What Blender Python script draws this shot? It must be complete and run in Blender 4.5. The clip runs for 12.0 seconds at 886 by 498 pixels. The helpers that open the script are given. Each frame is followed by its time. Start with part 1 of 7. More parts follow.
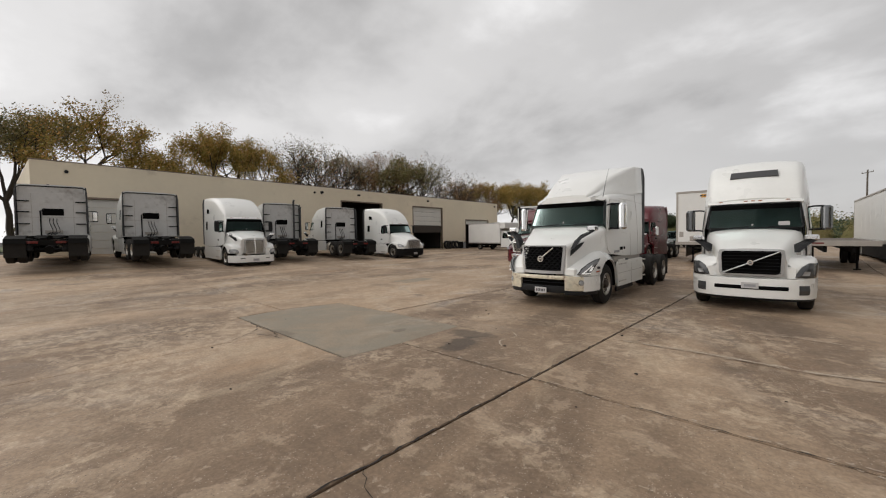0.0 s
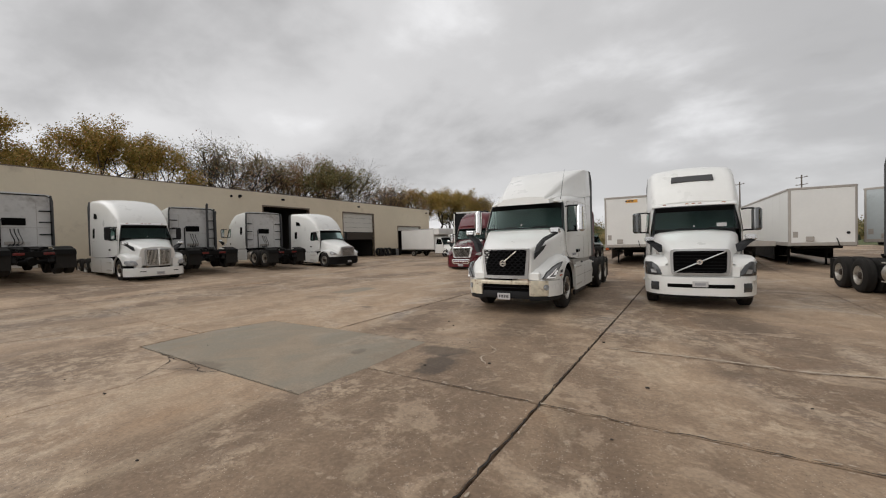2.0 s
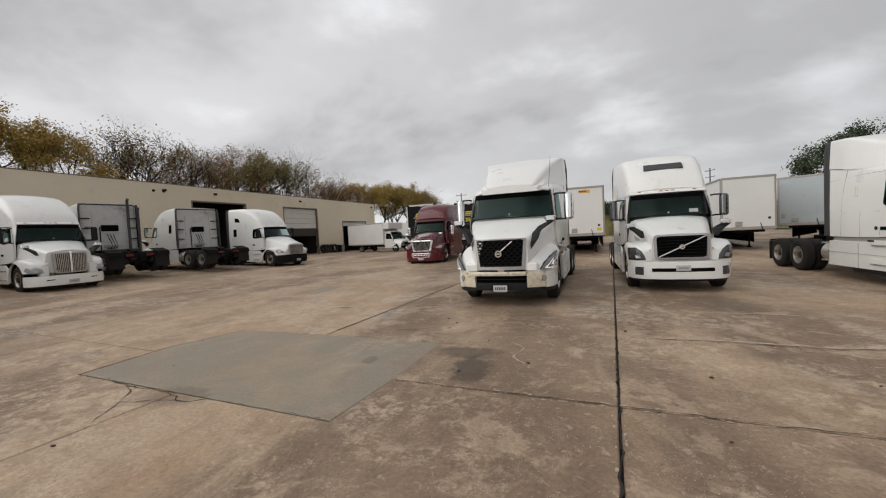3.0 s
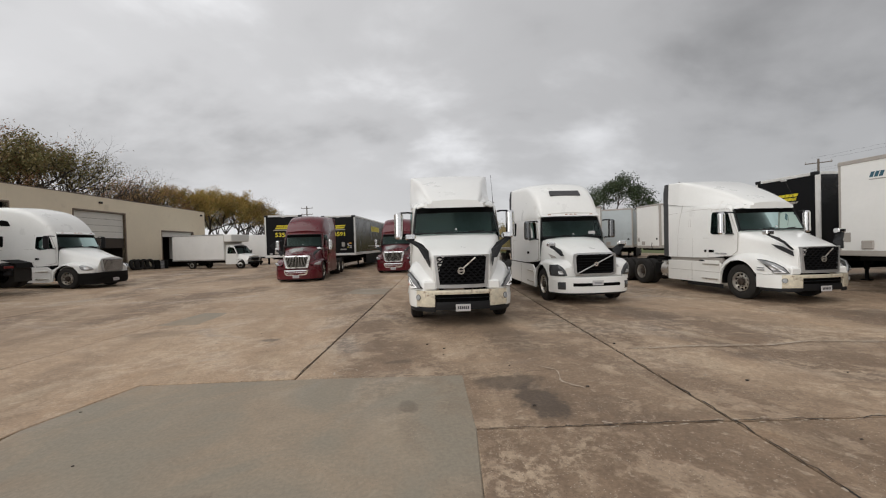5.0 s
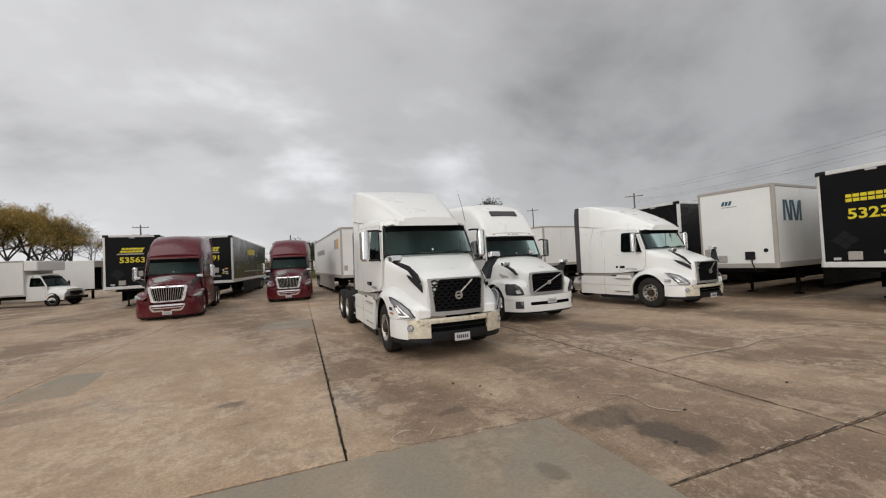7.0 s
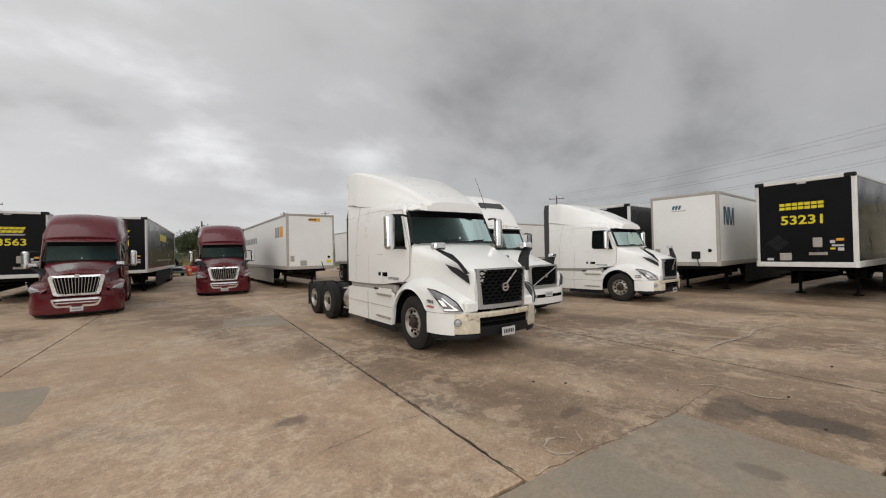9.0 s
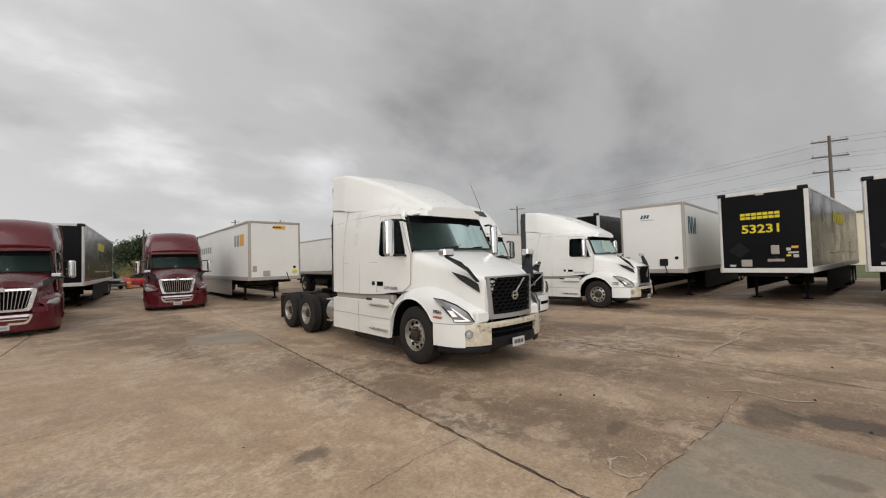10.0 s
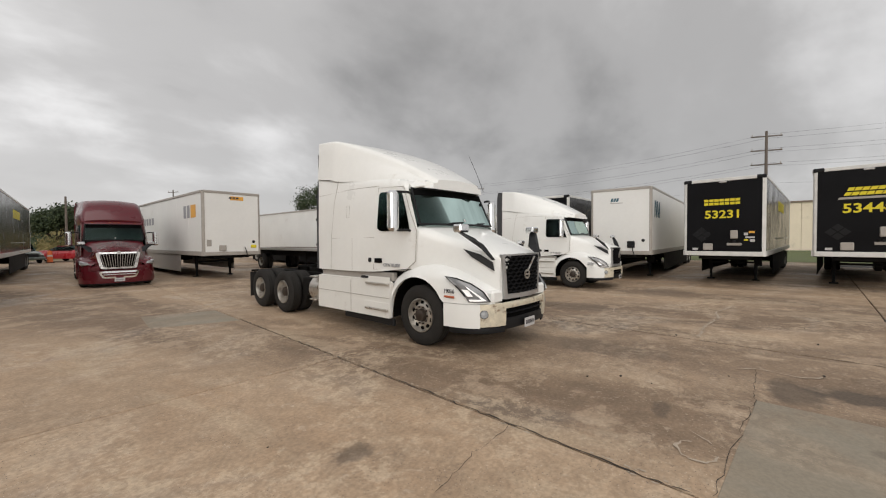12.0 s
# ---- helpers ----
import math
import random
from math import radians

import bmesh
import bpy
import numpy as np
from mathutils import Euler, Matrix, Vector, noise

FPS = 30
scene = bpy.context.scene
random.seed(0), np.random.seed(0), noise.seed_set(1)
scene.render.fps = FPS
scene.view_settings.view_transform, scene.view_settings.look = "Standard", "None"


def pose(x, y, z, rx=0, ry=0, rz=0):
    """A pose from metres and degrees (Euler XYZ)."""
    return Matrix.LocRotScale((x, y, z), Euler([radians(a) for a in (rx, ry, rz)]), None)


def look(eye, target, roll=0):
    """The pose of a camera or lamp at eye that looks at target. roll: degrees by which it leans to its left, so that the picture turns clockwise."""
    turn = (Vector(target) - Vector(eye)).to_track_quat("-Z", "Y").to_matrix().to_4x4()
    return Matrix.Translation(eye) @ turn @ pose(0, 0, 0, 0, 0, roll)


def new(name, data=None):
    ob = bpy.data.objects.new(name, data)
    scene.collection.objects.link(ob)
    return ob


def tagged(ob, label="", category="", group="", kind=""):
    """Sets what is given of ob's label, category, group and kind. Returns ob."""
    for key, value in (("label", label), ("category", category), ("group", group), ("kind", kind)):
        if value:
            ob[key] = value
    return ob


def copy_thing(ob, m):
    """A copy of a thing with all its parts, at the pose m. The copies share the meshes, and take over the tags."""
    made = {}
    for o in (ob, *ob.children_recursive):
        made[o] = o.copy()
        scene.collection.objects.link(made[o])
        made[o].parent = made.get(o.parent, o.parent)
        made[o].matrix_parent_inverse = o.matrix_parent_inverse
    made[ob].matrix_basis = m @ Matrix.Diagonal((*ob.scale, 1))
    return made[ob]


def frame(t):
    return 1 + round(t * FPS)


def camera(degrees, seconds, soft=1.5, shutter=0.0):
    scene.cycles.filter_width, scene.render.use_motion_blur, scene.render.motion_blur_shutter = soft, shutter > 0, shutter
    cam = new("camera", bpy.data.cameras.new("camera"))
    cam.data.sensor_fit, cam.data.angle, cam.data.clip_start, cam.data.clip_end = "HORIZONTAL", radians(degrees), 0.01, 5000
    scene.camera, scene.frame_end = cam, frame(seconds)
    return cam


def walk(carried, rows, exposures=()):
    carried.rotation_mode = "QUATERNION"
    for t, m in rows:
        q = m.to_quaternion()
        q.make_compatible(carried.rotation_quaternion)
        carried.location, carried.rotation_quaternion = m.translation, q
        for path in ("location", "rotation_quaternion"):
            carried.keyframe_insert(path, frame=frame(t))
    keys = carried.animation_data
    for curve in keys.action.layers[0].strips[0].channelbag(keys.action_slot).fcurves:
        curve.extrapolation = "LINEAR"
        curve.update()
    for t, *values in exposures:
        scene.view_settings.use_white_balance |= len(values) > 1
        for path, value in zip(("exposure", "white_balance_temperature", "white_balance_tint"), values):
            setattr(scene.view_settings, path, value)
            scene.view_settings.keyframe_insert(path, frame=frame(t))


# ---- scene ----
cam = camera(97.7, 12.0, soft=1.15)
PATH = [
    (0, (4.083, -1.478, 1.843), (2.989, 0.195, 1.772), -0.8),
    (0.5, (4.082, -1.427, 1.832), (3.006, 0.257, 1.757), -0.6),
    (1, (3.963, -1.313, 1.81), (2.963, 0.417, 1.729), -0.2),
    (1.5, (3.526, -1.213, 1.803), (2.638, 0.578, 1.739), -0.4),
    (2, (2.989, -0.983, 1.781), (2.226, 0.865, 1.739), -1.5),
    (2.5, (2.321, -0.859, 1.745), (1.704, 1.041, 1.653), -2.8),
    (4.5, (-0.464, -0.157, 1.8), (-0.365, 1.841, 1.773), -1.5),
    (5, (-1.098, 0.032, 1.807), (-0.734, 1.998, 1.778), -1.6),
    (5.5, (-1.644, 0.404, 1.88), (-0.999, 2.297, 1.879), -2.5),
    (6, (-2.218, 0.773, 1.9), (-1.382, 2.589, 1.923), -3.3),
    (6.5, (-2.732, 1.273, 1.909), (-1.788, 3.035, 1.953), -3.3),
    (8.5, (-4.525, 3.269, 1.81), (-3.283, 4.836, 1.848), -1.1),
    (9, (-4.782, 3.736, 1.85), (-3.42, 5.201, 1.868), -1.3),
    (9.5, (-5.003, 4.19, 1.84), (-3.543, 5.556, 1.867), -1.5),
    (10, (-5.094, 4.64, 1.825), (-3.579, 5.944, 1.888), -1.6),
    (10.5, (-5.247, 5.039, 1.837), (-3.682, 6.285, 1.866), -1.6),
    (11, (-5.25, 5.311, 1.818), (-3.658, 6.522, 1.806), -1.7),
    (11.5, (-5.292, 5.521, 1.806), (-3.649, 6.66, 1.764), -1.2),
    (12, (-5.339, 5.673, 1.795), (-3.677, 6.786, 1.745), -0.4),
]
walk(cam, [(t, look(e, g, r)) for t, e, g, r in PATH], [(0, 0.05, 6480, 10), (2.5, 0.04, 6370, 10), (6.5, 0.10, 6330, 10), (9.5, 0.14, 6400, 10), (12, 0.15, 6500, 10)])

# ---- world, light ----
world = bpy.data.worlds.new("overcast_sky")
scene.world = world
world.use_nodes = True
wn, wl = world.node_tree.nodes, world.node_tree.links
wn.clear()


def wnode(kind, **kw):
    n = wn.new(kind)
    for k, v in kw.items():
        n.inputs[k].default_value = v
    return n


SUN_EL, SUN_ROT = radians(38), radians(234)
sky = wn.new("ShaderNodeTexSky")
sky.sky_type, sky.sun_disc, sky.sun_elevation, sky.sun_rotation = "NISHITA", False, SUN_EL, SUN_ROT
coord = wn.new("ShaderNodeTexCoord")
sep = wn.new("ShaderNodeSeparateXYZ")
wl.new(coord.outputs["Generated"], sep.inputs[0])


def wmath(op, a, b=None):
    n = wn.new("ShaderNodeMath")
    n.operation = op
    for i, v in enumerate((a, b)):
        if v is None:
            continue
        if isinstance(v, (int, float)):
            n.inputs[i].default_value = v
        else:
            wl.new(v, n.inputs[i])
    return n.outputs[0]


up = wmath("MAXIMUM", wmath("ADD", sep.outputs[2], 0.40), 0.08)
flat = wn.new("ShaderNodeCombineXYZ")
wl.new(wmath("DIVIDE", sep.outputs[0], up), flat.inputs[0])
wl.new(wmath("DIVIDE", sep.outputs[1], up), flat.inputs[1])
flat.inputs[2].default_value = 2.3
turn = wn.new("ShaderNodeMapping")
turn.inputs["Rotation"].default_value = (0, 0, radians(24))
turn.inputs["Scale"].default_value = (0.72, 0.86, 1)
wl.new(flat.outputs[0], turn.inputs[0])
big = wnode("ShaderNodeTexNoise", Scale=1.15, Detail=7.0, Roughness=0.52, Distortion=0.25)
wl.new(turn.outputs[0], big.inputs["Vector"])
fine = wnode("ShaderNodeTexNoise", Scale=2.4, Detail=6.0, Roughness=0.52, Distortion=0.2)
wl.new(turn.outputs[0], fine.inputs["Vector"])
cover = wmath("ADD", wmath("MULTIPLY", big.outputs[0], 0.66), wmath("MULTIPLY", fine.outputs[0], 0.34))
# the larger banks of the cloud layer: bearing and height in degrees, their half widths, thinner (+) or thicker (-)
BANKS = [(-30, 28, 12, 5, .02), (-4, 31, 18, 5, .02), (15, 23, 9, 8, .03), (38, 21, 14, 9, .06), (56, 17, 10, 7, .03), (84, 15, 8, 4, .03),
         (7, 11, 16, 5, -.05), (-24, 13, 18, 4, -.04), (98, 24, 13, 10, -.06)]
bearing = wmath("ADD", wmath("ARCTAN2", sep.outputs[0], sep.outputs[1]), wmath("MULTIPLY", wmath("SUBTRACT", big.outputs[0], 0.5), 0.9))
height = wmath("ADD", wmath("ARCSINE", sep.outputs[2]), wmath("MULTIPLY", wmath("SUBTRACT", fine.outputs[0], 0.5), 0.35))
for b_at, b_up, b_wide, b_tall, b_thin in BANKS:
    u = wmath("MULTIPLY", wmath("SUBTRACT", bearing, radians(b_at)), 1 / radians(b_wide))
    v = wmath("MULTIPLY", wmath("SUBTRACT", height, radians(b_up)), 1 / radians(b_tall))
    far = wmath("ADD", wmath("MULTIPLY", u, u), wmath("MULTIPLY", v, v))
    cover = wmath("ADD", cover, wmath("MULTIPLY", wmath("POWER", 2.718, wmath("MULTIPLY", far, -1.0)), b_thin))
ramp = wn.new("ShaderNodeValToRGB")
ramp.color_ramp.interpolation = "EASE"
el = ramp.color_ramp.elements
el[0].position, el[0].color = 0.34, (0.285, 0.279, 0.275, 1)
el[1].position, el[1].color = 0.65, (0.76, 0.752, 0.748, 1)
mid = el.new(0.5)
mid.color = (0.475, 0.466, 0.460, 1)
wl.new(cover, ramp.inputs[0])
# a paler band low over the horizon, where the cloud layer is seen edge on
low = wmath("POWER", wmath("SUBTRACT", 1.0, wmath("MINIMUM", wmath("ABSOLUTE", sep.outputs[2]), 1.0)), 9.0)
haze = wn.new("ShaderNodeMix")
haze.data_type = "RGBA"
haze.inputs["B"].default_value = (0.60, 0.592, 0.588, 1)
wl.new(wmath("MULTIPLY", low, 0.60), haze.inputs["Factor"])
wl.new(ramp.outputs[0], haze.inputs["A"])
bg_cloud = wnode("ShaderNodeBackground", Strength=1.3)
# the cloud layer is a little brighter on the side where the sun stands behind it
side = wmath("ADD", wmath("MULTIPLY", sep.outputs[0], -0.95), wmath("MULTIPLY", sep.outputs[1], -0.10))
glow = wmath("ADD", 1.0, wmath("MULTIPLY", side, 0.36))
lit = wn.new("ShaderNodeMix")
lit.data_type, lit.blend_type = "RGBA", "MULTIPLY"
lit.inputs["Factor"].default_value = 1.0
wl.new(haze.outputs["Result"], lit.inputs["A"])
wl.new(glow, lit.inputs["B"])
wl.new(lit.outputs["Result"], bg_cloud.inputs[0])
bg_sky = wnode("ShaderNodeBackground", Strength=0.05)
wl.new(sky.outputs[0], bg_sky.inputs[0])
both = wn.new("ShaderNodeMixShader")
both.inputs[0].default_value = 0.93
wl.new(bg_sky.outputs[0], both.inputs[1])
wl.new(bg_cloud.outputs[0], both.inputs[2])
wout = wn.new("ShaderNodeOutputWorld")
wl.new(both.outputs[0], wout.inputs[0])

sun = new("sun", bpy.data.lights.new("sun", "SUN"))
sun.data.energy, sun.data.angle, sun.data.color = 1.5, radians(75), (1.0, 0.97, 0.92)
sun.matrix_world = look((-42, -30, 40), (0, 0, 0))

# ---- materials ----
MATS = {}


def mat(name, color, rough=0.5, metal=0.0, vary=0.12, scale=3.0, bump=0.0, bump_scale=40.0, stain=None, stain_at=(0.55, 0.75),
        stain_scale=2.0, coat=0.0, island=0.0, emit=None, spec=0.5):
    """A procedural surface: colour with two scales of variation, an optional stain colour with its own shape, and fine relief."""
    if name in MATS:
        return MATS[name]
    m = bpy.data.materials.new(name)
    m.use_nodes = True
    n, l = m.node_tree.nodes, m.node_tree.links
    b = n["Principled BSDF"]
    b.inputs["Roughness"].default_value = rough
    b.inputs["Metallic"].default_value = metal
    b.inputs["Coat Weight"].default_value = coat
    b.inputs["Coat Roughness"].default_value = 0.08
    b.inputs["Specular IOR Level"].default_value = spec
    geo = n.new("ShaderNodeTexCoord")
    out = None
    if vary > 0:
        a = n.new("ShaderNodeTexNoise")
        a.inputs["Scale"].default_value, a.inputs["Detail"].default_value = scale, 6
        c = n.new("ShaderNodeTexNoise")
        c.inputs["Scale"].default_value, c.inputs["Detail"].default_value = scale * 9, 3
        l.new(geo.outputs["Object"], a.inputs["Vector"])
        l.new(geo.outputs["Object"], c.inputs["Vector"])
        add = n.new("ShaderNodeMath")
        add.operation = "MULTIPLY_ADD"
        l.new(c.outputs[0], add.inputs[0])
        add.inputs[1].default_value = 0.4
        l.new(a.outputs[0], add.inputs[2])
        r = n.new("ShaderNodeMapRange")
        r.inputs["From Min"].default_value, r.inputs["From Max"].default_value = 0.4, 1.0
        r.inputs["To Min"].default_value, r.inputs["To Max"].default_value = 1 - vary, 1 + vary * 0.6
        l.new(add.outputs[0], r.inputs[0])
        mul = n.new("ShaderNodeMix")
        mul.data_type, mul.blend_type = "RGBA", "MULTIPLY"
        mul.inputs["Factor"].default_value = 1
        mul.inputs["A"].default_value = (*color, 1)
        l.new(r.outputs[0], mul.inputs["B"])
        out = mul.outputs["Result"]
        rr = n.new("ShaderNodeMapRange")
        rr.inputs["From Min"].default_value, rr.inputs["From Max"].default_value = 0.3, 0.8
        rr.inputs["To Min"].default_value, rr.inputs["To Max"].default_value = max(0.02, rough - 0.08), min(1, rough + 0.1)
        l.new(a.outputs[0], rr.inputs[0])
        l.new(rr.outputs[0], b.inputs["Roughness"])
    if stain:
        s = n.new("ShaderNodeTexNoise")
        s.inputs["Scale"].default_value, s.inputs["Detail"].default_value, s.inputs["Roughness"].default_value = stain_scale, 8, 0.65
        l.new(geo.outputs["Object"], s.inputs["Vector"])
        r = n.new("ShaderNodeMapRange")
        r.interpolation_type = "SMOOTHSTEP"
        r.inputs["From Min"].default_value, r.inputs["From Max"].default_value = stain_at
        l.new(s.outputs[0], r.inputs[0])
        x = n.new("ShaderNodeMix")
        x.data_type = "RGBA"
        x.inputs["A"].default_value, x.inputs["B"].default_value = (*color, 1), (*stain, 1)
        if out:
            l.new(out, x.inputs["A"])
        l.new(r.outputs[0], x.inputs["Factor"])
        out = x.outputs["Result"]
    if island > 0:
        g = n.new("ShaderNodeNewGeometry")
        hs = n.new("ShaderNodeHueSaturation")
        r = n.new("ShaderNodeMapRange")
        r.inputs["To Min"].default_value, r.inputs["To Max"].default_value = 1 - island, 1 + island
        l.new(g.outputs["Random Per Island"], r.inputs[0])
        l.new(r.outputs[0], hs.inputs["Value"])
        r2 = n.new("ShaderNodeMapRange")
        r2.inputs["To Min"].default_value, r2.inputs["To Max"].default_value = 0.5 + island * 0.09, 0.5 - island * 0.06
        l.new(g.outputs["Random Per Island"], r2.inputs[0])
        l.new(r2.outputs[0], hs.inputs["Hue"])
        hs.inputs["Color"].default_value = (*color, 1)
        if out:
            l.new(out, hs.inputs["Color"])
        out = hs.outputs[0]
    if out:
        l.new(out, b.inputs["Base Color"])
    else:
        b.inputs["Base Color"].default_value = (*color, 1)
    if bump > 0:
        t = n.new("ShaderNodeTexNoise")
        t.inputs["Scale"].default_value, t.inputs["Detail"].default_value = bump_scale, 4
        l.new(geo.outputs["Object"], t.inputs["Vector"])
        bp = n.new("ShaderNodeBump")
        bp.inputs["Strength"].default_value, bp.inputs["Distance"].default_value = bump, 0.01
        l.new(t.outputs[0], bp.inputs["Height"])
        l.new(bp.outputs[0], b.inputs["Normal"])
    if emit:
        b.inputs["Emission Color"].default_value = (*emit[:3], 1)
        b.inputs["Emission Strength"].default_value = emit[3]
    MATS[name] = m
    return m


WHITE = mat("white_paint", (0.80, 0.795, 0.765), 0.34, vary=0.05, scale=1.2, coat=0.5, stain=(0.52, 0.48, 0.42), stain_at=(0.62, 0.85), stain_scale=1.3)
WHITE_OLD = mat("aged_white_paint", (0.66, 0.66, 0.64), 0.42, vary=0.08, scale=1.0, coat=0.2, stain=(0.40, 0.37, 0.33), stain_at=(0.58, 0.82), stain_scale=1.6)
DUSTY = mat("dusty_grey_back_wall", (0.58, 0.575, 0.56), 0.5, vary=0.12, scale=1.2, stain=(0.24, 0.22, 0.20), stain_at=(0.5, 0.8), stain_scale=1.4)
SKIRT_WHITE = mat("white_plastic_fairing", (0.74, 0.73, 0.69), 0.45, vary=0.06, scale=2.0, stain=(0.40, 0.35, 0.28), stain_at=(0.58, 0.8), stain_scale=2.2)
RED = mat("maroon_paint", (0.098, 0.007, 0.013), 0.3, spec=0.4, vary=0.12, scale=1.0, coat=0.4, stain=(0.10, 0.03, 0.028), stain_at=(0.62, 0.9), stain_scale=1.2)
RUST_CHROME = mat("worn_chrome_with_rust", (0.70, 0.635, 0.50), 0.36, metal=0.25, vary=0.3, scale=9, stain=(0.16, 0.07, 0.02), stain_at=(0.52, 0.70), stain_scale=7, bump=0.15)
CHROME = mat("chrome", (0.86, 0.86, 0.86), 0.16, metal=1.0, vary=0.05, scale=3)
SATIN = mat("satin_metal_surround", (0.46, 0.46, 0.46), 0.35, metal=0.7, vary=0.08, scale=4)
ALLOY = mat("aluminium_wheel", (0.56, 0.53, 0.48), 0.34, metal=0.8, vary=0.18, scale=9, stain=(0.17, 0.11, 0.07), stain_at=(0.5, 0.72), stain_scale=9)
STEEL_RIM = mat("dull_steel_rim", (0.40, 0.385, 0.35), 0.5, metal=0.4, vary=0.15, scale=7, stain=(0.15, 0.09, 0.06), stain_at=(0.55, 0.8), stain_scale=8)
RUBBER = mat("tyre_rubber", (0.024, 0.022, 0.020), 0.85, spec=0.2, vary=0.25, scale=5, bump=0.25, bump_scale=70, stain=(0.04, 0.034, 0.028), stain_at=(0.55, 0.85), stain_scale=4)
BLACK = mat("black_plastic", (0.009, 0.009, 0.010), 0.5, spec=0.25, vary=0.2, scale=6)
GREYRUB = mat("grey_rubber_extender", (0.05, 0.05, 0.052), 0.6, vary=0.15, scale=3)
FRAME = mat("greasy_frame_steel", (0.008, 0.0075, 0.007), 0.75, spec=0.12, vary=0.3, scale=6, stain=(0.03, 0.022, 0.016), stain_at=(0.6, 0.85), stain_scale=5)
# near black: holds the shade of openings and behind glass; also black trim
CAVITY = mat("dark_cavity", (0.004, 0.004, 0.004), 0.95, spec=0.05, vary=0.1)
MESHGRILLE = mat("grille_mesh", (0.007, 0.007, 0.008), 0.65, spec=0.12, vary=0.1)
AMBER = mat("amber_lens", (0.36, 0.12, 0.03), 0.25, vary=0.05)
REDLENS = mat("red_lens", (0.13, 0.012, 0.01), 0.3, vary=0.1)
LENS = mat("headlight_glass", (0.05, 0.052, 0.055), 0.14, vary=0.2, scale=12, coat=0.3)
LENS_CLEAR = mat("clear_headlight_glass", (0.36, 0.37, 0.375), 0.14, vary=0.25, scale=10, coat=1.0)
LENS_SMOKE = mat("smoked_headlight_glass", (0.21, 0.215, 0.22), 0.14, vary=0.25, scale=10, coat=1.0)
LAMP = mat("headlight_reflector", (0.85, 0.86, 0.88), 0.15, metal=0.6, vary=0.05)
LAMP_ON = mat("lit_headlight", (0.9, 0.9, 0.9), 0.2, vary=0, emit=(1.0, 0.98, 0.94, 0.22))
DARKHOLE = mat("vent_mesh", (0.01, 0.01, 0.011), 0.6, vary=0.2, scale=20)
DECAL = mat("grey_lettering", (0.30, 0.30, 0.31), 0.5, vary=0.05)
DARKDECAL = mat("dark_lettering", (0.03, 0.03, 0.035), 0.5, vary=0.05)
ORANGE_DECAL = mat("orange_decal", (0.42, 0.09, 0.03), 0.5, vary=0.08)
PLATE = mat("number_plate", (0.50, 0.485, 0.48), 0.4, vary=0.06)
TRAILER_WHITE = mat("trailer_white_panel", (0.76, 0.75, 0.72), 0.4, vary=0.06, scale=0.8, stain=(0.56, 0.52, 0.46), stain_at=(0.6, 0.85), stain_scale=0.9)
TRAILER_GREY = mat("trailer_bluish_panel", (0.42, 0.46, 0.47), 0.42, vary=0.10, scale=0.8, stain=(0.25, 0.26, 0.26), stain_at=(0.55, 0.8), stain_scale=1.2)
TRAILER_BLACK = mat("trailer_black_panel", (0.005, 0.005, 0.006), 0.4, vary=0.25, scale=0.8, spec=0.15, stain=(0.03, 0.029, 0.027), stain_at=(0.62, 0.9), stain_scale=1.3)
TRAILER_GLOSS = mat("polished_black_panel", (0.012, 0.012, 0.013), 0.24, vary=0.2, scale=0.8, spec=0.5, bump=0.02, bump_scale=2.5)
DARKCHROME = mat("smoked_chrome", (0.22, 0.225, 0.23), 0.22, metal=1.0, vary=0.1, scale=3)
ALU = mat("aluminium_rail", (0.50, 0.49, 0.47), 0.4, metal=0.55, vary=0.15, scale=3, stain=(0.25, 0.2, 0.16), stain_at=(0.6, 0.85), stain_scale=3)
GREYRAIL = mat("painted_grey_rail", (0.36, 0.33, 0.295), 0.5, vary=0.12, scale=3, stain=(0.2, 0.12, 0.07), stain_at=(0.62, 0.85), stain_scale=4)
RAIL_WHITE = mat("scuffed_white_rail", (0.66, 0.65, 0.62), 0.45, vary=0.15, scale=3, stain=(0.30, 0.26, 0.22), stain_at=(0.58, 0.8), stain_scale=4)
YELLOW = mat("yellow_decal", (0.70, 0.58, 0.02), 0.45, vary=0.06)
ORANGE = mat("orange_logo", (0.72, 0.36, 0.05), 0.45, vary=0.06)
TEAL = mat("teal_logo", (0.03, 0.10, 0.14), 0.45, vary=0.06)
STUCCO = mat("beige_stucco", (0.74, 0.65, 0.50), 0.85, vary=0.07, scale=0.35, bump=0.35, bump_scale=60, stain=(0.40, 0.33, 0.25), stain_at=(0.58, 0.85), stain_scale=0.5)
CAPMETAL = mat("weathered_coping", (0.20, 0.15, 0.11), 0.6, vary=0.2, scale=2)
DOORPAINT = mat("roller_door_paint", (0.62, 0.60, 0.55), 0.5, vary=0.08, scale=1.0, stain=(0.42, 0.37, 0.3), stain_at=(0.55, 0.85), stain_scale=1.0)
SHADEINT = mat("workshop_interior_shade", (0.045, 0.04, 0.036), 0.85, vary=0.25, scale=1.0)
GUNK = mat("sealant_and_dirt", (0.024, 0.019, 0.015), 0.9, vary=0.3, scale=4)
BARK = mat("bark", (0.055, 0.043, 0.034), 0.9, vary=0.3, scale=4, bump=0.5, bump_scale=25)
LEAF_GOLD = mat("golden_leaves", (0.36, 0.24, 0.055), 0.7, vary=0.2, scale=0.5, island=0.45)
LEAF_OLIVE = mat("olive_leaves", (0.20, 0.165, 0.06), 0.7, vary=0.2, scale=0.5, island=0.45)
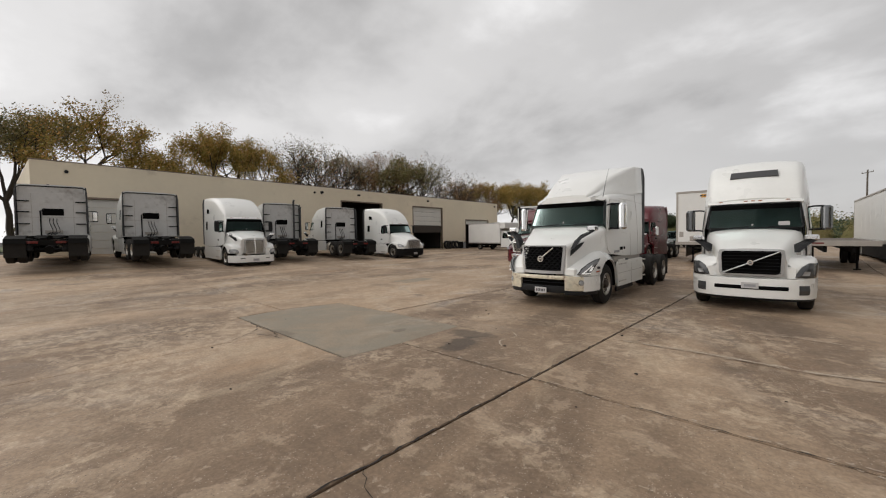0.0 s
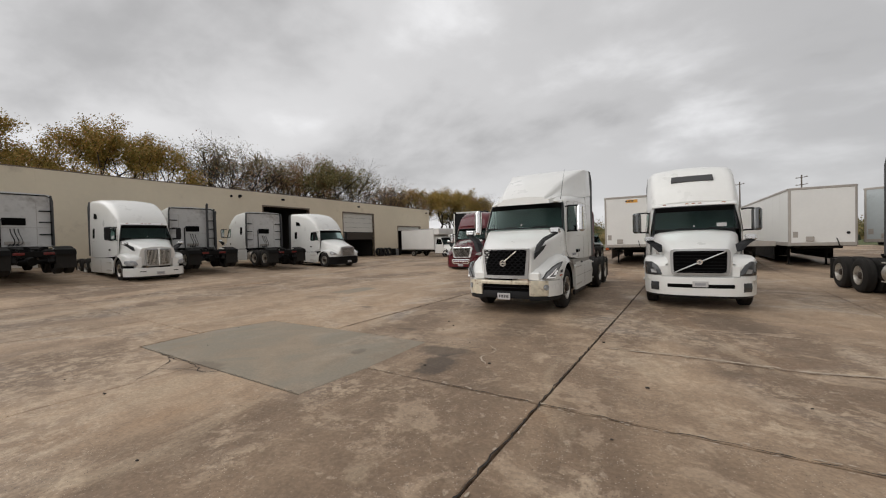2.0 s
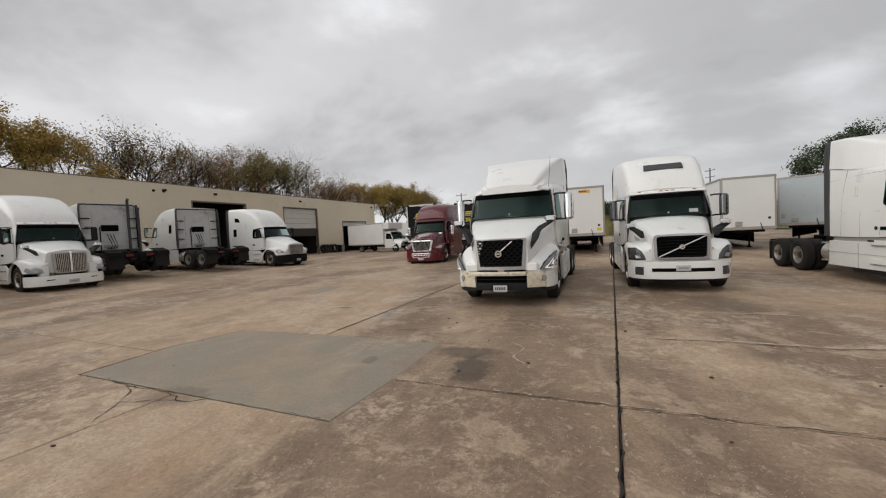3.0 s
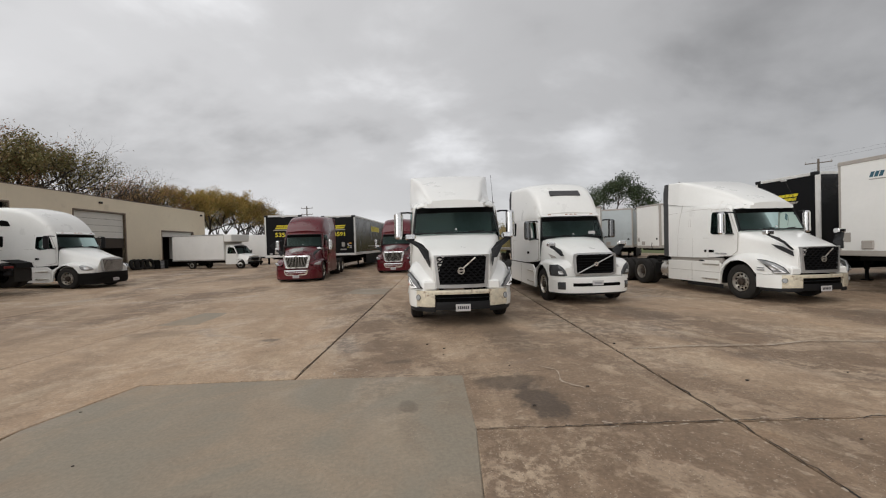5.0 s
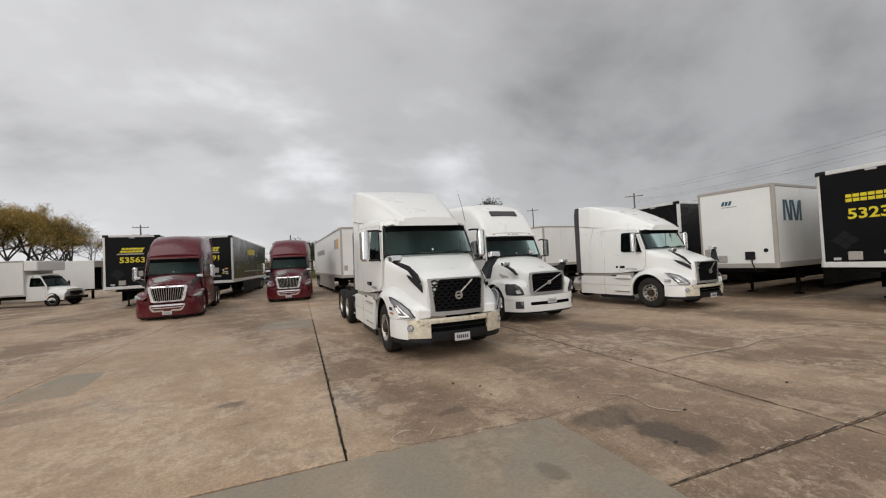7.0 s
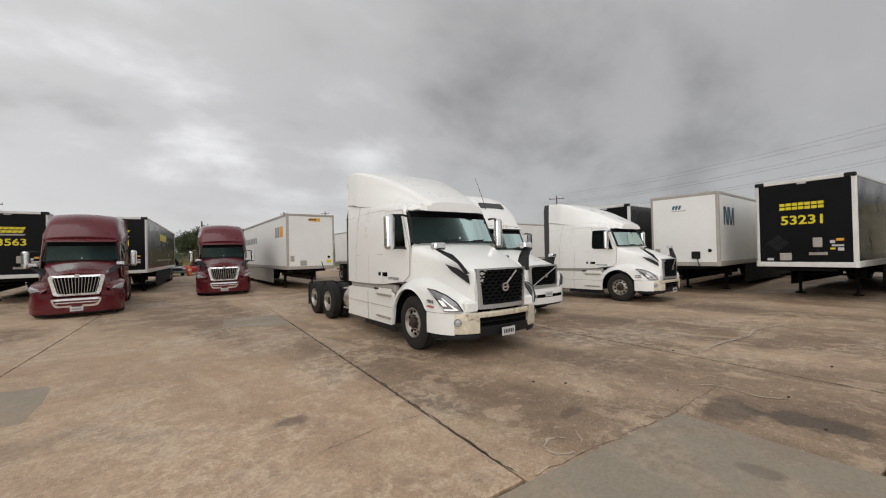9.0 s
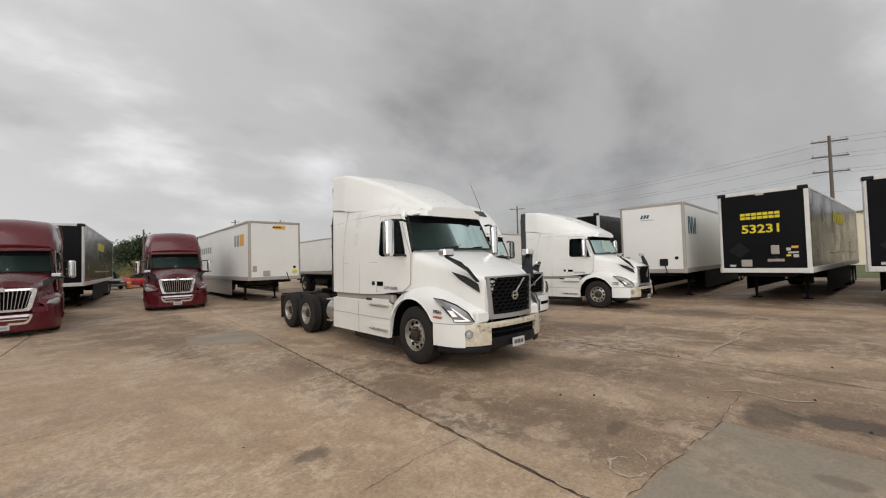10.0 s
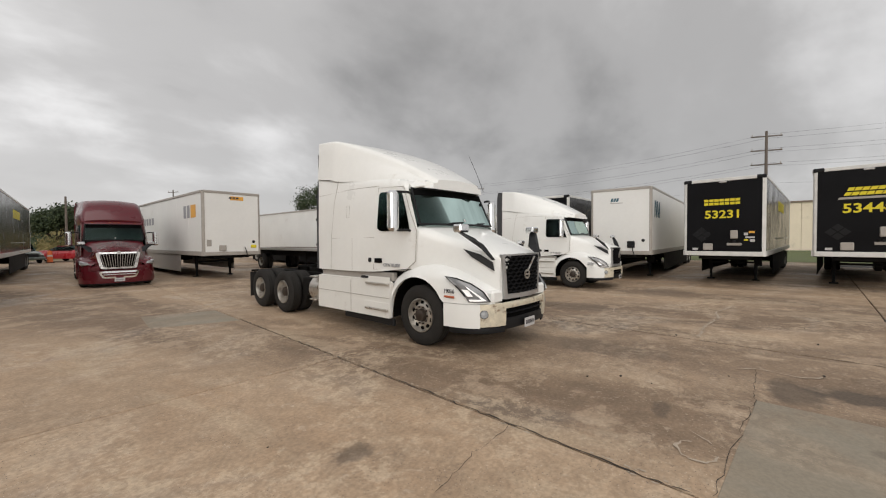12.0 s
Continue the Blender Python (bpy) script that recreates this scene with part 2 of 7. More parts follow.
LEAF_GREEN = mat("dark_green_leaves", (0.044, 0.062, 0.024), 0.7, vary=0.2, scale=0.5, island=0.4)
LEAF_RUST = mat("rusty_leaves", (0.27, 0.15, 0.06), 0.7, vary=0.2, scale=0.5, island=0.45)
GRASS = mat("verge_grass", (0.10, 0.12, 0.04), 0.9, vary=0.35, scale=1.0, bump=0.6, bump_scale=30)
WOODPOLE = mat("weathered_pole_wood", (0.14, 0.115, 0.095), 0.85, vary=0.2, scale=5)
CAR_GREEN = mat("grey_green_car_paint", (0.09, 0.11, 0.10), 0.3, vary=0.06, coat=0.6)
CAR_RED = mat("red_car_paint", (0.34, 0.02, 0.025), 0.3, vary=0.06, coat=0.6)
SAFETY = mat("orange_safety_plastic", (0.65, 0.13, 0.03), 0.5, vary=0.1)


def glass_mat(name, tint, rough=0.03, dark=0.75):
    """Dark tinted vehicle glass: a clear coat of reflection over a half-transparent tint."""
    m = bpy.data.materials.new(name)
    m.use_nodes = True
    n, l = m.node_tree.nodes, m.node_tree.links
    n.clear()
    gl = n.new("ShaderNodeBsdfGlossy")
    gl.inputs["Roughness"].default_value = rough
    gl.inputs["Color"].default_value = (0.50, 0.64, 0.61, 1)
    tr = n.new("ShaderNodeBsdfTransparent")
    tr.inputs["Color"].default_value = (*tint, 1)
    fr = n.new("ShaderNodeFresnel")
    fr.inputs["IOR"].default_value = dark
    mx = n.new("ShaderNodeMixShader")
    l.new(fr.outputs[0], mx.inputs[0])
    l.new(tr.outputs[0], mx.inputs[1])
    l.new(gl.outputs[0], mx.inputs[2])
    o = n.new("ShaderNodeOutputMaterial")
    l.new(mx.outputs[0], o.inputs[0])
    return m


GLASS = glass_mat("windscreen_glass", (0.34, 0.46, 0.44), 0.03, 1.32)
CABIN = mat("dim_cab_interior", (0.20, 0.215, 0.21), 0.85, vary=0.25, scale=3)


def concrete(name="stained_concrete", spots=(), repair=0.0):
    """Old yard concrete; spots: oil stains (x, y, radius along x, along y, strength); repair: how far it is a newer grey mix."""
    m = bpy.data.materials.new(name)
    m.use_nodes = True
    n, l = m.node_tree.nodes, m.node_tree.links
    b = n["Principled BSDF"]
    g = n.new("ShaderNodeNewGeometry")
    info = n.new("ShaderNodeObjectInfo")

    def noise_tex(scale, detail, rough=0.55, dist=0.0, vec=None):
        t = n.new("ShaderNodeTexNoise")
        t.inputs["Scale"].default_value, t.inputs["Detail"].default_value = scale, detail
        t.inputs["Roughness"].default_value, t.inputs["Distortion"].default_value = rough, dist
        l.new(vec or g.outputs["Position"], t.inputs["Vector"])
        return t.outputs[0]

    def span(v, a, b_, lo=0.0, hi=1.0):
        r = n.new("ShaderNodeMapRange")
        r.interpolation_type = "SMOOTHSTEP"
        r.inputs["From Min"].default_value, r.inputs["From Max"].default_value = a, b_
        r.inputs["To Min"].default_value, r.inputs["To Max"].default_value = lo, hi
        l.new(v, r.inputs[0])
        return r.outputs[0]

    def mix(f, a, b_, mode="MIX"):
        x = n.new("ShaderNodeMix")
        x.data_type, x.blend_type = "RGBA", mode
        for key, v in (("Factor", f), ("A", a), ("B", b_)):
            if isinstance(v, tuple):
                x.inputs[key].default_value = (*v, 1)
            elif isinstance(v, float):
                x.inputs[key].default_value = v
            else:
                l.new(v, x.inputs[key])
        return x.outputs["Result"]

    # long drag marks and drainage streaks follow the lanes
    mp = n.new("ShaderNodeMapping")
    mp.inputs["Rotation"].default_value = (0, 0, radians(12))
    mp.inputs["Scale"].default_value = (0.75, 0.22, 1)
    l.new(g.outputs["Position"], mp.inputs[0])
    broad = noise_tex(0.45, 5, 0.52, 0.7, mp.outputs[0])
    patchy = noise_tex(1.25, 8, 0.66, 0.4)
    c = mix(span(broad, 0.40, 0.62), (0.192, 0.131, 0.085), (0.372, 0.265, 0.175))
    c = mix(span(patchy, 0.53, 0.60, 0.0, 0.5), c, (0.44, 0.33, 0.23))
    oil = noise_tex(0.42, 5, 0.55, 1.2)
    c = mix(span(oil, 0.58, 0.74, 0.0, 0.6), c, (0.155, 0.120, 0.092))
    dirt = noise_tex(1.0, 7, 0.62, 0.9)
    c = mix(span(dirt, 0.54, 0.66, 0.0, 0.22), c, (0.15, 0.100, 0.064))
    rusty = noise_tex(0.7, 5, 0.6, 0.6, mp.outputs[0])
    c = mix(span(rusty, 0.55, 0.75, 0.0, 0.5), c, (0.32, 0.185, 0.095))
    mottle = noise_tex(3.4, 8, 0.68, 0.3)
    c = mix(1.0, c, span(mottle, 0.38, 0.62, 0.91, 1.08), "MULTIPLY")
    fleck = noise_tex(11.0, 6, 0.7, 0.2)
    c = mix(span(fleck, 0.62, 0.72, 0.0, 0.3), c, (0.10, 0.075, 0.055))
    c = mix(span(noise_tex(7.0, 7, 0.7, 0.5), 0.58, 0.66, 0.0, 0.45), c, (0.50, 0.40, 0.30))
    worn_at = span(noise_tex(0.42, 6, 0.62, 0.8), 0.46, 0.60, 0.06, 1.0)
    crumb = span(noise_tex(5.5, 9, 0.76, 0.4), 0.46, 0.58, 0.0, 0.68)
    wm_ = n.new("ShaderNodeMath")
    wm_.operation = "MULTIPLY"
    l.new(worn_at, wm_.inputs[0])
    l.new(crumb, wm_.inputs[1])
    c = mix(wm_.outputs[0], c, (0.50, 0.385, 0.27))
    c = mix(span(noise_tex(0.85, 7, 0.62, 1.1), 0.58, 0.70, 0.0, 0.30), c, (0.135, 0.096, 0.066))
    c = mix(span(noise_tex(1.4, 6, 0.6, 0.5, mp.outputs[0]), 0.56, 0.64, 0.0, 0.35), c, (0.46, 0.36, 0.25))
    tone = span(info.outputs["Random"], 0.0, 1.0, 0.94, 1.08)
    c = mix(1.0, c, tone, "MULTIPLY")
    # worn aggregate: small pale and dark pebbles
    vor = n.new("ShaderNodeTexVoronoi")
    vor.inputs["Scale"].default_value = 42
    l.new(g.outputs["Position"], vor.inputs["Vector"])
    peb = span(vor.outputs["Distance"], 0.10, 0.24, 1.0, 0.0)
    worn = span(noise_tex(1.1, 6, 0.6, 0.4), 0.40, 0.60, 0.28, 1.0)
    mm = n.new("ShaderNodeMath")
    mm.operation = "MULTIPLY"
    l.new(peb, mm.inputs[0])
    l.new(worn, mm.inputs[1])
    sc = n.new("ShaderNodeSeparateColor")
    l.new(vor.outputs["Color"], sc.inputs[0])
    pale = mix(span(sc.outputs[0], 0.3, 0.7), (0.07, 0.052, 0.04), (0.58, 0.49, 0.39))
    c = mix(mm.outputs[0], c, pale)
    if repair:
        c = mix(span(noise_tex(0.8, 6, 0.6, 0.8), 0.38, 0.62, min(1.0, repair * 1.2), repair * 0.72), c, (0.250, 0.216, 0.165))
    wob = noise_tex(5.0, 5, 0.6, 0.3)
    for sx, sy, rx, ry, amount in spots:
        v = n.new("ShaderNodeVectorMath")
        v.operation = "SUBTRACT"
        v.inputs[1].default_value = (sx, sy, 0)
        l.new(g.outputs["Position"], v.inputs[0])
        w = n.new("ShaderNodeVectorMath")
        w.operation = "MULTIPLY"
        w.inputs[1].default_value = (1 / rx, 1 / ry, 0)
        l.new(v.outputs[0], w.inputs[0])
        ln = n.new("ShaderNodeVectorMath")
        ln.operation = "LENGTH"
        l.new(w.outputs[0], ln.inputs[0])
        far = n.new("ShaderNodeMath")
        far.operation = "MULTIPLY_ADD"
        l.new(wob, far.inputs[0])
        far.inputs[1].default_value = 1.3
        l.new(ln.outputs["Value"], far.inputs[2])
        c = mix(span(far.outputs[0], 1.25, 1.75, amount, 0.0), c, (0.085, 0.062, 0.045))
    grain = noise_tex(26, 4, 0.6)
    c = mix(1.0, c, span(grain, 0.3, 0.7, 0.84, 1.13) if not repair else span(grain, 0.3, 0.7, 0.9, 1.08), "MULTIPLY")
    l.new(c, b.inputs["Base Color"])
    l.new(span(oil, 0.45, 0.72, 0.72, 0.42), b.inputs["Roughness"])
    b.inputs["Specular IOR Level"].default_value = 0.4
    bp = n.new("ShaderNodeBump")
    bp.inputs["Strength"].default_value, bp.inputs["Distance"].default_value = 0.25, 0.012
    l.new(grain, bp.inputs["Height"])
    l.new(bp.outputs[0], b.inputs["Normal"])
    return m


SPOTS = [(0.60, 4.78, 0.50, 0.30, 0.75), (0.74, 4.15, 0.28, 0.58, 0.9), (-3.09, 8.09, 0.2, 0.15, 0.65), (-0.72, 6.02, 0.26, 0.10, 0.55), (-0.75, 4.34, 0.12, 0.2, 0.4),
         (4.5, 5.0, 0.3, 0.2, 0.35), (-5.6, 9.4, 0.9, 0.35, 0.3), (1.4, 7.4, 0.5, 1.6, 0.4), (5.4, 8.6, 0.7, 1.2, 0.4), (10.2, 6.6, 0.8, 1.0, 0.35), (-2.6, 2.9, 0.5, 0.3, 0.4)]
CONCRETE = concrete(spots=SPOTS)
PATCHMAT = concrete("grey_repair_concrete", SPOTS, 0.82)
CHALK = mat("pale_scuff", (0.44, 0.36, 0.28), 0.85, vary=0.2, scale=6)


# ---- mesh tools ----
class Geo:
    """Collects vertices and faces for one mesh."""

    def __init__(self):
        self.v, self.f = [], []

    def add(self, verts, faces):
        k = len(self.v)
        self.v += [tuple(p) for p in verts]
        self.f += [tuple(i + k for i in q) for q in faces]
        return self

    def box(self, x0, x1, y0, y1, z0, z1, b=0.012):
        b = min(b, (x1 - x0) * 0.45, (y1 - y0) * 0.45, (z1 - z0) * 0.45)
        vs, idx = [], {}
        for i in (0, 1):
            for j in (0, 1):
                for k in (0, 1):
                    c = ((x0, x1)[i], (y0, y1)[j], (z0, z1)[k])
                    d = (b if i == 0 else -b, b if j == 0 else -b, b if k == 0 else -b)
                    for a in range(3):
                        p = [c[q] + (0 if q == a else d[q]) for q in range(3)]
                        idx[i, j, k, a] = len(vs)
                        vs.append(p)
        fs = []

        def quad(keys, out):
            q = [idx[k] for k in keys]
            n = (Vector(vs[q[1]]) - Vector(vs[q[0]])).cross(Vector(vs[q[2]]) - Vector(vs[q[1]]))
            fs.append(q if n.dot(Vector(out)) > 0 else q[::-1])

        for a in range(3):
            o1, o2 = [q for q in range(3) if q != a]
            for s in (0, 1):
                ks = []
                for u, w in ((0, 0), (1, 0), (1, 1), (0, 1)):
                    c = [0, 0, 0]
                    c[a], c[o1], c[o2] = s, u, w
                    ks.append((*c, a))
                out = [0, 0, 0]
                out[a] = 1 if s else -1
                quad(ks, out)
            for u in (0, 1):
                for w in (0, 1):
                    c0, c1 = [0, 0, 0], [0, 0, 0]
                    c0[a], c1[a] = 0, 1
                    c0[o1] = c1[o1] = u
                    c0[o2] = c1[o2] = w
                    out = [0, 0, 0]
                    out[o1], out[o2] = (1 if u else -1), (1 if w else -1)
                    quad([(*c0, o1), (*c1, o1), (*c1, o2), (*c0, o2)], out)
        for i in (0, 1):
            for j in (0, 1):
                for k in (0, 1):
                    quad([(i, j, k, 0), (i, j, k, 1), (i, j, k, 2)], [1 if i else -1, 1 if j else -1, 1 if k else -1])
        return self.add(vs, fs)

    def cyl(self, p0, p1, r0, r1=None, n=14, cap=True):
        r1 = r0 if r1 is None else r1
        p0, p1 = Vector(p0), Vector(p1)
        m = (p1 - p0).to_track_quat("Z", "Y").to_matrix()
        vs, fs = [], []
        for p, r in ((p0, r0), (p1, r1)):
            for i in range(n):
                a = 2 * math.pi * i / n
                vs.append(p + m @ Vector((math.cos(a) * r, math.sin(a) * r, 0)))
        for i in range(n):
            j = (i + 1) % n
            fs.append((i, j, n + j, n + i))
        if cap:
            fs += [tuple(range(n))[::-1], tuple(range(n, 2 * n))]
        return self.add(vs, fs)

    def tube(self, pts, r, n=7):
        pts = [Vector(p) for p in pts]
        rs = r if isinstance(r, (list, tuple)) else [r] * len(pts)
        vs, fs = [], []
        for k, p in enumerate(pts):
            d = (pts[min(k + 1, len(pts) - 1)] - pts[max(k - 1, 0)]).normalized()
            m = d.to_track_quat("Z", "Y").to_matrix()
            for i in range(n):
                a = 2 * math.pi * i / n
                vs.append(p + m @ Vector((math.cos(a) * rs[k], math.sin(a) * rs[k], 0)))
        for k in range(len(pts) - 1):
            for i in range(n):
                j = (i + 1) % n
                fs.append((k * n + i, k * n + j, (k + 1) * n + j, (k + 1) * n + i))
        fs += [tuple(range(n))[::-1], tuple(range((len(pts) - 1) * n, len(pts) * n))]
        return self.add(vs, fs)

    def lathe(self, prof, centre, n=28, side=1):
        """Turns (radius, out) pairs round the x axis at centre; out points to side."""
        vs, fs = [], []
        cx, cy, cz = centre
        for r, o in prof:
            for i in range(n):
                a = 2 * math.pi * i / n
                vs.append((cx + side * o, cy + r * math.cos(a), cz + r * math.sin(a)))
        for k in range(len(prof) - 1):
            for i in range(n):
                j = (i + 1) % n
                q = (k * n + i, k * n + j, (k + 1) * n + j, (k + 1) * n + i)
                fs.append(q if side > 0 else q[::-1])
        return self.add(vs, fs)

    def grid(self, rows, caps=False, closed=False):
        m = len(rows[0])
        vs = [p for r in rows for p in r]
        fs = []
        for k in range(len(rows) - 1):
            for i in range(m if closed else m - 1):
                j = (i + 1) % m
                fs.append((k * m + i, k * m + j, (k + 1) * m + j, (k + 1) * m + i))
        if caps:
            fs += [tuple(range(m))[::-1], tuple(range((len(rows) - 1) * m, len(rows) * m))]
        return self.add(vs, fs)

    def prism(self, poly, off):
        """A flat outline in space, thickened by the vector off."""
        m = len(poly)
        off = Vector(off)
        vs = [Vector(p) for p in poly] + [Vector(p) + off for p in poly]
        fs = [tuple(range(m))[::-1], tuple(range(m, 2 * m))]
        for i in range(m):
            j = (i + 1) % m
            fs.append((i, j, m + j, m + i))
        return self.add(vs, fs)


def mesh_from(geo, name, smooth=False, sharp=35):
    me = bpy.data.meshes.new(name)
    me.from_pydata(geo.v, [], geo.f)
    bm = bmesh.new()
    bm.from_mesh(me)
    bmesh.ops.recalc_face_normals(bm, faces=bm.faces)
    if smooth:
        for f in bm.faces:
            f.smooth = True
        for e in bm.edges:
            if len(e.link_faces) == 2 and e.calc_face_angle(0) > radians(sharp):
                e.smooth = False
    bm.to_mesh(me)
    bm.free()
    return me


def part(name, geo, material, parent=None, label="", smooth=False, sharp=35):
    me = mesh_from(geo, name, smooth, sharp)
    me.materials.append(material)
    ob = new(name, me)
    if parent is not None:
        ob.parent = parent
    if label:
        ob["label"] = label
    return ob


def catmull(pts, k):
    """Rounds a row of points: k points for every step, through all the given ones."""
    p = np.array(pts, float)
    ext = np.vstack([2 * p[0] - p[1], p, 2 * p[-1] - p[-2]])
    out = []
    for i in range(len(p) - 1):
        a, b, c, d = ext[i:i + 4]
        for s in np.arange(k) / k:
            out.append(0.5 * (2 * b + (c - a) * s + (2 * a - 5 * b + 4 * c - d) * s * s + (3 * b - a - 3 * c + d) * s ** 3))
    out.append(p[-1])
    return np.array(out)


def rounded_rows(rows, k=3):
    """Rounds a table of rows (each a list of points) along its length."""
    r = np.array(rows, float)
    return catmull(r.reshape(len(r), -1), k).reshape(-1, r.shape[1], r.shape[2])


def section(y, wt, zt, r, wm, zm, wb, zb, crown=0.03, bow=0.0, lean=0.0):
    """A full cross-section of a body at y, from the right sill over the roof to the left sill.
    wt, zt: half width and height of the top; r: shoulder radius; wm, zm: the waist; wb, zb: the sill; bow: how far the sides lie back."""
    half = [(wb, zb), (wb + (wm - wb) * 0.5, zb + (zm - zb) * 0.5), (wm, zm), (wm + (wt - wm) * 0.55, zm + (zt - r - zm) * 0.55)]
    for a in (0, 22, 45, 68, 90):
        half.append((wt - r + r * math.cos(radians(a)), zt - r + r * math.sin(radians(a))))
    inner = wt - r
    half += [(inner * 0.66, zt + crown * 0.55), (inner * 0.33, zt + crown * 0.9), (0, zt + crown)]
    ww = max(wb, wm, wt)
    def back(x, z):
        return y + bow * (x / ww) ** 2 + lean * max(0.0, z - zm)
    right = [(-x, back(x, z), z) for x, z in half]
    left = [(x, back(x, z), z) for x, z in half[:-1]][::-1]
    return right + left


def shell(name, stations, material, parent, label="", k=3, caps=True, sharp=40):
    rows = rounded_rows([section(*s) for s in stations], k)
    return part(name, Geo().grid(rows.tolist(), caps=caps), material, parent, label, smooth=True, sharp=sharp)


def text_mesh(words, size, depth=0.004, bold=0.0):
    cu = bpy.data.curves.new("words", "FONT")
    cu.body, cu.size, cu.extrude, cu.align_x, cu.resolution_u, cu.offset = words, size, depth, "CENTER", 3, size * bold
    tmp = bpy.data.objects.new("words", cu)
    scene.collection.objects.link(tmp)
    bpy.context.view_layer.update()
    me = bpy.data.meshes.new_from_object(tmp.evaluated_get(bpy.context.evaluated_depsgraph_get()))
    bpy.data.objects.remove(tmp)
    bpy.data.curves.remove(cu)
    return me


def lettering(name, words, size, m, material, parent, label="", stretch=1.0):
    """Raised lettering; m: the pose on the parent, with x along the line of writing and z out of the surface."""
    me = text_mesh(words, size, bold=.022 if size > .2 else .006)
    me.materials.append(material)
    ob = new(name, me)
    ob.parent = parent
    ob.matrix_basis = m @ Matrix.Diagonal((stretch, 1, 1, 1))
    if label:
        ob["label"] = label
    return ob


def thing(name, m, label, category, group="", kind=""):
    ob = new(name)
    ob.matrix_basis = m
    ob.empty_display_size = 0.2
    return tagged(ob, label, category, group, kind)


def rise(x, y):
    """The height of the yard: it climbs gently towards the workshop and falls a hand's width to a shallow drain along the parked row."""
    s = max(0.0, min(1.0, (-x - 5) / 22)) ** 1.5
    r = max(0.0, min(1.0, (48 - y) / 42))
    a, b = (x - 2.326) * .9844 - (y - 3.184) * .1761, (x - 2.326) * .1761 + (y - 3.184) * .9844
    fall = max(0.0, min(1.0, (a + 2) / 6.9, (17.5 - a) / 7.7)) * max(0.0, min(1.0, b / 6.33, (30 - b) / 6))
    return s * r - .10 * fall


def on_yard(x, y, turned, lift=0.0, back=0.0):
    """A pose on the yard; back: how far behind the origin the thing's feet or front wheels stand."""
    q = radians(turned)
    return pose(x, y, rise(x - math.sin(q) * back, y + math.cos(q) * back) + lift, 0, 0, turned)


# ---- the yard ----
YA = radians(-10.14)
YX, YY = Vector((math.cos(YA), math.sin(YA))), Vector((-math.sin(YA), math.cos(YA)))
YO = Vector((2.326, 3.184))


def yard(a, b):
    """From slab coordinates (across, along the lanes) to the world."""
    p = YO + a * YX + b * YY
    return p.x, p.y


def sheet(name, xs, ys, drop, material):
    rows = [[(x, y, rise(x, y) - drop) for x in xs] for y in ys]
    return part(name, Geo().grid(rows), material, smooth=True)


xs = [-900, -400, -150, -90, -60] + [-48 + 2 * i for i in range(50)] + [60, 90, 150, 400, 900]
ys = [-900, -400, -150, -60, -40] + [-28 + 2 * i for i in range(56)] + [95, 120, 160, 260, 500, 900]
ground = tagged(sheet("ground", xs, ys, 0.042, GUNK), "wide yard bed of dirt and joint filler under the slabs", "ground", kind="structure")
COLS = [-44.1, -39.2, -34.3, -29.4, -24.5, -19.6, -14.7, -9.75, -4.87, 0.0, 4.9, 9.8, 14.7, 19.6, 24.5, 29.4, 34.3, 39.2, 44.1]
ROWS = [-24.3, -18.2, -12.1, -6.1, 0.02, 6.33, 12.4, 18.5, 24.6, 30.7, 36.8, 42.9, 49.0, 55.1, 61.2, 67.3]


def slab(name, poly, material, parent, top=0.0, thick=0.08, gap=0.013):
    """A cast slab with softened edges; poly in slab coordinates, counter-clockwise."""
    c = Vector((sum(p[0] for p in poly) / len(poly), sum(p[1] for p in poly) / len(poly)))
    rings = []
    for inset, dz in ((gap, -thick), (gap, -0.008), (gap + 0.012, 0.0)):
        ring = []
        for i, p in enumerate(poly):
            p, a, b = Vector(p), Vector(poly[i - 1]), Vector(poly[(i + 1) % len(poly)])
            d1, d2 = (p - a).normalized(), (b - p).normalized()
            n = Vector((-d1.y - d2.y, d1.x + d2.x))
            n = n / max(0.3, n.length_squared) * 2
            q = p + n * inset
            x, y = yard(q.x, q.y)
            ring.append((x, y, rise(x, y) + top + dz))
        rings.append(ring)
    g = Geo().grid(rings, closed=True)
    m = len(poly)
    g.f.append(tuple(range(2 * m, 3 * m)))
    return part(name, g, material, parent)


def split(a, b, n):
    return [a + (b - a) * i / n for i in range(n + 1)]


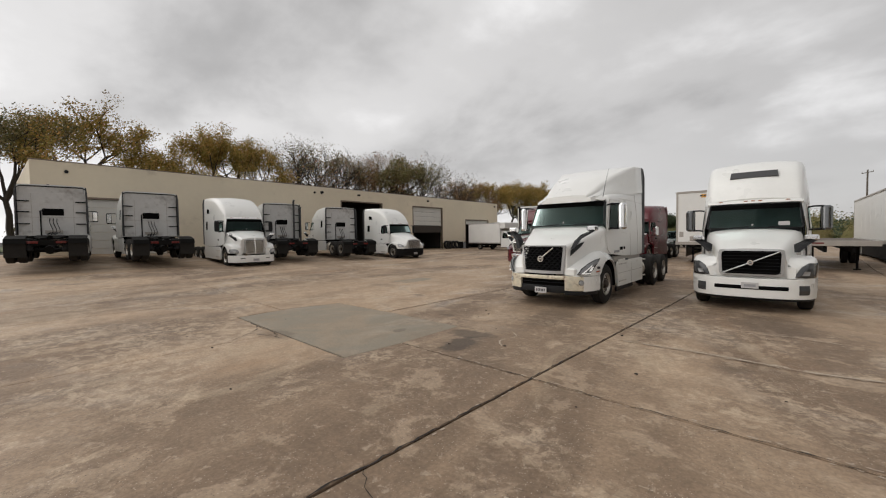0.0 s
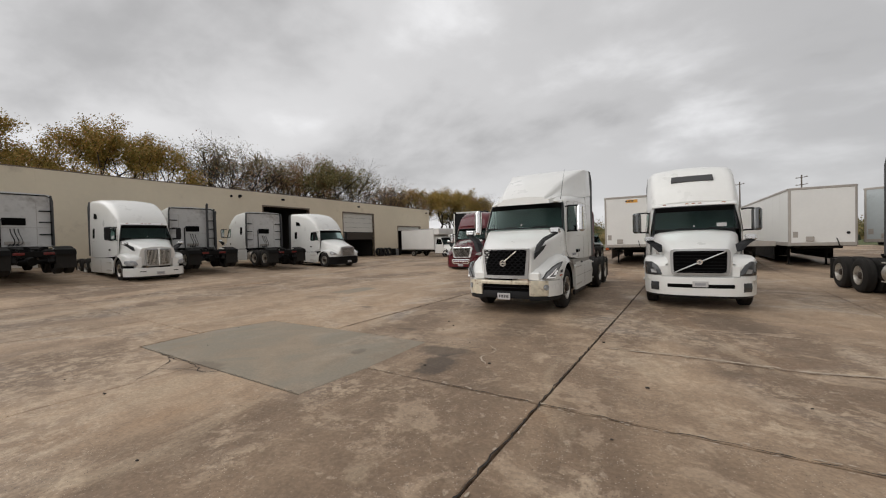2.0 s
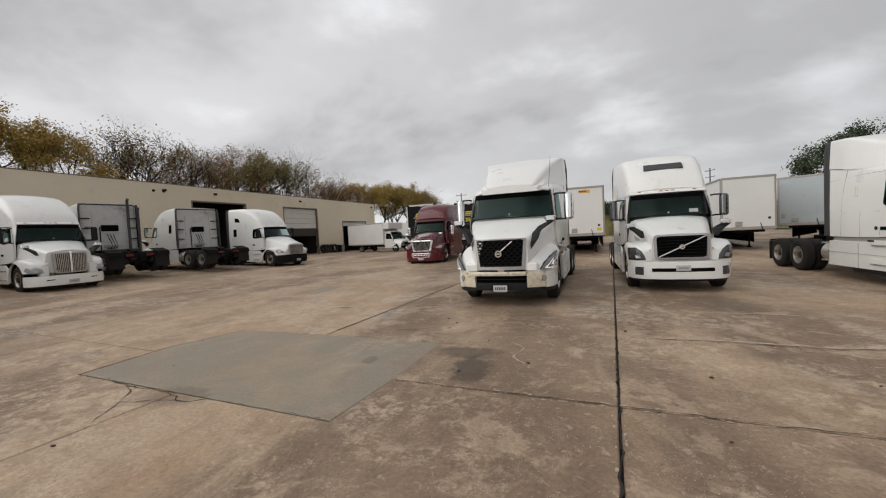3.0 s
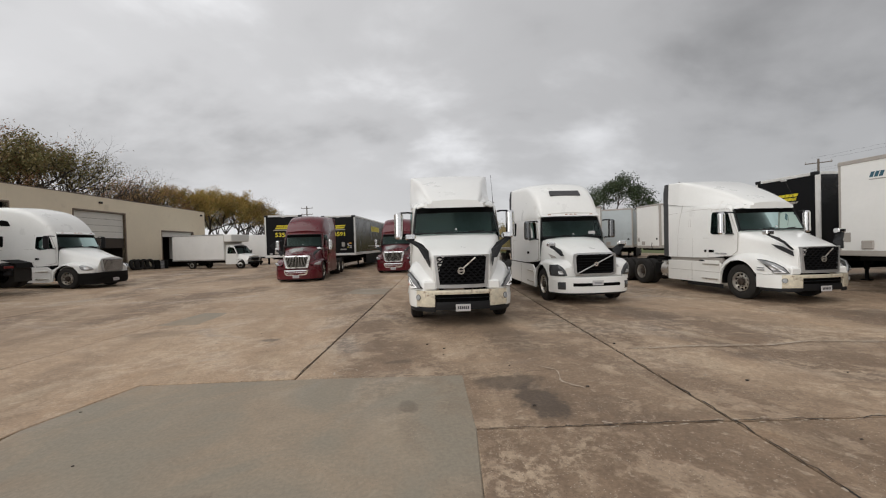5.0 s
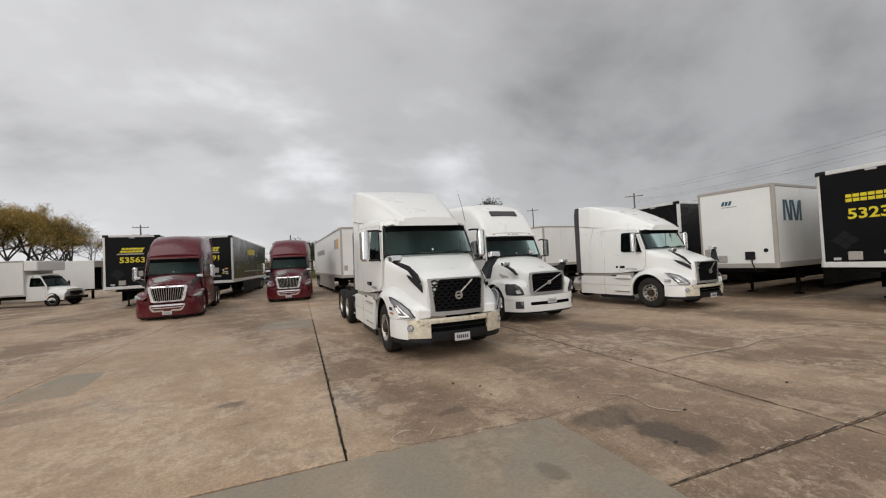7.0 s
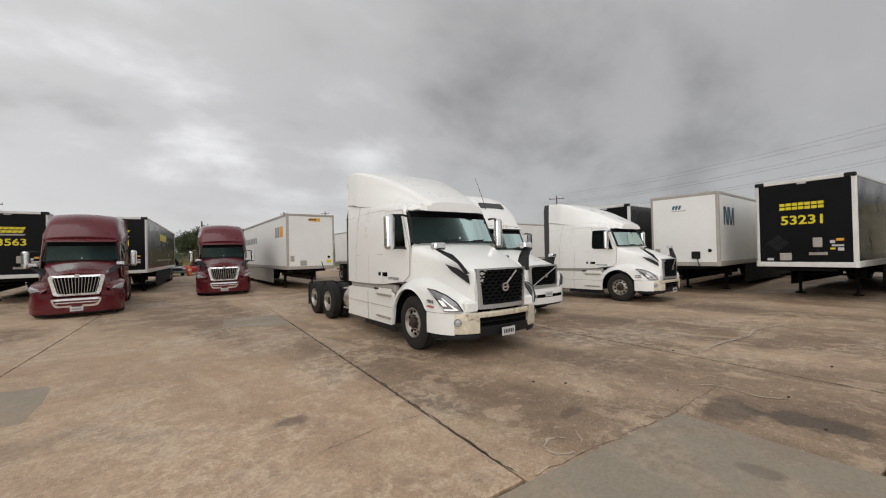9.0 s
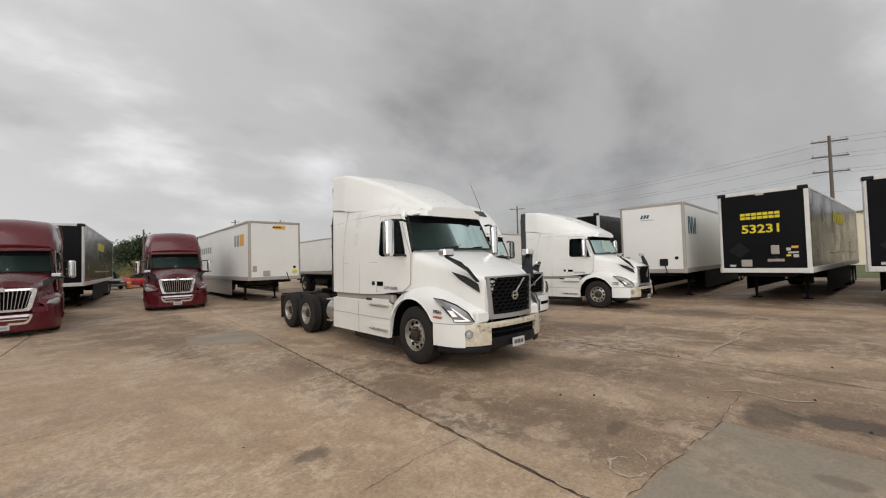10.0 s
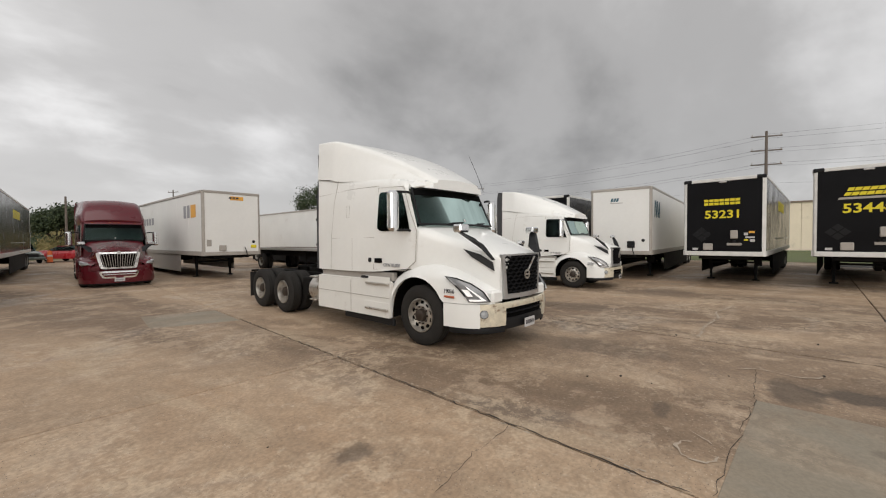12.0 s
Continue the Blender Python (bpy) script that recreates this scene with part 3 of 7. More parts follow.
PATCH = [(-7.05, -1.05), (-4.65, -1.06), (-2.56, -1.07), (-2.51, 0.04), (-2.56, 1.56), (-4.76, 1.58), (-6.92, 1.51), (-7.2, 0.28)]
for ci in range(len(COLS) - 1):
    for ri in range(len(ROWS) - 1):
        a0, a1, b0, b1 = COLS[ci], COLS[ci + 1], ROWS[ri], ROWS[ri + 1]
        wx, wy = yard((a0 + a1) / 2, (b0 + b1) / 2)
        if wx < -30 or wx > 34 or (wx > 25 and wy < 0):
            continue
        lift = 0.003 * math.sin(ci * 3.7 + ri * 5.1)
        k = 3 if wx < -4 or wx > 0 and wy > 6 else 1
        edge = [(a, b0) for a in split(a0, a1, k)[:-1]] + [(a1, b) for b in split(b0, b1, k)[:-1]]
        edge += [(a, b1) for a in split(a1, a0, k)[:-1]] + [(a0, b) for b in split(b1, b0, k)[:-1]]
        if k == 1 and (ci, ri) == (8, 4):
            # lane slab with the repaired corner and its cracked-off strip
            slab("slab", [(-2.55, 0.02), (0, 0.02), (0, 1.60), (-1.2, 1.66), (-2.58, 1.56)], CONCRETE, ground, lift, gap=.004)
            slab("slab", [(-4.87, 1.58), (-2.58, 1.56), (-1.2, 1.66), (0, 1.60), (0, 6.33), (-4.87, 6.33)], CONCRETE, ground, lift, gap=.004)
        elif (ci, ri) == (7, 4):
            slab("slab", [(-9.75, 0.02), (-7.22, 0.02), (-7.2, 0.28), (-6.92, 1.53), (-4.87, 1.6), (-4.87, 6.33), (-9.75, 6.33)], CONCRETE, ground, lift)
        elif (ci, ri) == (7, 3):
            slab("slab", [(-9.75, -6.1), (-4.87, -6.1), (-4.87, -1.07), (-7.1, -1.06), (-7.2, 0.02), (-9.75, 0.02)], CONCRETE, ground, lift)
        elif (ci, ri) == (8, 3):
            slab("slab", [(-4.87, -6.1), (0, -6.1), (0, 0.02), (-2.53, 0.02), (-2.57, -1.08), (-4.87, -1.07)], CONCRETE, ground, lift)
        elif ci == 9 and ri == 4:
            slab("slab", [(0, 0.02), (4.9, 0.02), (4.9, 6.33), (0, 6.33)], CONCRETE, ground, lift)
        else:
            slab("slab", edge, CONCRETE, ground, lift, gap=.007 if b0 > 10 and -12 < a0 < 0 else .012)
slab("repair_patch", PATCH, PATCHMAT, ground, 0.002, gap=0.002)["label"] = "smooth grey concrete repair patch with cracked edges"
slab("repair_patch", [(-6.5, 10.9), (-4.9, 10.4), (-4.9, 12.2), (-6.4, 12.6)], PATCHMAT, ground, 0.010, thick=0.012)
slab("repair_patch", [(-9.7, 5.6), (-8.75, 5.6), (-8.75, 7.3), (-9.6, 7.35)], PATCHMAT, ground, 0.010, thick=0.012)


def spalling(name, runs, seed):
    """Small pale chips along the worn edges of the joints, too many to count."""
    rnd = random.Random(seed)
    g = Geo()
    for (a0, b0), (a1, b1), n in runs:
        for i in range(n):
            u = rnd.random()
            off = rnd.choice((-1, 1)) * (.03 + abs(rnd.gauss(0, .02)))
            da, db = a1 - a0, b1 - b0
            ln = math.hypot(da, db)
            a, b = a0 + da * u - db / ln * off, b0 + db * u + da / ln * off
            r = rnd.uniform(.004, .02)
            pts = []
            for k in range(6):
                t = k * math.pi / 3
                rr = r * rnd.uniform(.5, 1.3)
                pu, pv = rr * 1.9 * math.cos(t), rr * .8 * math.sin(t)
                x, y = yard(a + (pu * da - pv * db) / ln, b + (pu * db + pv * da) / ln)
                pts.append((x, y, rise(x, y) + .0052))
            g.add(pts, [tuple(range(6))])
    ob = part(name, g, CHALK, ground, "pale spalled chips along the slab joints")
    return tagged(ob, kind="stuff")


spalling("joint_chips", [((-4.87, 1.7), (-4.87, 12.4), 150), ((0, -6), (0, 6.3), 80), ((-9.75, 6.33), (0, 6.33), 90), ((-9.75, 0), (-9.75, 12), 160), ((0, 2.7), (4.9, 2.66), 130), ((-2.5, .02), (6, .02), 150)], 41)


def crack(name, pts, w, seed, material=None):
    """A ragged crack: a thin dark wandering line on the slab."""
    rnd = random.Random(seed)
    fine = []
    for (a0, b0), (a1, b1) in zip(pts, pts[1:]):
        n = max(2, int(math.hypot(a1 - a0, b1 - b0) / .08))
        for i in range(n):
            u = i / n
            fine.append((a0 + (a1 - a0) * u + rnd.gauss(0, .012), b0 + (b1 - b0) * u + rnd.gauss(0, .012)))
    fine.append(pts[-1])
    rows = []
    for i, (a, b) in enumerate(fine):
        p, q = fine[max(0, i - 1)], fine[min(len(fine) - 1, i + 1)]
        d = Vector((q[0] - p[0], q[1] - p[1])).normalized()
        h = w * .42 * rnd.uniform(.15, 1.0) * (.25 if i in (0, len(fine) - 1) else 1)
        row = []
        for sgn in (-1, 1):
            x, y = yard(a - d.y * h * sgn, b + d.x * h * sgn)
            row.append((x, y, rise(x, y) + .0062))
        rows.append(row)
    return part(name, Geo().grid(rows), material or GUNK, ground, "dark ragged crack in the concrete")


crack("surface_crack", [(-4.97, -1.86), (-5.25, -1.5), (-5.55, -1.2), (-5.9, -1.1)], .024, 52)
crack("surface_crack", [(-5.29, -1.5), (-4.85, -1.29), (-4.5, -1.22)], .018, 53)
crack("surface_crack", [(-6.2, -1.1), (-5.6, -1.13), (-5.0, -1.12), (-4.5, -1.25), (-4.3, -1.1)], .026, 54)
crack("surface_crack", [(-.1, -2.5), (.45, -2.75), (.7, -3.1)], .012, 55)
crack("surface_crack", [(-6.95, -1.06), (-4.7, -1.08), (-2.57, -1.08)], .009, 56)
crack("surface_crack", [(-4.8, 1.6), (-3.9, 1.59), (-3.2, 1.57), (-2.58, 1.56), (-2.0, 1.62), (-1.2, 1.66)], .009, 58)
crack("surface_crack", [(-4.87, 3.2), (-5.5, 3.15), (-6.1, 3.02)], .008, 59)
crack("surface_crack", [(-7.2, -3.2), (-7.5, -3.7), (-7.35, -4.3)], .02, 60)
def joint_filler(pts, w, seed):
    crack("joint_filler", pts, w, seed)["label"] = "ragged dark filler in a slab joint"


joint_filler([(0, -6.0), (0, 0), (0, 6.3), (0, 12.3), (0, 18.4)], .030, 71)
joint_filler([(-4.87, 1.7), (-4.87, 6.3), (-4.87, 10.6)], .026, 72)
joint_filler([(-2.5, .02), (0, .02), (4.85, .02)], .022, 73)
for k, line in enumerate(([(.25, 2.6), (1.4, 2.72), (2.6, 2.66), (3.4, 2.85), (4.7, 2.7)], [(1.6, 4.6), (2.4, 4.9), (3.0, 4.8)], [(-1.5, 1.9), (-1.25, 1.66), (-1.3, 1.2), (-1.1, .95)])):
    crack("drag_mark", line, .07 - .015 * k, 74 + k, CHALK)["label"] = "pale healed crack in the concrete"
ring = [(-4.2 + .17 * math.cos(t), 1.80 + .15 * math.sin(t)) for t in [.4 + i * .55 for i in range(9)]]
crack("drag_mark", ring, .045, 61, CHALK)["label"] = "pale scuffed ring on the concrete"
crack("drag_mark", [(-4.02, 1.72), (-3.9, 1.8), (-3.82, 1.95)], .016, 62, CHALK)["label"] = "pale scuff on the concrete"
rd = random.Random(77)
for i in range(26):
    a, b = rd.uniform(-8, 3), rd.uniform(-3, 5)
    x, y = yard(a, b)
    r = rd.uniform(.010, .026)
    g = Geo().box(x - r, x + r, y - r * .6, y + r * .6, rise(x, y) + .002, rise(x, y) + .006 + r * .5, r * .3)
    tagged(part("dead_leaf" if i % 3 else "pebble", g, (BARK, CHALK, GUNK)[i % 3]), "small dry leaf on the concrete" if i % 3 else "small pale pebble on the concrete", "litter", "yard litter")
# ---- tractors ----
HUBMAT = mat("oily_hub", (0.055, 0.042, 0.033), 0.45, metal=0.5, vary=0.3, scale=14)
WHEEL_MESH = {}


def wheel_mesh(kind):
    if kind in WHEEL_MESH:
        return WHEEL_MESH[kind]
    tyre, rim, hub, holes, bolts = Geo(), Geo(), Geo(), [], []
    tp = [(.285, .10), (.31, .135), (.36, .146), (.42, .143), (.475, .128), (.503, .105), (.512, .095), (.506, .062), (.512, .055), (.512, .01),
          (.506, 0), (.512, -.01), (.512, -.055), (.506, -.062), (.512, -.095), (.503, -.105), (.475, -.128), (.42, -.143), (.31, -.135)]
    if kind == "steer":
        tyre.lathe(tp, (0, 0, 0), 40)
        rim.lathe([(.29, .115), (.285, .135), (.272, .138), (.262, .11), (.252, .062), (.245, .055), (.20, .075), (.165, .092), (.15, .094), (.135, .085), (.10, .085)], (0, 0, 0), 40)
        hub.lathe([(.112, .07), (.112, .10), (.098, .15), (.06, .168), (0, .168)], (0, 0, 0), 20)
        hr, hx = .212, .074
    else:
        for o in (.165, -.175):
            tyre.lathe([(r, w + o) for r, w in tp], (0, 0, 0), 36)
        rim.lathe([(.29, .275), (.285, .30), (.270, .302), (.262, .27), (.25, .165), (.235, .125), (.19, .112), (.15, .118), (.12, .125)], (0, 0, 0), 36)
        hub.lathe([(.135, .11), (.13, .19), (.115, .21), (.105, .26), (.07, .28), (0, .28)], (0, 0, 0), 20)
        hr, hx = .205, .120
    for i in range(10):
        a = 2 * math.pi * (i + .5) / 10
        c = Vector((hx, hr * math.cos(a), hr * math.sin(a)))
        holes.append(c)
        a = 2 * math.pi * i / 10
        c = Vector((.088 if kind == "steer" else .115, .143 * math.cos(a), .143 * math.sin(a)))
        bolts.append(c)
    WHEEL_MESH[kind] = []
    for n, g, m in (("tyre", tyre, RUBBER), ("rim", rim, None), ("hub", hub, HUBMAT)):
        WHEEL_MESH[kind].append((n, mesh_from(g, n, True, 40), m, (None,)))
    disc = mesh_from(Geo().cyl((-.02, 0, 0), (.006, 0, 0), .036, n=10), "hand_hole", False)
    WHEEL_MESH[kind].append(("hand_hole", disc, CAVITY, holes))
    WHEEL_MESH[kind].append(("lug_nut", mesh_from(Geo().cyl((0, 0, 0), (.04, 0, 0), .017, .012, n=6), "lug_nut", False), HUBMAT, bolts))
    return WHEEL_MESH[kind]


RIMS = {}


def wheel(parent, x, y, z, side, kind="steer", rim=ALLOY, steer=0.0, size=1.0):
    """One wheel, its outer face towards side (+1 or -1 along x)."""
    w = new("wheel")
    w.parent = parent
    w.matrix_basis = pose(x, y, z, 0, 0, (0 if side > 0 else 180) + steer) @ Matrix.Diagonal((size, size, size, 1))
    for n, me, m, spots in wheel_mesh(kind):
        key = (kind, n, (m or rim).name)
        if key not in RIMS:
            RIMS[key] = me.copy()
            RIMS[key].materials.append(m or rim)
        for spot in spots:
            ob = new(n, RIMS[key])
            ob.parent = w
            if spot:
                ob.location = spot
    return w


def body_x(st, y, z):
    """Half width of a shell at a place on its side."""
    y = min(max(y, st[0][0]), st[-1][0])
    for a, b in zip(st, st[1:]):
        if a[0] <= y <= b[0]:
            k = (y - a[0]) / (b[0] - a[0])
            v = [p + (q - p) * k for p, q in zip(a[:8], b[:8])]
            wt, zt, r, wm, zm, wb, zb = v[1:8]
            return wb + (wm - wb) * (z - zb) / (zm - zb) if z < zm else wm + (wt - wm) * min(1, (z - zm) / (zt - r - zm))
    return st[-1][4]


def side_panel(name, st, pts, side, material, parent, out=0.004, thick=0.008, label=""):
    poly = [(side * (body_x(st, y, z) + out), y, z) for y, z in pts]
    return part(name, Geo().prism(poly, (side * thick, 0, 0)), material, parent, label)


def seam(st, pts, side, parent, material=None, r=0.006, name="panel_seam"):
    return part(name, Geo().tube([(side * (body_x(st, y, z) + 0.001), y, z) for y, z in pts], r, 5), material or GREYRAIL, parent)


def rounded(pts, r=0.06, n=3):
    """Rounds the corners of a flat outline of (u, v) pairs."""
    out = []
    m = len(pts)
    for i in range(m):
        a, b, c = Vector(pts[i - 1]), Vector(pts[i]), Vector(pts[(i + 1) % m])
        d1, d2 = (a - b), (c - b)
        k = min(r, d1.length * .45, d2.length * .45)
        p, q = b + d1.normalized() * k, b + d2.normalized() * k
        for j in range(n + 1):
            t = j / n
            out.append(tuple((1 - t) ** 2 * p + 2 * t * (1 - t) * b + t * t * q))
    return out


def windscreen(parent, y0, bow, z0, z1, w0, w1, lean, dash=True):
    """Curved glass with a dark cab behind it, rubber seal and wipers."""
    def pt(u, v, off=0.0, grow=0.0):
        w = (w0 + (w1 - w0) * v + grow) * u
        z = z0 + (z1 - z0) * v + grow * (2 * v - 1)
        return (w, y0 + bow * (w / w0) ** 2 + lean * (z - z0) + off, z)
    us, vs_ = [i / 8 - 1 for i in range(17)], [i / 5 for i in range(6)]
    rim = [pt(u, 0, -.008) for u in us] + [pt(1, v, -.008) for v in vs_[1:]] + [pt(u, 1, -.008) for u in us[::-1][1:]] + [pt(-1, v, -.008) for v in vs_[::-1][1:]]
    part("windscreen_seal", Geo().tube(rim, .022, 6), BLACK, parent)
    g = part("windscreen", Geo().grid([[pt(u, v, -.012) for u in us] for v in vs_]), GLASS, parent, "dark tinted windscreen glass", smooth=True)
    part("sun_band", Geo().grid([[pt(u, v, -.0165) for u in us] for v in (.80, .86, .92, 1.0)]), CAVITY, g, smooth=True)
    for s in (-.55, .18):
        a, b, c = pt(s, -.01, -.03), pt(s + .2, .05, -.03), pt(s + .48, .07, -.03)
        part("wiper", Geo().tube([a, b, c], .011, 5), BLACK, parent)
    part("inspection_sticker", Geo().prism([pt(-.02, .10, -.017), pt(.02, .10, -.017), pt(.02, .17, -.017), pt(-.02, .17, -.017)], (0, -.003, 0)), PLATE, g)
    return g


def door_mirror(parent, side, x, y, z0, z1, shade, arm_y):
    g = Geo()
    zc = (z0 + z1) / 2
    rows = []
    for k, (f, zz) in enumerate(((.6, z0), (1, z0 + .05), (1, zc), (1, z1 - .05), (.6, z1))):
        ring = []
        for a in range(12):
            t = 2 * math.pi * a / 12
            ring.append((side * (x + .115 * f * math.cos(t)), y + (.10 if math.sin(t) < 0 else .03) * f * math.sin(t), zz))
        rows.append(ring)
    g.grid(rows, caps=True, closed=True)
    mir = part("door_mirror", g, shade, parent, "tall mirror housing on black arms", smooth=True)
    part("mirror_glass", Geo().box(side * x - .09, side * x + .09, y + .031, y + .037, z0 + .06, z1 - .06), CHROME, mir)
    for zz in (z0 + .02, z1 - .01):
        xi = 1.08
        part("mirror_arm", Geo().tube([(side * xi, arm_y, zz - .02), (side * (xi + .1), arm_y - .02, zz), (side * (x - .05), y, zz)], .022, 7), BLACK, mir)
    return mir


def hood_mirror(parent, side, foot, knee, head):
    g = Geo()
    f, k, h = (Vector((side * p[0], p[1], p[2])) for p in (foot, knee, head))
    d = Vector((0, .085, .05))
    g.prism([f - d * 1.2 - Vector((0, 0, .05)), f + d * 1.3, k + d * .9, h + Vector((0, .04, -.02)), h + Vector((0, -.06, -.055)), k - d * .9], (side * .09, 0, 0))
    arm = part("hood_mirror", g, BLACK, parent, "chrome-capped hood mirror on a bent black arm")
    part("mirror_cap", Geo().box(h.x - .12, h.x + .12, h.y - .09, h.y + .08, h.z - .05, h.z + .075, .028), CHROME, arm)
    return arm


def fender(parent, side, paint, top, plan, axle_y, arch, y1, z_low, x_in, round_=0.5, rise_in=.06):
    """A front wing: top(y) is its height, plan(y) its outer edge, with the wheel arch cut round the axle."""
    rows = []
    y0 = min(y for y, _ in plan)
    for i in range(37):
        y = y0 + (y1 - y0) * i / 36
        zt = np.interp(y, [p[0] for p in top], [p[1] for p in top])
        xo = np.interp(y, [p[0] for p in plan], [p[1] for p in plan])
        d = arch ** 2 - (y - axle_y) ** 2
        zl = max(z_low if y < axle_y else z_low - .35, .52 + math.sqrt(d)) if d > 0 else (z_low if y < axle_y else z_low - .35)
        zl = min(zl, zt - .14 * round_)
        xi = min(x_in, xo - .12)
        rows.append([(side * xi, y, zt + rise_in), (side * (xi + .4 * (xo - xi)), y, zt + rise_in * .55), (side * (xo - .20 * round_), y, zt), (side * (xo - .11 * round_), y, zt - .035 * round_),
                     (side * (xo - .05 * round_), y, zt - .09 * round_), (side * xo, y, max(zl, zt - .22 * round_)), (side * (xo + .004), y, zl + .4 * (max(zl, zt - .22 * round_) - zl)), (side * (xo + .012), y, zl), (side * (xo - .05), y, zl + .006)])
    ob = part("front_fender", Geo().grid(rows), paint, parent, smooth=True, sharp=50)
    # the dark liner in the arch
    g, inner = Geo(), []
    for i in range(15):
        a = math.pi * (i / 14 * 1.12 - .06)
        inner.append((axle_y - math.cos(a) * (arch - .012), .52 + math.sin(a) * (arch - .012)))
    xo = plan[-1][1]
    g.grid([[(side * (xo - .05), y, z), (side * .55, y, z)] for y, z in inner])
    part("arch_liner", g, CAVITY, ob)
    return ob


def lens_patch(poly, at, o0, o1, n=4, rings=4):
    """A curved lamp glass: an outline in the wing's own coordinates, filled towards its middle and bulging from o0 to o1."""
    c = (sum(p[0] for p in poly) / len(poly), sum(p[1] for p in poly) / len(poly))
    edge = [(a[0] + (b[0] - a[0]) * i / n, a[1] + (b[1] - a[1]) * i / n) for a, b in zip(poly, poly[1:] + poly[:1]) for i in range(n)]
    rows = [[at(*edge[i % len(edge)], o0 - .03) for i in range(len(edge) + 1)]]
    for r in range(rings):
        k = r / rings
        rows.append([at(p[0] + (c[0] - p[0]) * k, p[1] + (c[1] - p[1]) * k, o0 + (o1 - o0) * min(1, k * 2)) for p in edge + edge[:1]])
    g = Geo().grid(rows)
    m = len(edge)
    last = len(g.v) - (m + 1)
    g.v.append(at(*c, o1))
    g.f += [(last + i, last + i + 1, len(g.v) - 1) for i in range(m)]
    return g


def chassis(parent, axles, tail, rim, steer_y, rail0=.6, steer=0.0, flaps=True, front_rim=None, deck=True, quarter=False):
    """Frame rails, axles, wheels, fifth wheel and mud flaps."""
    for s in (-1, 1):
        part("frame_rail", Geo().box(s * .43 - .045, s * .43 + .045, rail0, tail, .70, .97), FRAME, parent)
        wheel(parent, s * 1.02, steer_y, .512, s, "steer", front_rim or rim, steer)
        for y in axles:
            wheel(parent, s * .93, y, .512, s, "dual", rim)
        for y in axles:
            part("air_spring", Geo().lathe([(.10, -.14), (.14, -.08), (.12, 0), (.14, .08), (.10, .14)], (0, 0, 0), 14), BLACK, parent, smooth=True).matrix_basis = pose(s * .55, y + .38, .62, 0, 90, 0)
        if flaps:
            part("mud_flap", Geo().box(s * .93 - .31, s * .93 + .31, tail - .06, tail - .035, .24, .92, .006), RUBBER, parent, "black rubber mud flap")
            part("flap_bracket", Geo().box(s * .8 - .42, s * .8 + .42, tail - .10, tail - .05, .93, .98), FRAME, parent)
        if quarter:
            part("quarter_fender", Geo().prism([(s * .93 - .3, tail - .62, 1.12), (s * .93 + .3, tail - .62, 1.12), (s * .93 + .3, tail - .02, .98), (s * .93 - .3, tail - .02, .98)], (0, 0, .02)).prism([(s * .93 - .3, tail - .02, 1.0), (s * .93 + .3, tail - .02, 1.0), (s * .93 + .3, tail + .06, .8), (s * .93 - .3, tail + .06, .8)], (0, .015, 0)), FRAME, parent, "dark quarter fender behind the wheels")
        part("tail_light", Geo().box(s * .42 - .16, s * .42 + .16, tail - .02, tail + .02, .80, .90), REDLENS, parent)
        part("battery_box", Geo().box(s * .78 - .28, s * .78 + .28, axles[0] - 1.08, axles[0] - .68, .48, .92, .03), FRAME, parent)
    part("crossmember", Geo().box(-.43, .43, tail - .14, tail - .02, .72, .95), FRAME, parent)
    for y in axles:
        part("axle", Geo().cyl((-.85, y, .51), (.85, y, .51), .085, n=12).cyl((-.02, y - .24, .53), (-.02, y + .24, .53), .2, .16, n=14), FRAME, parent, smooth=True)
    part("steer_axle", Geo().box(-.85, .85, steer_y - .07, steer_y + .07, .38, .52, .03), FRAME, parent)
    ym = sum(axles) / len(axles) - .15
    fw = part("fifth_wheel", Geo().prism([(-.46, ym - .5, 1.16), (.46, ym - .5, 1.16), (.5, ym + .1, 1.13), (.28, ym + .55, 1.04), (.1, ym + .45, 1.04),
              (.07, ym + .05, 1.13), (-.07, ym + .05, 1.13), (-.1, ym + .45, 1.04), (-.28, ym + .55, 1.04), (-.5, ym + .1, 1.13)], (0, 0, -.06)), FRAME, parent, "greasy fifth wheel plate")
    for s in (-1, 1):
        part("fifth_wheel_bracket", Geo().box(s * .36 - .05, s * .36 + .05, ym - .2, ym + .2, .95, 1.09), FRAME, fw)
    if deck:
        part("deck_plate", Geo().box(-.5, .5, axles[0] - 1.35, axles[0] - .62, .975, 1.0), FRAME, parent, "chequered deck plate between the frame rails")


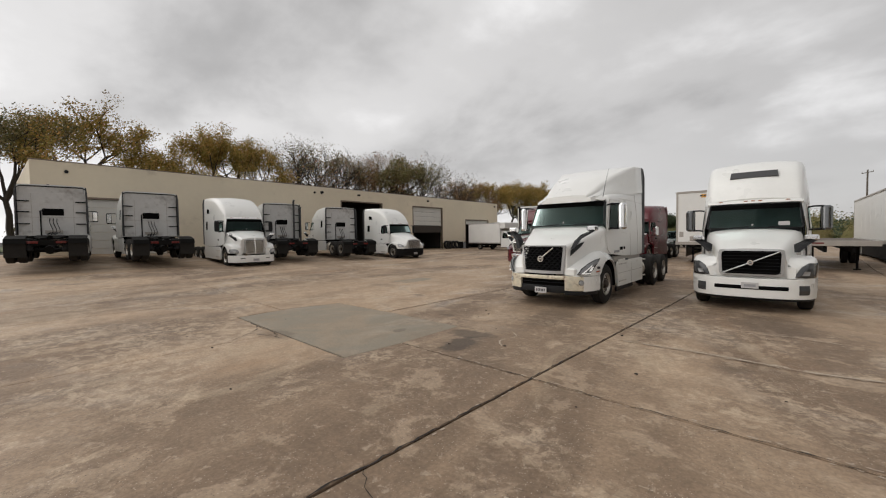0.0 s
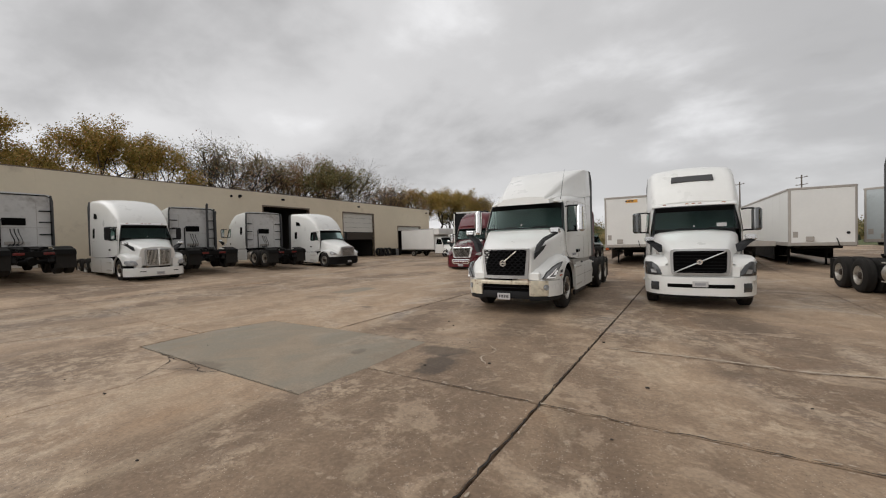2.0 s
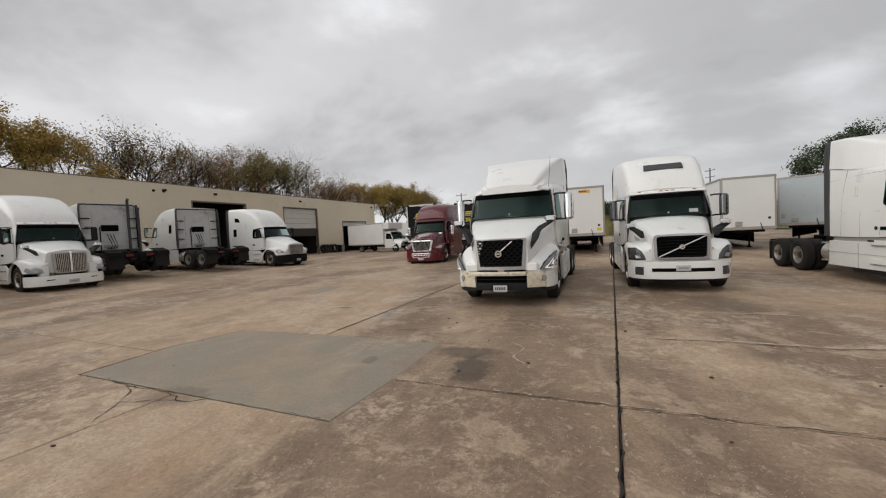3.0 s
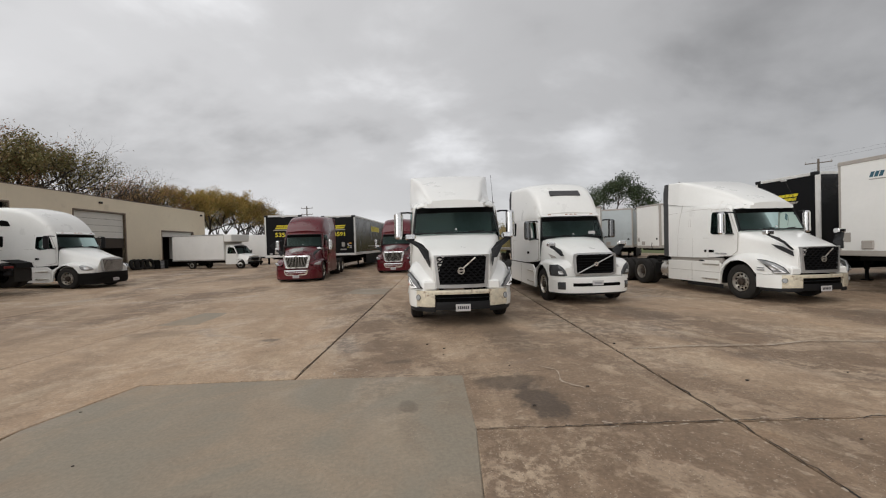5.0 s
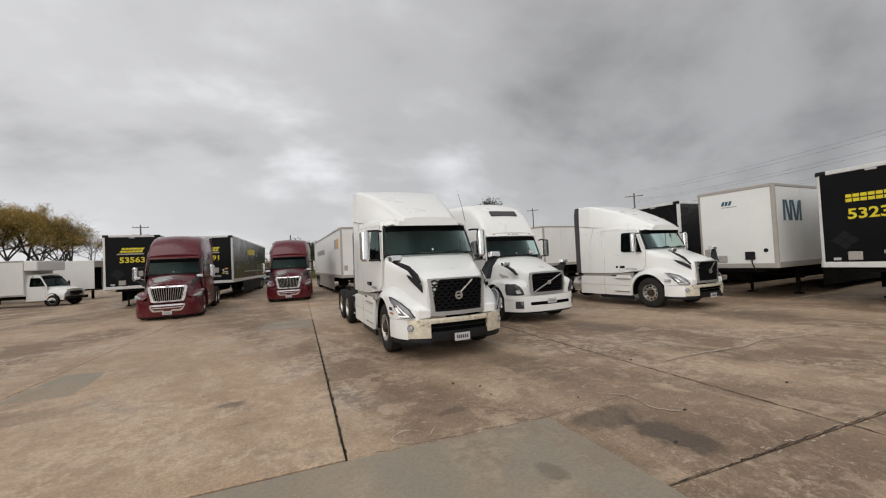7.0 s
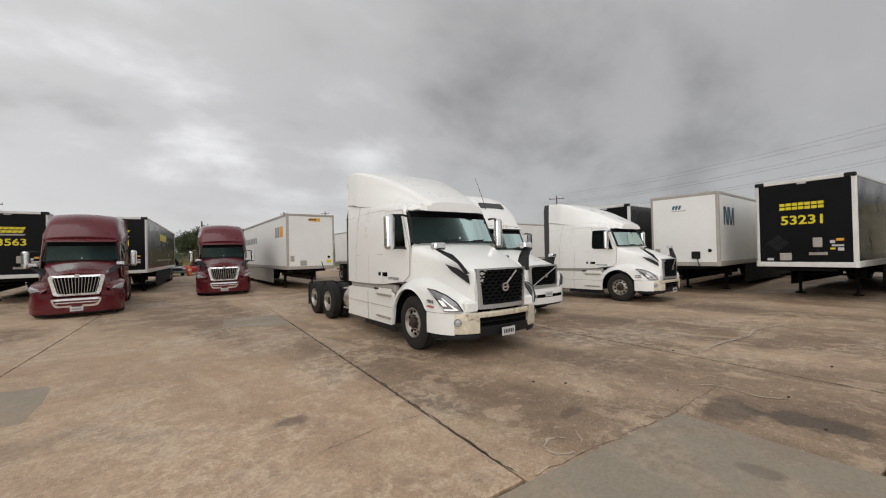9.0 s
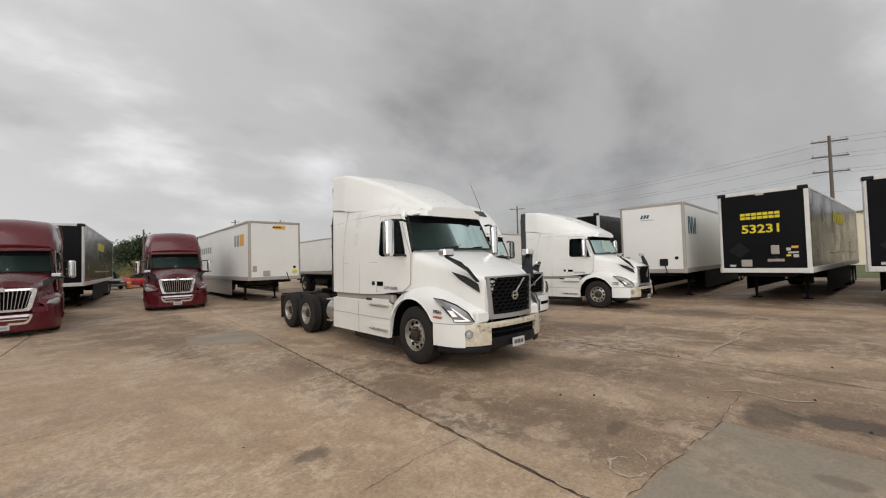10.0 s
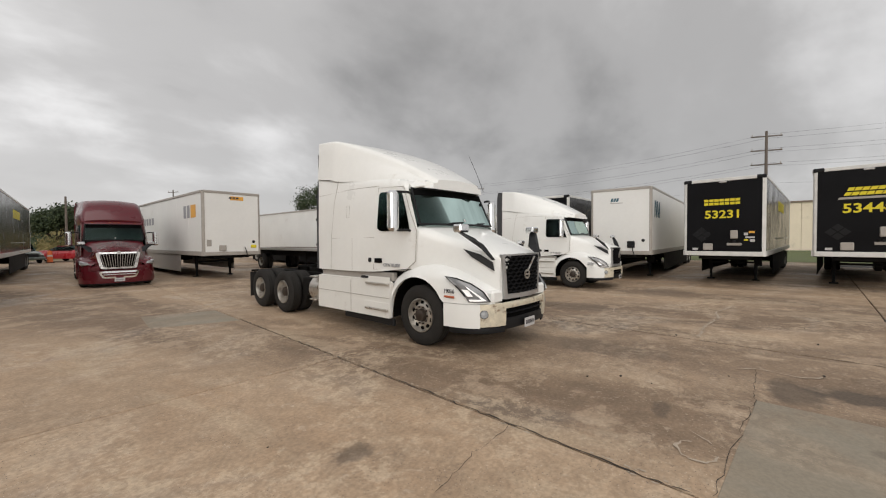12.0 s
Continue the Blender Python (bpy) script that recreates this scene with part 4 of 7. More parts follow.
def cab_back(parent, st, panel, top):
    """The rear wall of a sleeper with its lines, stack brackets and window."""
    y = st[-1][0]
    w = st[-1][4]
    part("rear_wall", Geo().box(-w + .05, w - .05, y - .03, y + .02, 1.15, top - .35, .02), panel, parent)
    part("rear_window", Geo().box(-.36, .36, y + .02, y + .045, 2.1, 2.42, .04), CAVITY, parent)
    part("edge_trim", Geo().tube([(-w + .06, y + .03, 1.2), (-w + .06, y + .03, top - .15), (-w + .2, y + .03, top - .06), (w - .2, y + .03, top - .06), (w - .06, y + .03, top - .15), (w - .06, y + .03, 1.2)], .028, 6), BLACK, parent)
    part("hose_post", Geo().tube([(.42, y + .06, 1.0), (.42, y + .06, 2.3), (.3, y + .1, 2.36)], .03, 6), BLACK, parent)
    part("connector_board", Geo().box(-.3, .3, y + .02, y + .05, 1.25, 1.4, .01), GREYRAIL, parent)
    for x in (-.7, .7):
        part("panel_seam", Geo().box(x - .006, x + .006, y + .018, y + .026, 1.2, top - .4, .002), GREYRAIL, parent)
    part("panel_seam", Geo().box(-w + .1, w - .1, y + .018, y + .026, 2.0, 2.012, .002), GREYRAIL, parent)
    for s in (-1, 1):
        for z in (1.7, 2.25, 2.75):
            part("fairing_strut", Geo().tube([(s * (w - .45), y + .02, z), (s * (w - .25), y + .09, z), (s * (w - .02), y + .13, z)], .03, 6), BLACK, parent)
    for k, x in enumerate((-.12, .0, .12)):
        pts = [(x, y + .03, 1.95), (x, y + .16, 1.75), (x - .1, y + .2, 1.35), (x + .1, y + .18, 1.2), (x, y + .08, 1.3)]
        part("air_line", Geo().tube(catmull(pts, 4).tolist(), .016, 6), (GREYRUB, BLACK, BLACK)[k], parent)


def extender(parent, st, side, z1, material, depth=.2, thick=.03):
    y = st[-1][0]
    w = st[-1][4]
    poly = [(side * (w - .005), y + .005, 1.2), (side * (w + .015), y + depth, 1.18), (side * (w + .01), y + depth, z1 - .3), (side * (w - .03), y + depth * .9, z1), (side * (w - .03), y + .005, z1)]
    return part("side_extender", Geo().prism(poly, (-side * thick, 0, 0)), material, parent, "rubber-edged cab side extender")


REGIONAL = dict(
    hood=[(.08, .60, 1.53, .07, .63, 1.15, .60, .84, .03, .07), (.45, .74, 1.66, .12, .80, 1.2, .80, .86, .04, .04), (.85, .87, 1.79, .15, .91, 1.38, .93, 1.12, .05, 0),
          (1.2, .97, 1.91, .17, 1.0, 1.48, 1.03, 1.2, .06, 0), (1.56, 1.09, 2.045, .16, 1.125, 1.5, 1.12, 1.2, .05, 0)],
    cab=[(1.33, 1.02, 2.78, .10, 1.10, 2.0, 1.11, 1.3, .02, .17, .46), (1.95, 1.08, 2.88, .16, 1.16, 2.0, 1.18, 1.26, .03), (2.55, 1.12, 2.97, .18, 1.195, 2.0, 1.215, 1.2, .03),
         (3.4, 1.17, 3.05, .14, 1.225, 2.0, 1.235, 1.18, .03), (4.43, 1.22, 3.14, .08, 1.24, 2.0, 1.24, 1.18, .02)],
    roof=[(1.48, .60, 2.87, .06, .70, 2.8, .72, 2.7, .03), (1.8, .72, 3.05, .12, .84, 2.88, .88, 2.75, .04), (2.25, .82, 3.28, .14, .95, 3.0, 1.0, 2.85, .05),
          (2.7, .90, 3.48, .14, 1.03, 3.08, 1.08, 2.9, .05), (3.2, 1.0, 3.67, .12, 1.11, 3.15, 1.15, 2.95, .04), (3.75, 1.14, 3.84, .07, 1.19, 3.25, 1.21, 3.0, .03),
          (3.95, 1.185, 3.87, .05, 1.215, 3.3, 1.235, 3.05, .02), (4.43, 1.2, 3.90, .04, 1.225, 3.35, 1.24, 3.1, .02)],
)


def honeycomb(parent, x0, x1, z0, z1, yf, y_bow, n_rows=10):
    """A mesh of wavy bars over a dark opening."""
    back = part("grille_opening", Geo().grid([[(x0 + (x1 - x0) * i / 8, yf(x0 + (x1 - x0) * i / 8) + .03, z) for i in range(9)] for z in (z0, z1)]), CAVITY, parent)
    for r in range(n_rows):
        z = z0 + (z1 - z0) * (r + .5) / n_rows
        pts = []
        for i in range(33):
            x = x0 + (x1 - x0) * i / 32
            pts.append((x, yf(x) + .008, z + .016 * math.cos(i * math.pi / 2 + (math.pi if r % 2 else 0))))
        part("grille_bar", Geo().tube(pts, .017, 5), MESHGRILLE, back)
    return back


def regional_tractor(m, label, group="", rusty=True, number=True, lit=False, dark_right=False):
    """White conventional tractor with a mid-height sleeper: short sloping hood, hexagon-mesh grille, slanted headlights."""
    t = thing("semi_truck", m, label, "truck", group)
    st = REGIONAL["cab"]
    shell("hood", REGIONAL["hood"], WHITE, t, "white sloping hood")
    shell("cab_body", st, WHITE, t, "white cab and sleeper shell", caps=False)
    shell("roof_fairing", REGIONAL["roof"], WHITE, t, "white sloping roof fairing", caps=True)
    part("cab_floor", Geo().box(-1.05, 1.05, 1.5, 4.4, 1.14, 1.24), FRAME, t)
    part("cab_interior", Geo().box(-1.0, 1.0, 2.05, 2.1, 1.3, 2.8), CABIN, t)
    part("dashboard", Geo().box(-.98, .98, 1.52, 1.9, 1.92, 2.08, .05), BLACK, t)
    windscreen(t, 1.32, .17, 2.06, 2.71, 1.05, .98, .46)
    # visor
    rows = []
    for i in range(15):
        x = -1.03 + 2.06 * i / 14
        y = 1.62 + .16 * x * x
        e = (abs(x) / 1.03) ** 6
        rows.append([(x * (1 - .05 * e), y + dy + .10 * e, z - .045 * e) for dy, z in ((.16, 2.905), (.02, 2.88), (-.11, 2.81), (-.145, 2.765), (-.12, 2.74), (.02, 2.75))])
    vis = part("sun_visor", Geo().grid(rows, caps=True), WHITE, t, smooth=True)
    for x in (-.72, -.16, 0, .16, .72):
        part("marker_light", Geo().box(x - .05, x + .05, 1.62 + .16 * x * x - .105, 1.62 + .16 * x * x - .05, 2.825, 2.85), PLATE if abs(x) > .5 else AMBER, vis)
    # grille
    fy = lambda x: .075 + .09 * (x / .6) ** 2
    sur = Geo()
    for k in (-1, 1):
        sur.prism([(k * .475, fy(.5), .84), (k * .545, fy(.55), .84), (k * .60, fy(.6), 1.55), (k * .545, fy(.55), 1.55)][::k], (0, -.05, 0))
    for z0, z1 in ((.84, .915), (1.525, 1.55)):
        for i in range(8):
            xa, xb = -.55 + i * 1.1 / 8, -.55 + (i + 1) * 1.1 / 8
            sur.prism([(xa, fy(xa), z0), (xb, fy(xb), z0), (xb, fy(xb), z1), (xa, fy(xa), z1)], (0, -.045, 0))
    gr = part("grille", sur, SATIN, t, "satin surround with a black hexagon-mesh grille")
    honeycomb(gr, -.54, .54, .915, 1.525, lambda x: fy(x) - .035, 0)
    part("diagonal_bar", Geo().tube([(.02, fy(0) - .055, 1.26), (.30, fy(.3) - .05, 1.49)], .016, 6), ALLOY, gr)
    part("badge_ring", Geo().lathe([(.052, 0), (.052, .02), (.078, .02), (.078, 0)], (0, 0, 0), 24), ALLOY, gr, smooth=True).matrix_basis = pose(-.02, fy(0) - .06, 1.21, 0, 0, -90)
    part("badge_bar", Geo().box(-.08, .04, fy(0) - .085, fy(0) - .075, 1.195, 1.225, .004), ALLOY, gr)
    # wings
    for s in (-1, 1):
        wing = fender(t, s, WHITE, [(.14, .90), (.3, 1.02), (.5, 1.15), (.75, 1.28), (1.0, 1.36), (1.25, 1.39), (1.55, 1.37), (1.8, 1.29), (2.0, 1.16), (2.1, 1.06)],
                      [(.14, .80), (.2, .92), (.3, 1.02), (.42, 1.085), (.62, 1.15), (.9, 1.18), (2.1, 1.205)], 1.45, .64, 2.1, .80, .60, 1.0, .07)
        part("nose_panel", Geo().box(s * .69 - .145, s * .69 + .145, .13, .5, .785, .99, .035), WHITE, t)
        # headlight: slanted dark lens with a lit reflector
        hl = lambda y, z, o: (s * (np.interp(y, [.14, .2, .3, .42, .62, .9], [.80, .92, 1.02, 1.085, 1.15, 1.18]) + o), y - o, z)
        lens = [(.17, .835), (.28, .828), (.42, .832), (.47, .92), (.60, 1.06), (.81, 1.215), (.60, 1.19), (.38, 1.115), (.23, .99)]
        hd = part("headlight", lens_patch(lens, hl, .018, .04), LENS_SMOKE, t, "slanted clear headlight over a dark housing", smooth=True, sharp=50)
        part("headlight_rim", Geo().tube([hl(*p, .022) for p in lens[3:] + lens[:1]], .011, 5), BLACK, hd)
        refl = [(.36, .925), (.44, .925), (.53, 1.03), (.43, 1.02)]
        part("low_beam", Geo().add([hl(*p, .05) for p in refl], [(0, 1, 2, 3)]), LAMP_ON if lit else LAMP, hd)
        strip = [(.20, .862), (.30, .962), (.47, 1.085), (.44, 1.045), (.32, .945), (.25, .875)]
        part("light_strip", Geo().add([hl(*p, .052) for p in strip], [(0, 1, 4, 5), (1, 2, 3, 4)]), LAMP_ON if lit else LAMP, hd)
        part("light_strip", Geo().add([hl(*p, .052) for p in ((.20, .858), (.30, .852), (.405, .852), (.42, .882), (.30, .882), (.235, .88))], [(0, 1, 4, 5), (1, 2, 3, 4)]), LAMP_ON if lit else LAMP, hd)
        part("lens_band", Geo().add([hl(*p, .051) for p in ((.60, 1.10), (.64, 1.085), (.79, 1.205), (.75, 1.195))], [(0, 1, 2, 3)]), LENS_CLEAR, hd)
        # hood vent and crease
        hx = lambda y, z: s * (body_x(REGIONAL["hood"], y, z) + .012)
        vent = [(.20, 1.29), (.235, 1.43), (.45, 1.56), (.70, 1.635), (.56, 1.51)]
        part("hood_vent", Geo().prism([(hx(y, z), y, z) for y, z in vent], (s * .012, 0, 0)), DARKHOLE, t, "black mesh air vent")
        hood_mirror(t, s, (.70, .28, 1.58), (.84, .38, 1.76), (1.10, .54, 1.95))
        if number == "bars":
            for k in range(2):
                part("fleet_mark", Geo().box(s * 1.174 - .014, s * 1.174 + .014, .60, .82, .90 + .06 * k, .93 + .06 * k, .004), DECAL, wing)
        elif number:
            lettering("fleet_number", "19016", .09, pose(s * 1.187, .72, .955, 90, 0, 90 * s), DARKDECAL, wing)
            part("side_marker", Geo().box(s * 1.172 - .014, s * 1.172 + .014, .62, .84, .875, .91), ORANGE_DECAL, wing)
        # doors
        door = [(1.52, 1.42), (1.50, 1.95), (1.70, 2.34), (1.86, 2.74), (2.50, 2.76), (2.56, 1.25), (1.75, 1.25)]
        seam(st, door + door[:1], s, t, name="door_seam")
        win = rounded([(1.64, 1.95), (1.76, 2.30), (1.90, 2.66), (2.46, 2.67), (2.46, 2.0), (2.36, 1.95)], .08)
        wn_ = side_panel("side_window", st, win, s, CAVITY, t, .004, .006)
        side_panel("window_glass", st, win, s, GLASS, wn_, .013, .005)
        side_panel("door_handle", st, [(2.33, 1.37), (2.52, 1.37), (2.52, 1.455), (2.33, 1.455)], s, CAVITY, t, .003, .014, "black recessed door handle")
        part("fuel_cap", Geo().box(s * 1.218 - .02, s * 1.218 + .02, 2.62, 2.71, 1.375, 1.46, .02), BLACK, t)
        seam(st, [(2.55, 1.84), (3.9, 1.83)], s, t, r=.004)
        seam(st, [(3.22, 1.84), (3.22, 1.19)], s, t, r=.004)
        seam(st, [(2.5, 2.80), (3.3, 2.80), (4.43, 2.74)], s, t, r=.004)
        seam(st, [(3.96, 1.19), (3.93, 1.9), (3.85, 2.55), (3.72, 3.02)], s, t, r=.005)
        seam(st, [(3.33, 2.24), (3.33, 2.48), (3.42, 2.48), (3.42, 2.24), (3.33, 2.24)], s, t, r=.004)
        door_mirror(t, s, 1.44, 1.74, 1.94, 2.62, CHROME, 1.66)
        # step fairing
        sk = Geo().prism([(s * 1.2, 2.05, .40), (s * 1.2, 2.05, .86), (s * 1.2, 2.0, 1.02), (s * 1.2, 2.1, 1.06), (s * 1.2, 4.44, 1.05), (s * 1.2, 4.47, .36), (s * 1.2, 2.1, .38)], (s * .045, 0, 0))
        skirt = part("step_fairing", sk, SKIRT_WHITE, t, "white side fairing with two step treads")
        part("fairing_edge", Geo().box(s * 1.19 - .03, s * 1.19 + .03, 2.0, 3.5, .25, .375), BLACK, skirt)
        part("upper_ledge", Geo().box(s * 1.16 - .07, s * 1.16 + .09, 2.78, 4.46, .79, 1.06, .04), SKIRT_WHITE, skirt)
        part("sill_band", Geo().box(s * 1.12 - .06, s * 1.12 + .06, 2.05, 4.4, 1.04, 1.20, .02), GREYRAIL, t)
        for z, a, b in ((.97, 2.08, 2.74), (.50, 2.12, 2.76)):
            tread = part("step_tread", Geo().box(s * 1.235 - .05, s * 1.235 + .025, a, b, z, z + .035, .008), ALLOY, skirt)
            part("step_recess", Geo().box(s * 1.246 - .01, s * 1.246 + .003, a - .02, b + .02, z + .037, z + .15, .002), SKIRT_WHITE, tread)
        part("fairing_joint", Geo().box(s * 1.249 - .003, s * 1.249 + .002, 3.24, 3.25, .38, 1.0, .001), GREYRAIL, skirt)
        part("fairing_joint", Geo().box(s * 1.249 - .003, s * 1.249 + .002, 2.06, 4.44, .735, .745, .001), GREYRAIL, skirt)
        part("grab_handle", Geo().box(s * 1.25 - .02, s * 1.25 + .02, 2.66, 2.9, 1.07, 1.12, .02), BLACK, t)
        part("fuel_tank", Geo().lathe([(0, -.3), (.28, -.3), (.31, -.26), (.31, .26), (.28, .3), (0, .3)], (0, 0, 0), 24), ALLOY, t, smooth=True).matrix_basis = pose(s * .88, 4.72, .68, 0, 0, 90)
        for z in (.45, .96):
            part("tank_step", Geo().box(s * 1.06 - .18, s * 1.06 + .18, 4.60, 4.86, z, z + .035, .008), ALLOY, t)
        extender(t, st, s, 3.88 if (s > 0 or dark_right) else 3.0, GREYRUB, .24 if (s > 0 or dark_right) else .05)
        # bumper end caps and worn corners
        plan = [(0.0, .0), (.35, .012), (.60, .05), (.80, .12), (.95, .22), (1.06, .36), (1.14, .56), (1.18, .84)]
        pr = catmull(plan, 3)
        def band(i0, i1, z0, z1, out=0.0, inn=.05):
            rows = []
            for x, y in pr[i0:i1 + 1]:
                nx, ny = x * .35, -1 + x * .6
                ln = math.hypot(nx, ny)
                nx, ny = nx / ln, ny / ln
                o = out
                rows.append([(s * (x - nx * inn), y - ny * inn, z1), (s * (x + nx * o), y + ny * o, z1 - .004), (s * (x + nx * (o + .012)), y + ny * (o + .012), (z0 + z1) / 2),
                             (s * (x + nx * o), y + ny * o, z0 + .004), (s * (x - nx * inn), y - ny * inn, z0)])
            return Geo().grid(rows, caps=True)
        part("bumper_corner", band(6, 13, .44, .795), RUST_CHROME if rusty else WHITE, t, "yellowed chrome bumper corner with rust" if rusty else "", smooth=True)
        part("bumper_end", band(13, 21, .42, .795), WHITE, t, "white bumper end cap", smooth=True)
        part("bumper_top", band(0, 6, .705, .80), RUST_CHROME if rusty else WHITE, t, "rusty chrome bumper strip" if rusty else "", smooth=True)
        part("bumper_intake", band(0, 6, .54, .705, -.06), CAVITY, t)
        part("bumper_bar", band(0, 6, .615, .635, -.02), BLACK, t)
        part("bumper_chin", band(0, 7, .37, .545, -.03), BLACK, t, "black lower bumper lip", smooth=True)
        part("chin_skirt", band(6, 20, .33, .425, -.03), BLACK, t, smooth=True)
        fx, fy_ = .95, .235
        fog = part("fog_light", Geo().lathe([(.058, .0), (.058, .02), (.05, .026), (.042, .01), (.025, .018), (0, .02)], (0, 0, 0), 20), LENS_CLEAR, t, "round fog light", smooth=True)
        fog.matrix_basis = pose(s * fx, fy_ - .02, .64, 0, 0, -90 + s * 42)
        part("fog_bezel", Geo().lathe([(.055, -.01), (.057, .010), (.066, .010), (.070, -.01)], (0, 0, 0), 20), GREYRUB, fog, smooth=True)
    plate = part("number_plate", Geo().box(-.16, .16, -.035, -.022, .35, .50, .006), PLATE, t, "white number plate")
    for i in range(6):
        part("plate_mark", Geo().box(-.12 + i * .042, -.092 + i * .042, -.038, -.0345, .395, .46, .001), DARKDECAL, plate)
    lettering("weight_lettering", "GVW 80,000", .085, pose(1.206, 2.06, 1.31, 90, 0, 90), DECAL, t)
    lettering("weight_lettering", "GVW 80,000", .085, pose(-1.206, 2.06, 1.31, 90, 0, -90), DECAL, t)
    part("antenna", Geo().tube([(.98, 1.62, 2.80), (.99, 1.80, 3.2), (1.0, 2.02, 3.62)], [.007, .005, .003], 5), BLACK, t, "thin whip antenna")
    cab_back(t, st, WHITE_OLD, 3.8)
    chassis(t, (6.19, 7.49), 8.15, ALLOY, 1.40, front_rim=ALLOY)
    return t


regional_tractor(on_yard(.796, 8.08, -8.05, 0, 1.4), "white sleeper-cab semi truck with a rust-stained bumper, without trailer", "row of trucks", lit=True)
regional_tractor(on_yard(10.77, 8.31, -5.1, 0, 1.4), "white sleeper-cab semi truck with dark side extenders and yellowed bumper", "row of trucks", number="bars", dark_right=True)
# ---- workshop building ----
WO, WT_ = Vector((-24.7, 24.7)), -7.07
WALL = pose(WO.x, WO.y, 0, 0, 0, WT_)
WTOP = 6.45
DOORS = [(-18.6, -14.3, 4.35), (0.0, 5.05, 5.25), (9.85, 15.0, 5.2), (20.0, 25.4, 3.85)]
workshop = tagged(new("workshop_building"), "long beige stucco workshop with roller doors", "building")
workshop.matrix_basis = WALL
spans, y = [], -20.7
for a, b, top in DOORS:
    spans.append((y, a, -0.3, WTOP))
    spans.append((a, b, top, WTOP))
    y = b
spans.append((y, 28.0, -0.3, WTOP))
for a, b, z0, z1 in spans:
    part("wall", Geo().box(-.3, 0, a, b, z0, z1, .002), STUCCO, workshop)
part("wall", Geo().box(-13, -.3, -20.7, -20.4, -.3, WTOP, .002), STUCCO, workshop)
part("wall", Geo().box(-13, -.3, 27.7, 28.0, -.3, WTOP, .002), STUCCO, workshop)
part("wall", Geo().box(-13.3, -13, -20.7, 28.0, -.3, WTOP, .002), STUCCO, workshop)
part("roof", Geo().box(-12.9, -.31, -20.3, 27.6, WTOP - .35, WTOP - .2), CAPMETAL, workshop)
part("coping", Geo().box(-.33, .03, -20.75, 28.05, WTOP, WTOP + .06), CAPMETAL, workshop, "weathered brown metal coping")
for yy in (1.9, 27.0, -2.3, 12.2):
    part("wall_light", Geo().box(-.02, .16, yy, yy + .28, WTOP - .55, WTOP - .38, .03), BLACK, workshop)
for yy in (-20.0, -19.2, -2.9, -2.2):
    part("vent_spot", Geo().cyl((-.01, yy, WTOP - .55 - (.9 if yy < -19.5 else 0)), (.06, yy, WTOP - .55 - (.9 if yy < -19.5 else 0)), .1, n=10), BLACK, workshop)


def roller_door(y0, y1, z0, z1, n):
    d = new("roller_door")
    d.parent = workshop
    d["label"] = "pale ribbed overhead door"
    h = (z1 - z0) / n
    for i in range(n):
        part("door_panel", Geo().box(-.22, -.17, y0, y1, z0 + i * h + .006, z0 + (i + 1) * h - .006, .012), DOORPAINT, d)
    return d


roller_door(-18.6, -14.3, .3, 4.35, 8)
roller_door(9.85, 15.0, 3.05, 5.2, 4)
roller_door(20.0, 25.4, 3.3, 3.85, 1)
# bay walls are near black: the dimness indoors is put into their colour
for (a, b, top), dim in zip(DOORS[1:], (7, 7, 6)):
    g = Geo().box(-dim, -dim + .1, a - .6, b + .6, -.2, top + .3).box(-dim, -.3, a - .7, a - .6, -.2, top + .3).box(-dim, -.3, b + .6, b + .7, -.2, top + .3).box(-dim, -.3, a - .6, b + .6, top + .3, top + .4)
    part("workshop_bay", g, SHADEINT, workshop)
for a, b, top in DOORS:
    fr = part("door_frame", Geo().box(-.31, .03, a - .12, a, -.2, top + .12).box(-.31, .03, b, b + .12, -.2, top + .12).box(-.31, .03, a, b, top, top + .12), CAPMETAL, workshop)
part("door_shutter_panel", Geo().box(-.20, -.14, 9.85, 15.0, 2.2, 3.0), BARK, workshop, "brown boarded lower door panel")


# ---- trailers ----
def landing_leg(parent, s, y, h=1.1):
    leg = part("landing_leg", Geo().box(s * .78 - .06, s * .78 + .06, y - .06, y + .06, .42, h, .01), FRAME, parent)
    part("leg_tube", Geo().box(s * .78 - .042, s * .78 + .042, y - .042, y + .042, .05, .5, .006), FRAME, leg)
    part("leg_foot", Geo().box(s * .78 - .13, s * .78 + .13, y - .12, y + .12, 0, .05, .008), FRAME, leg)


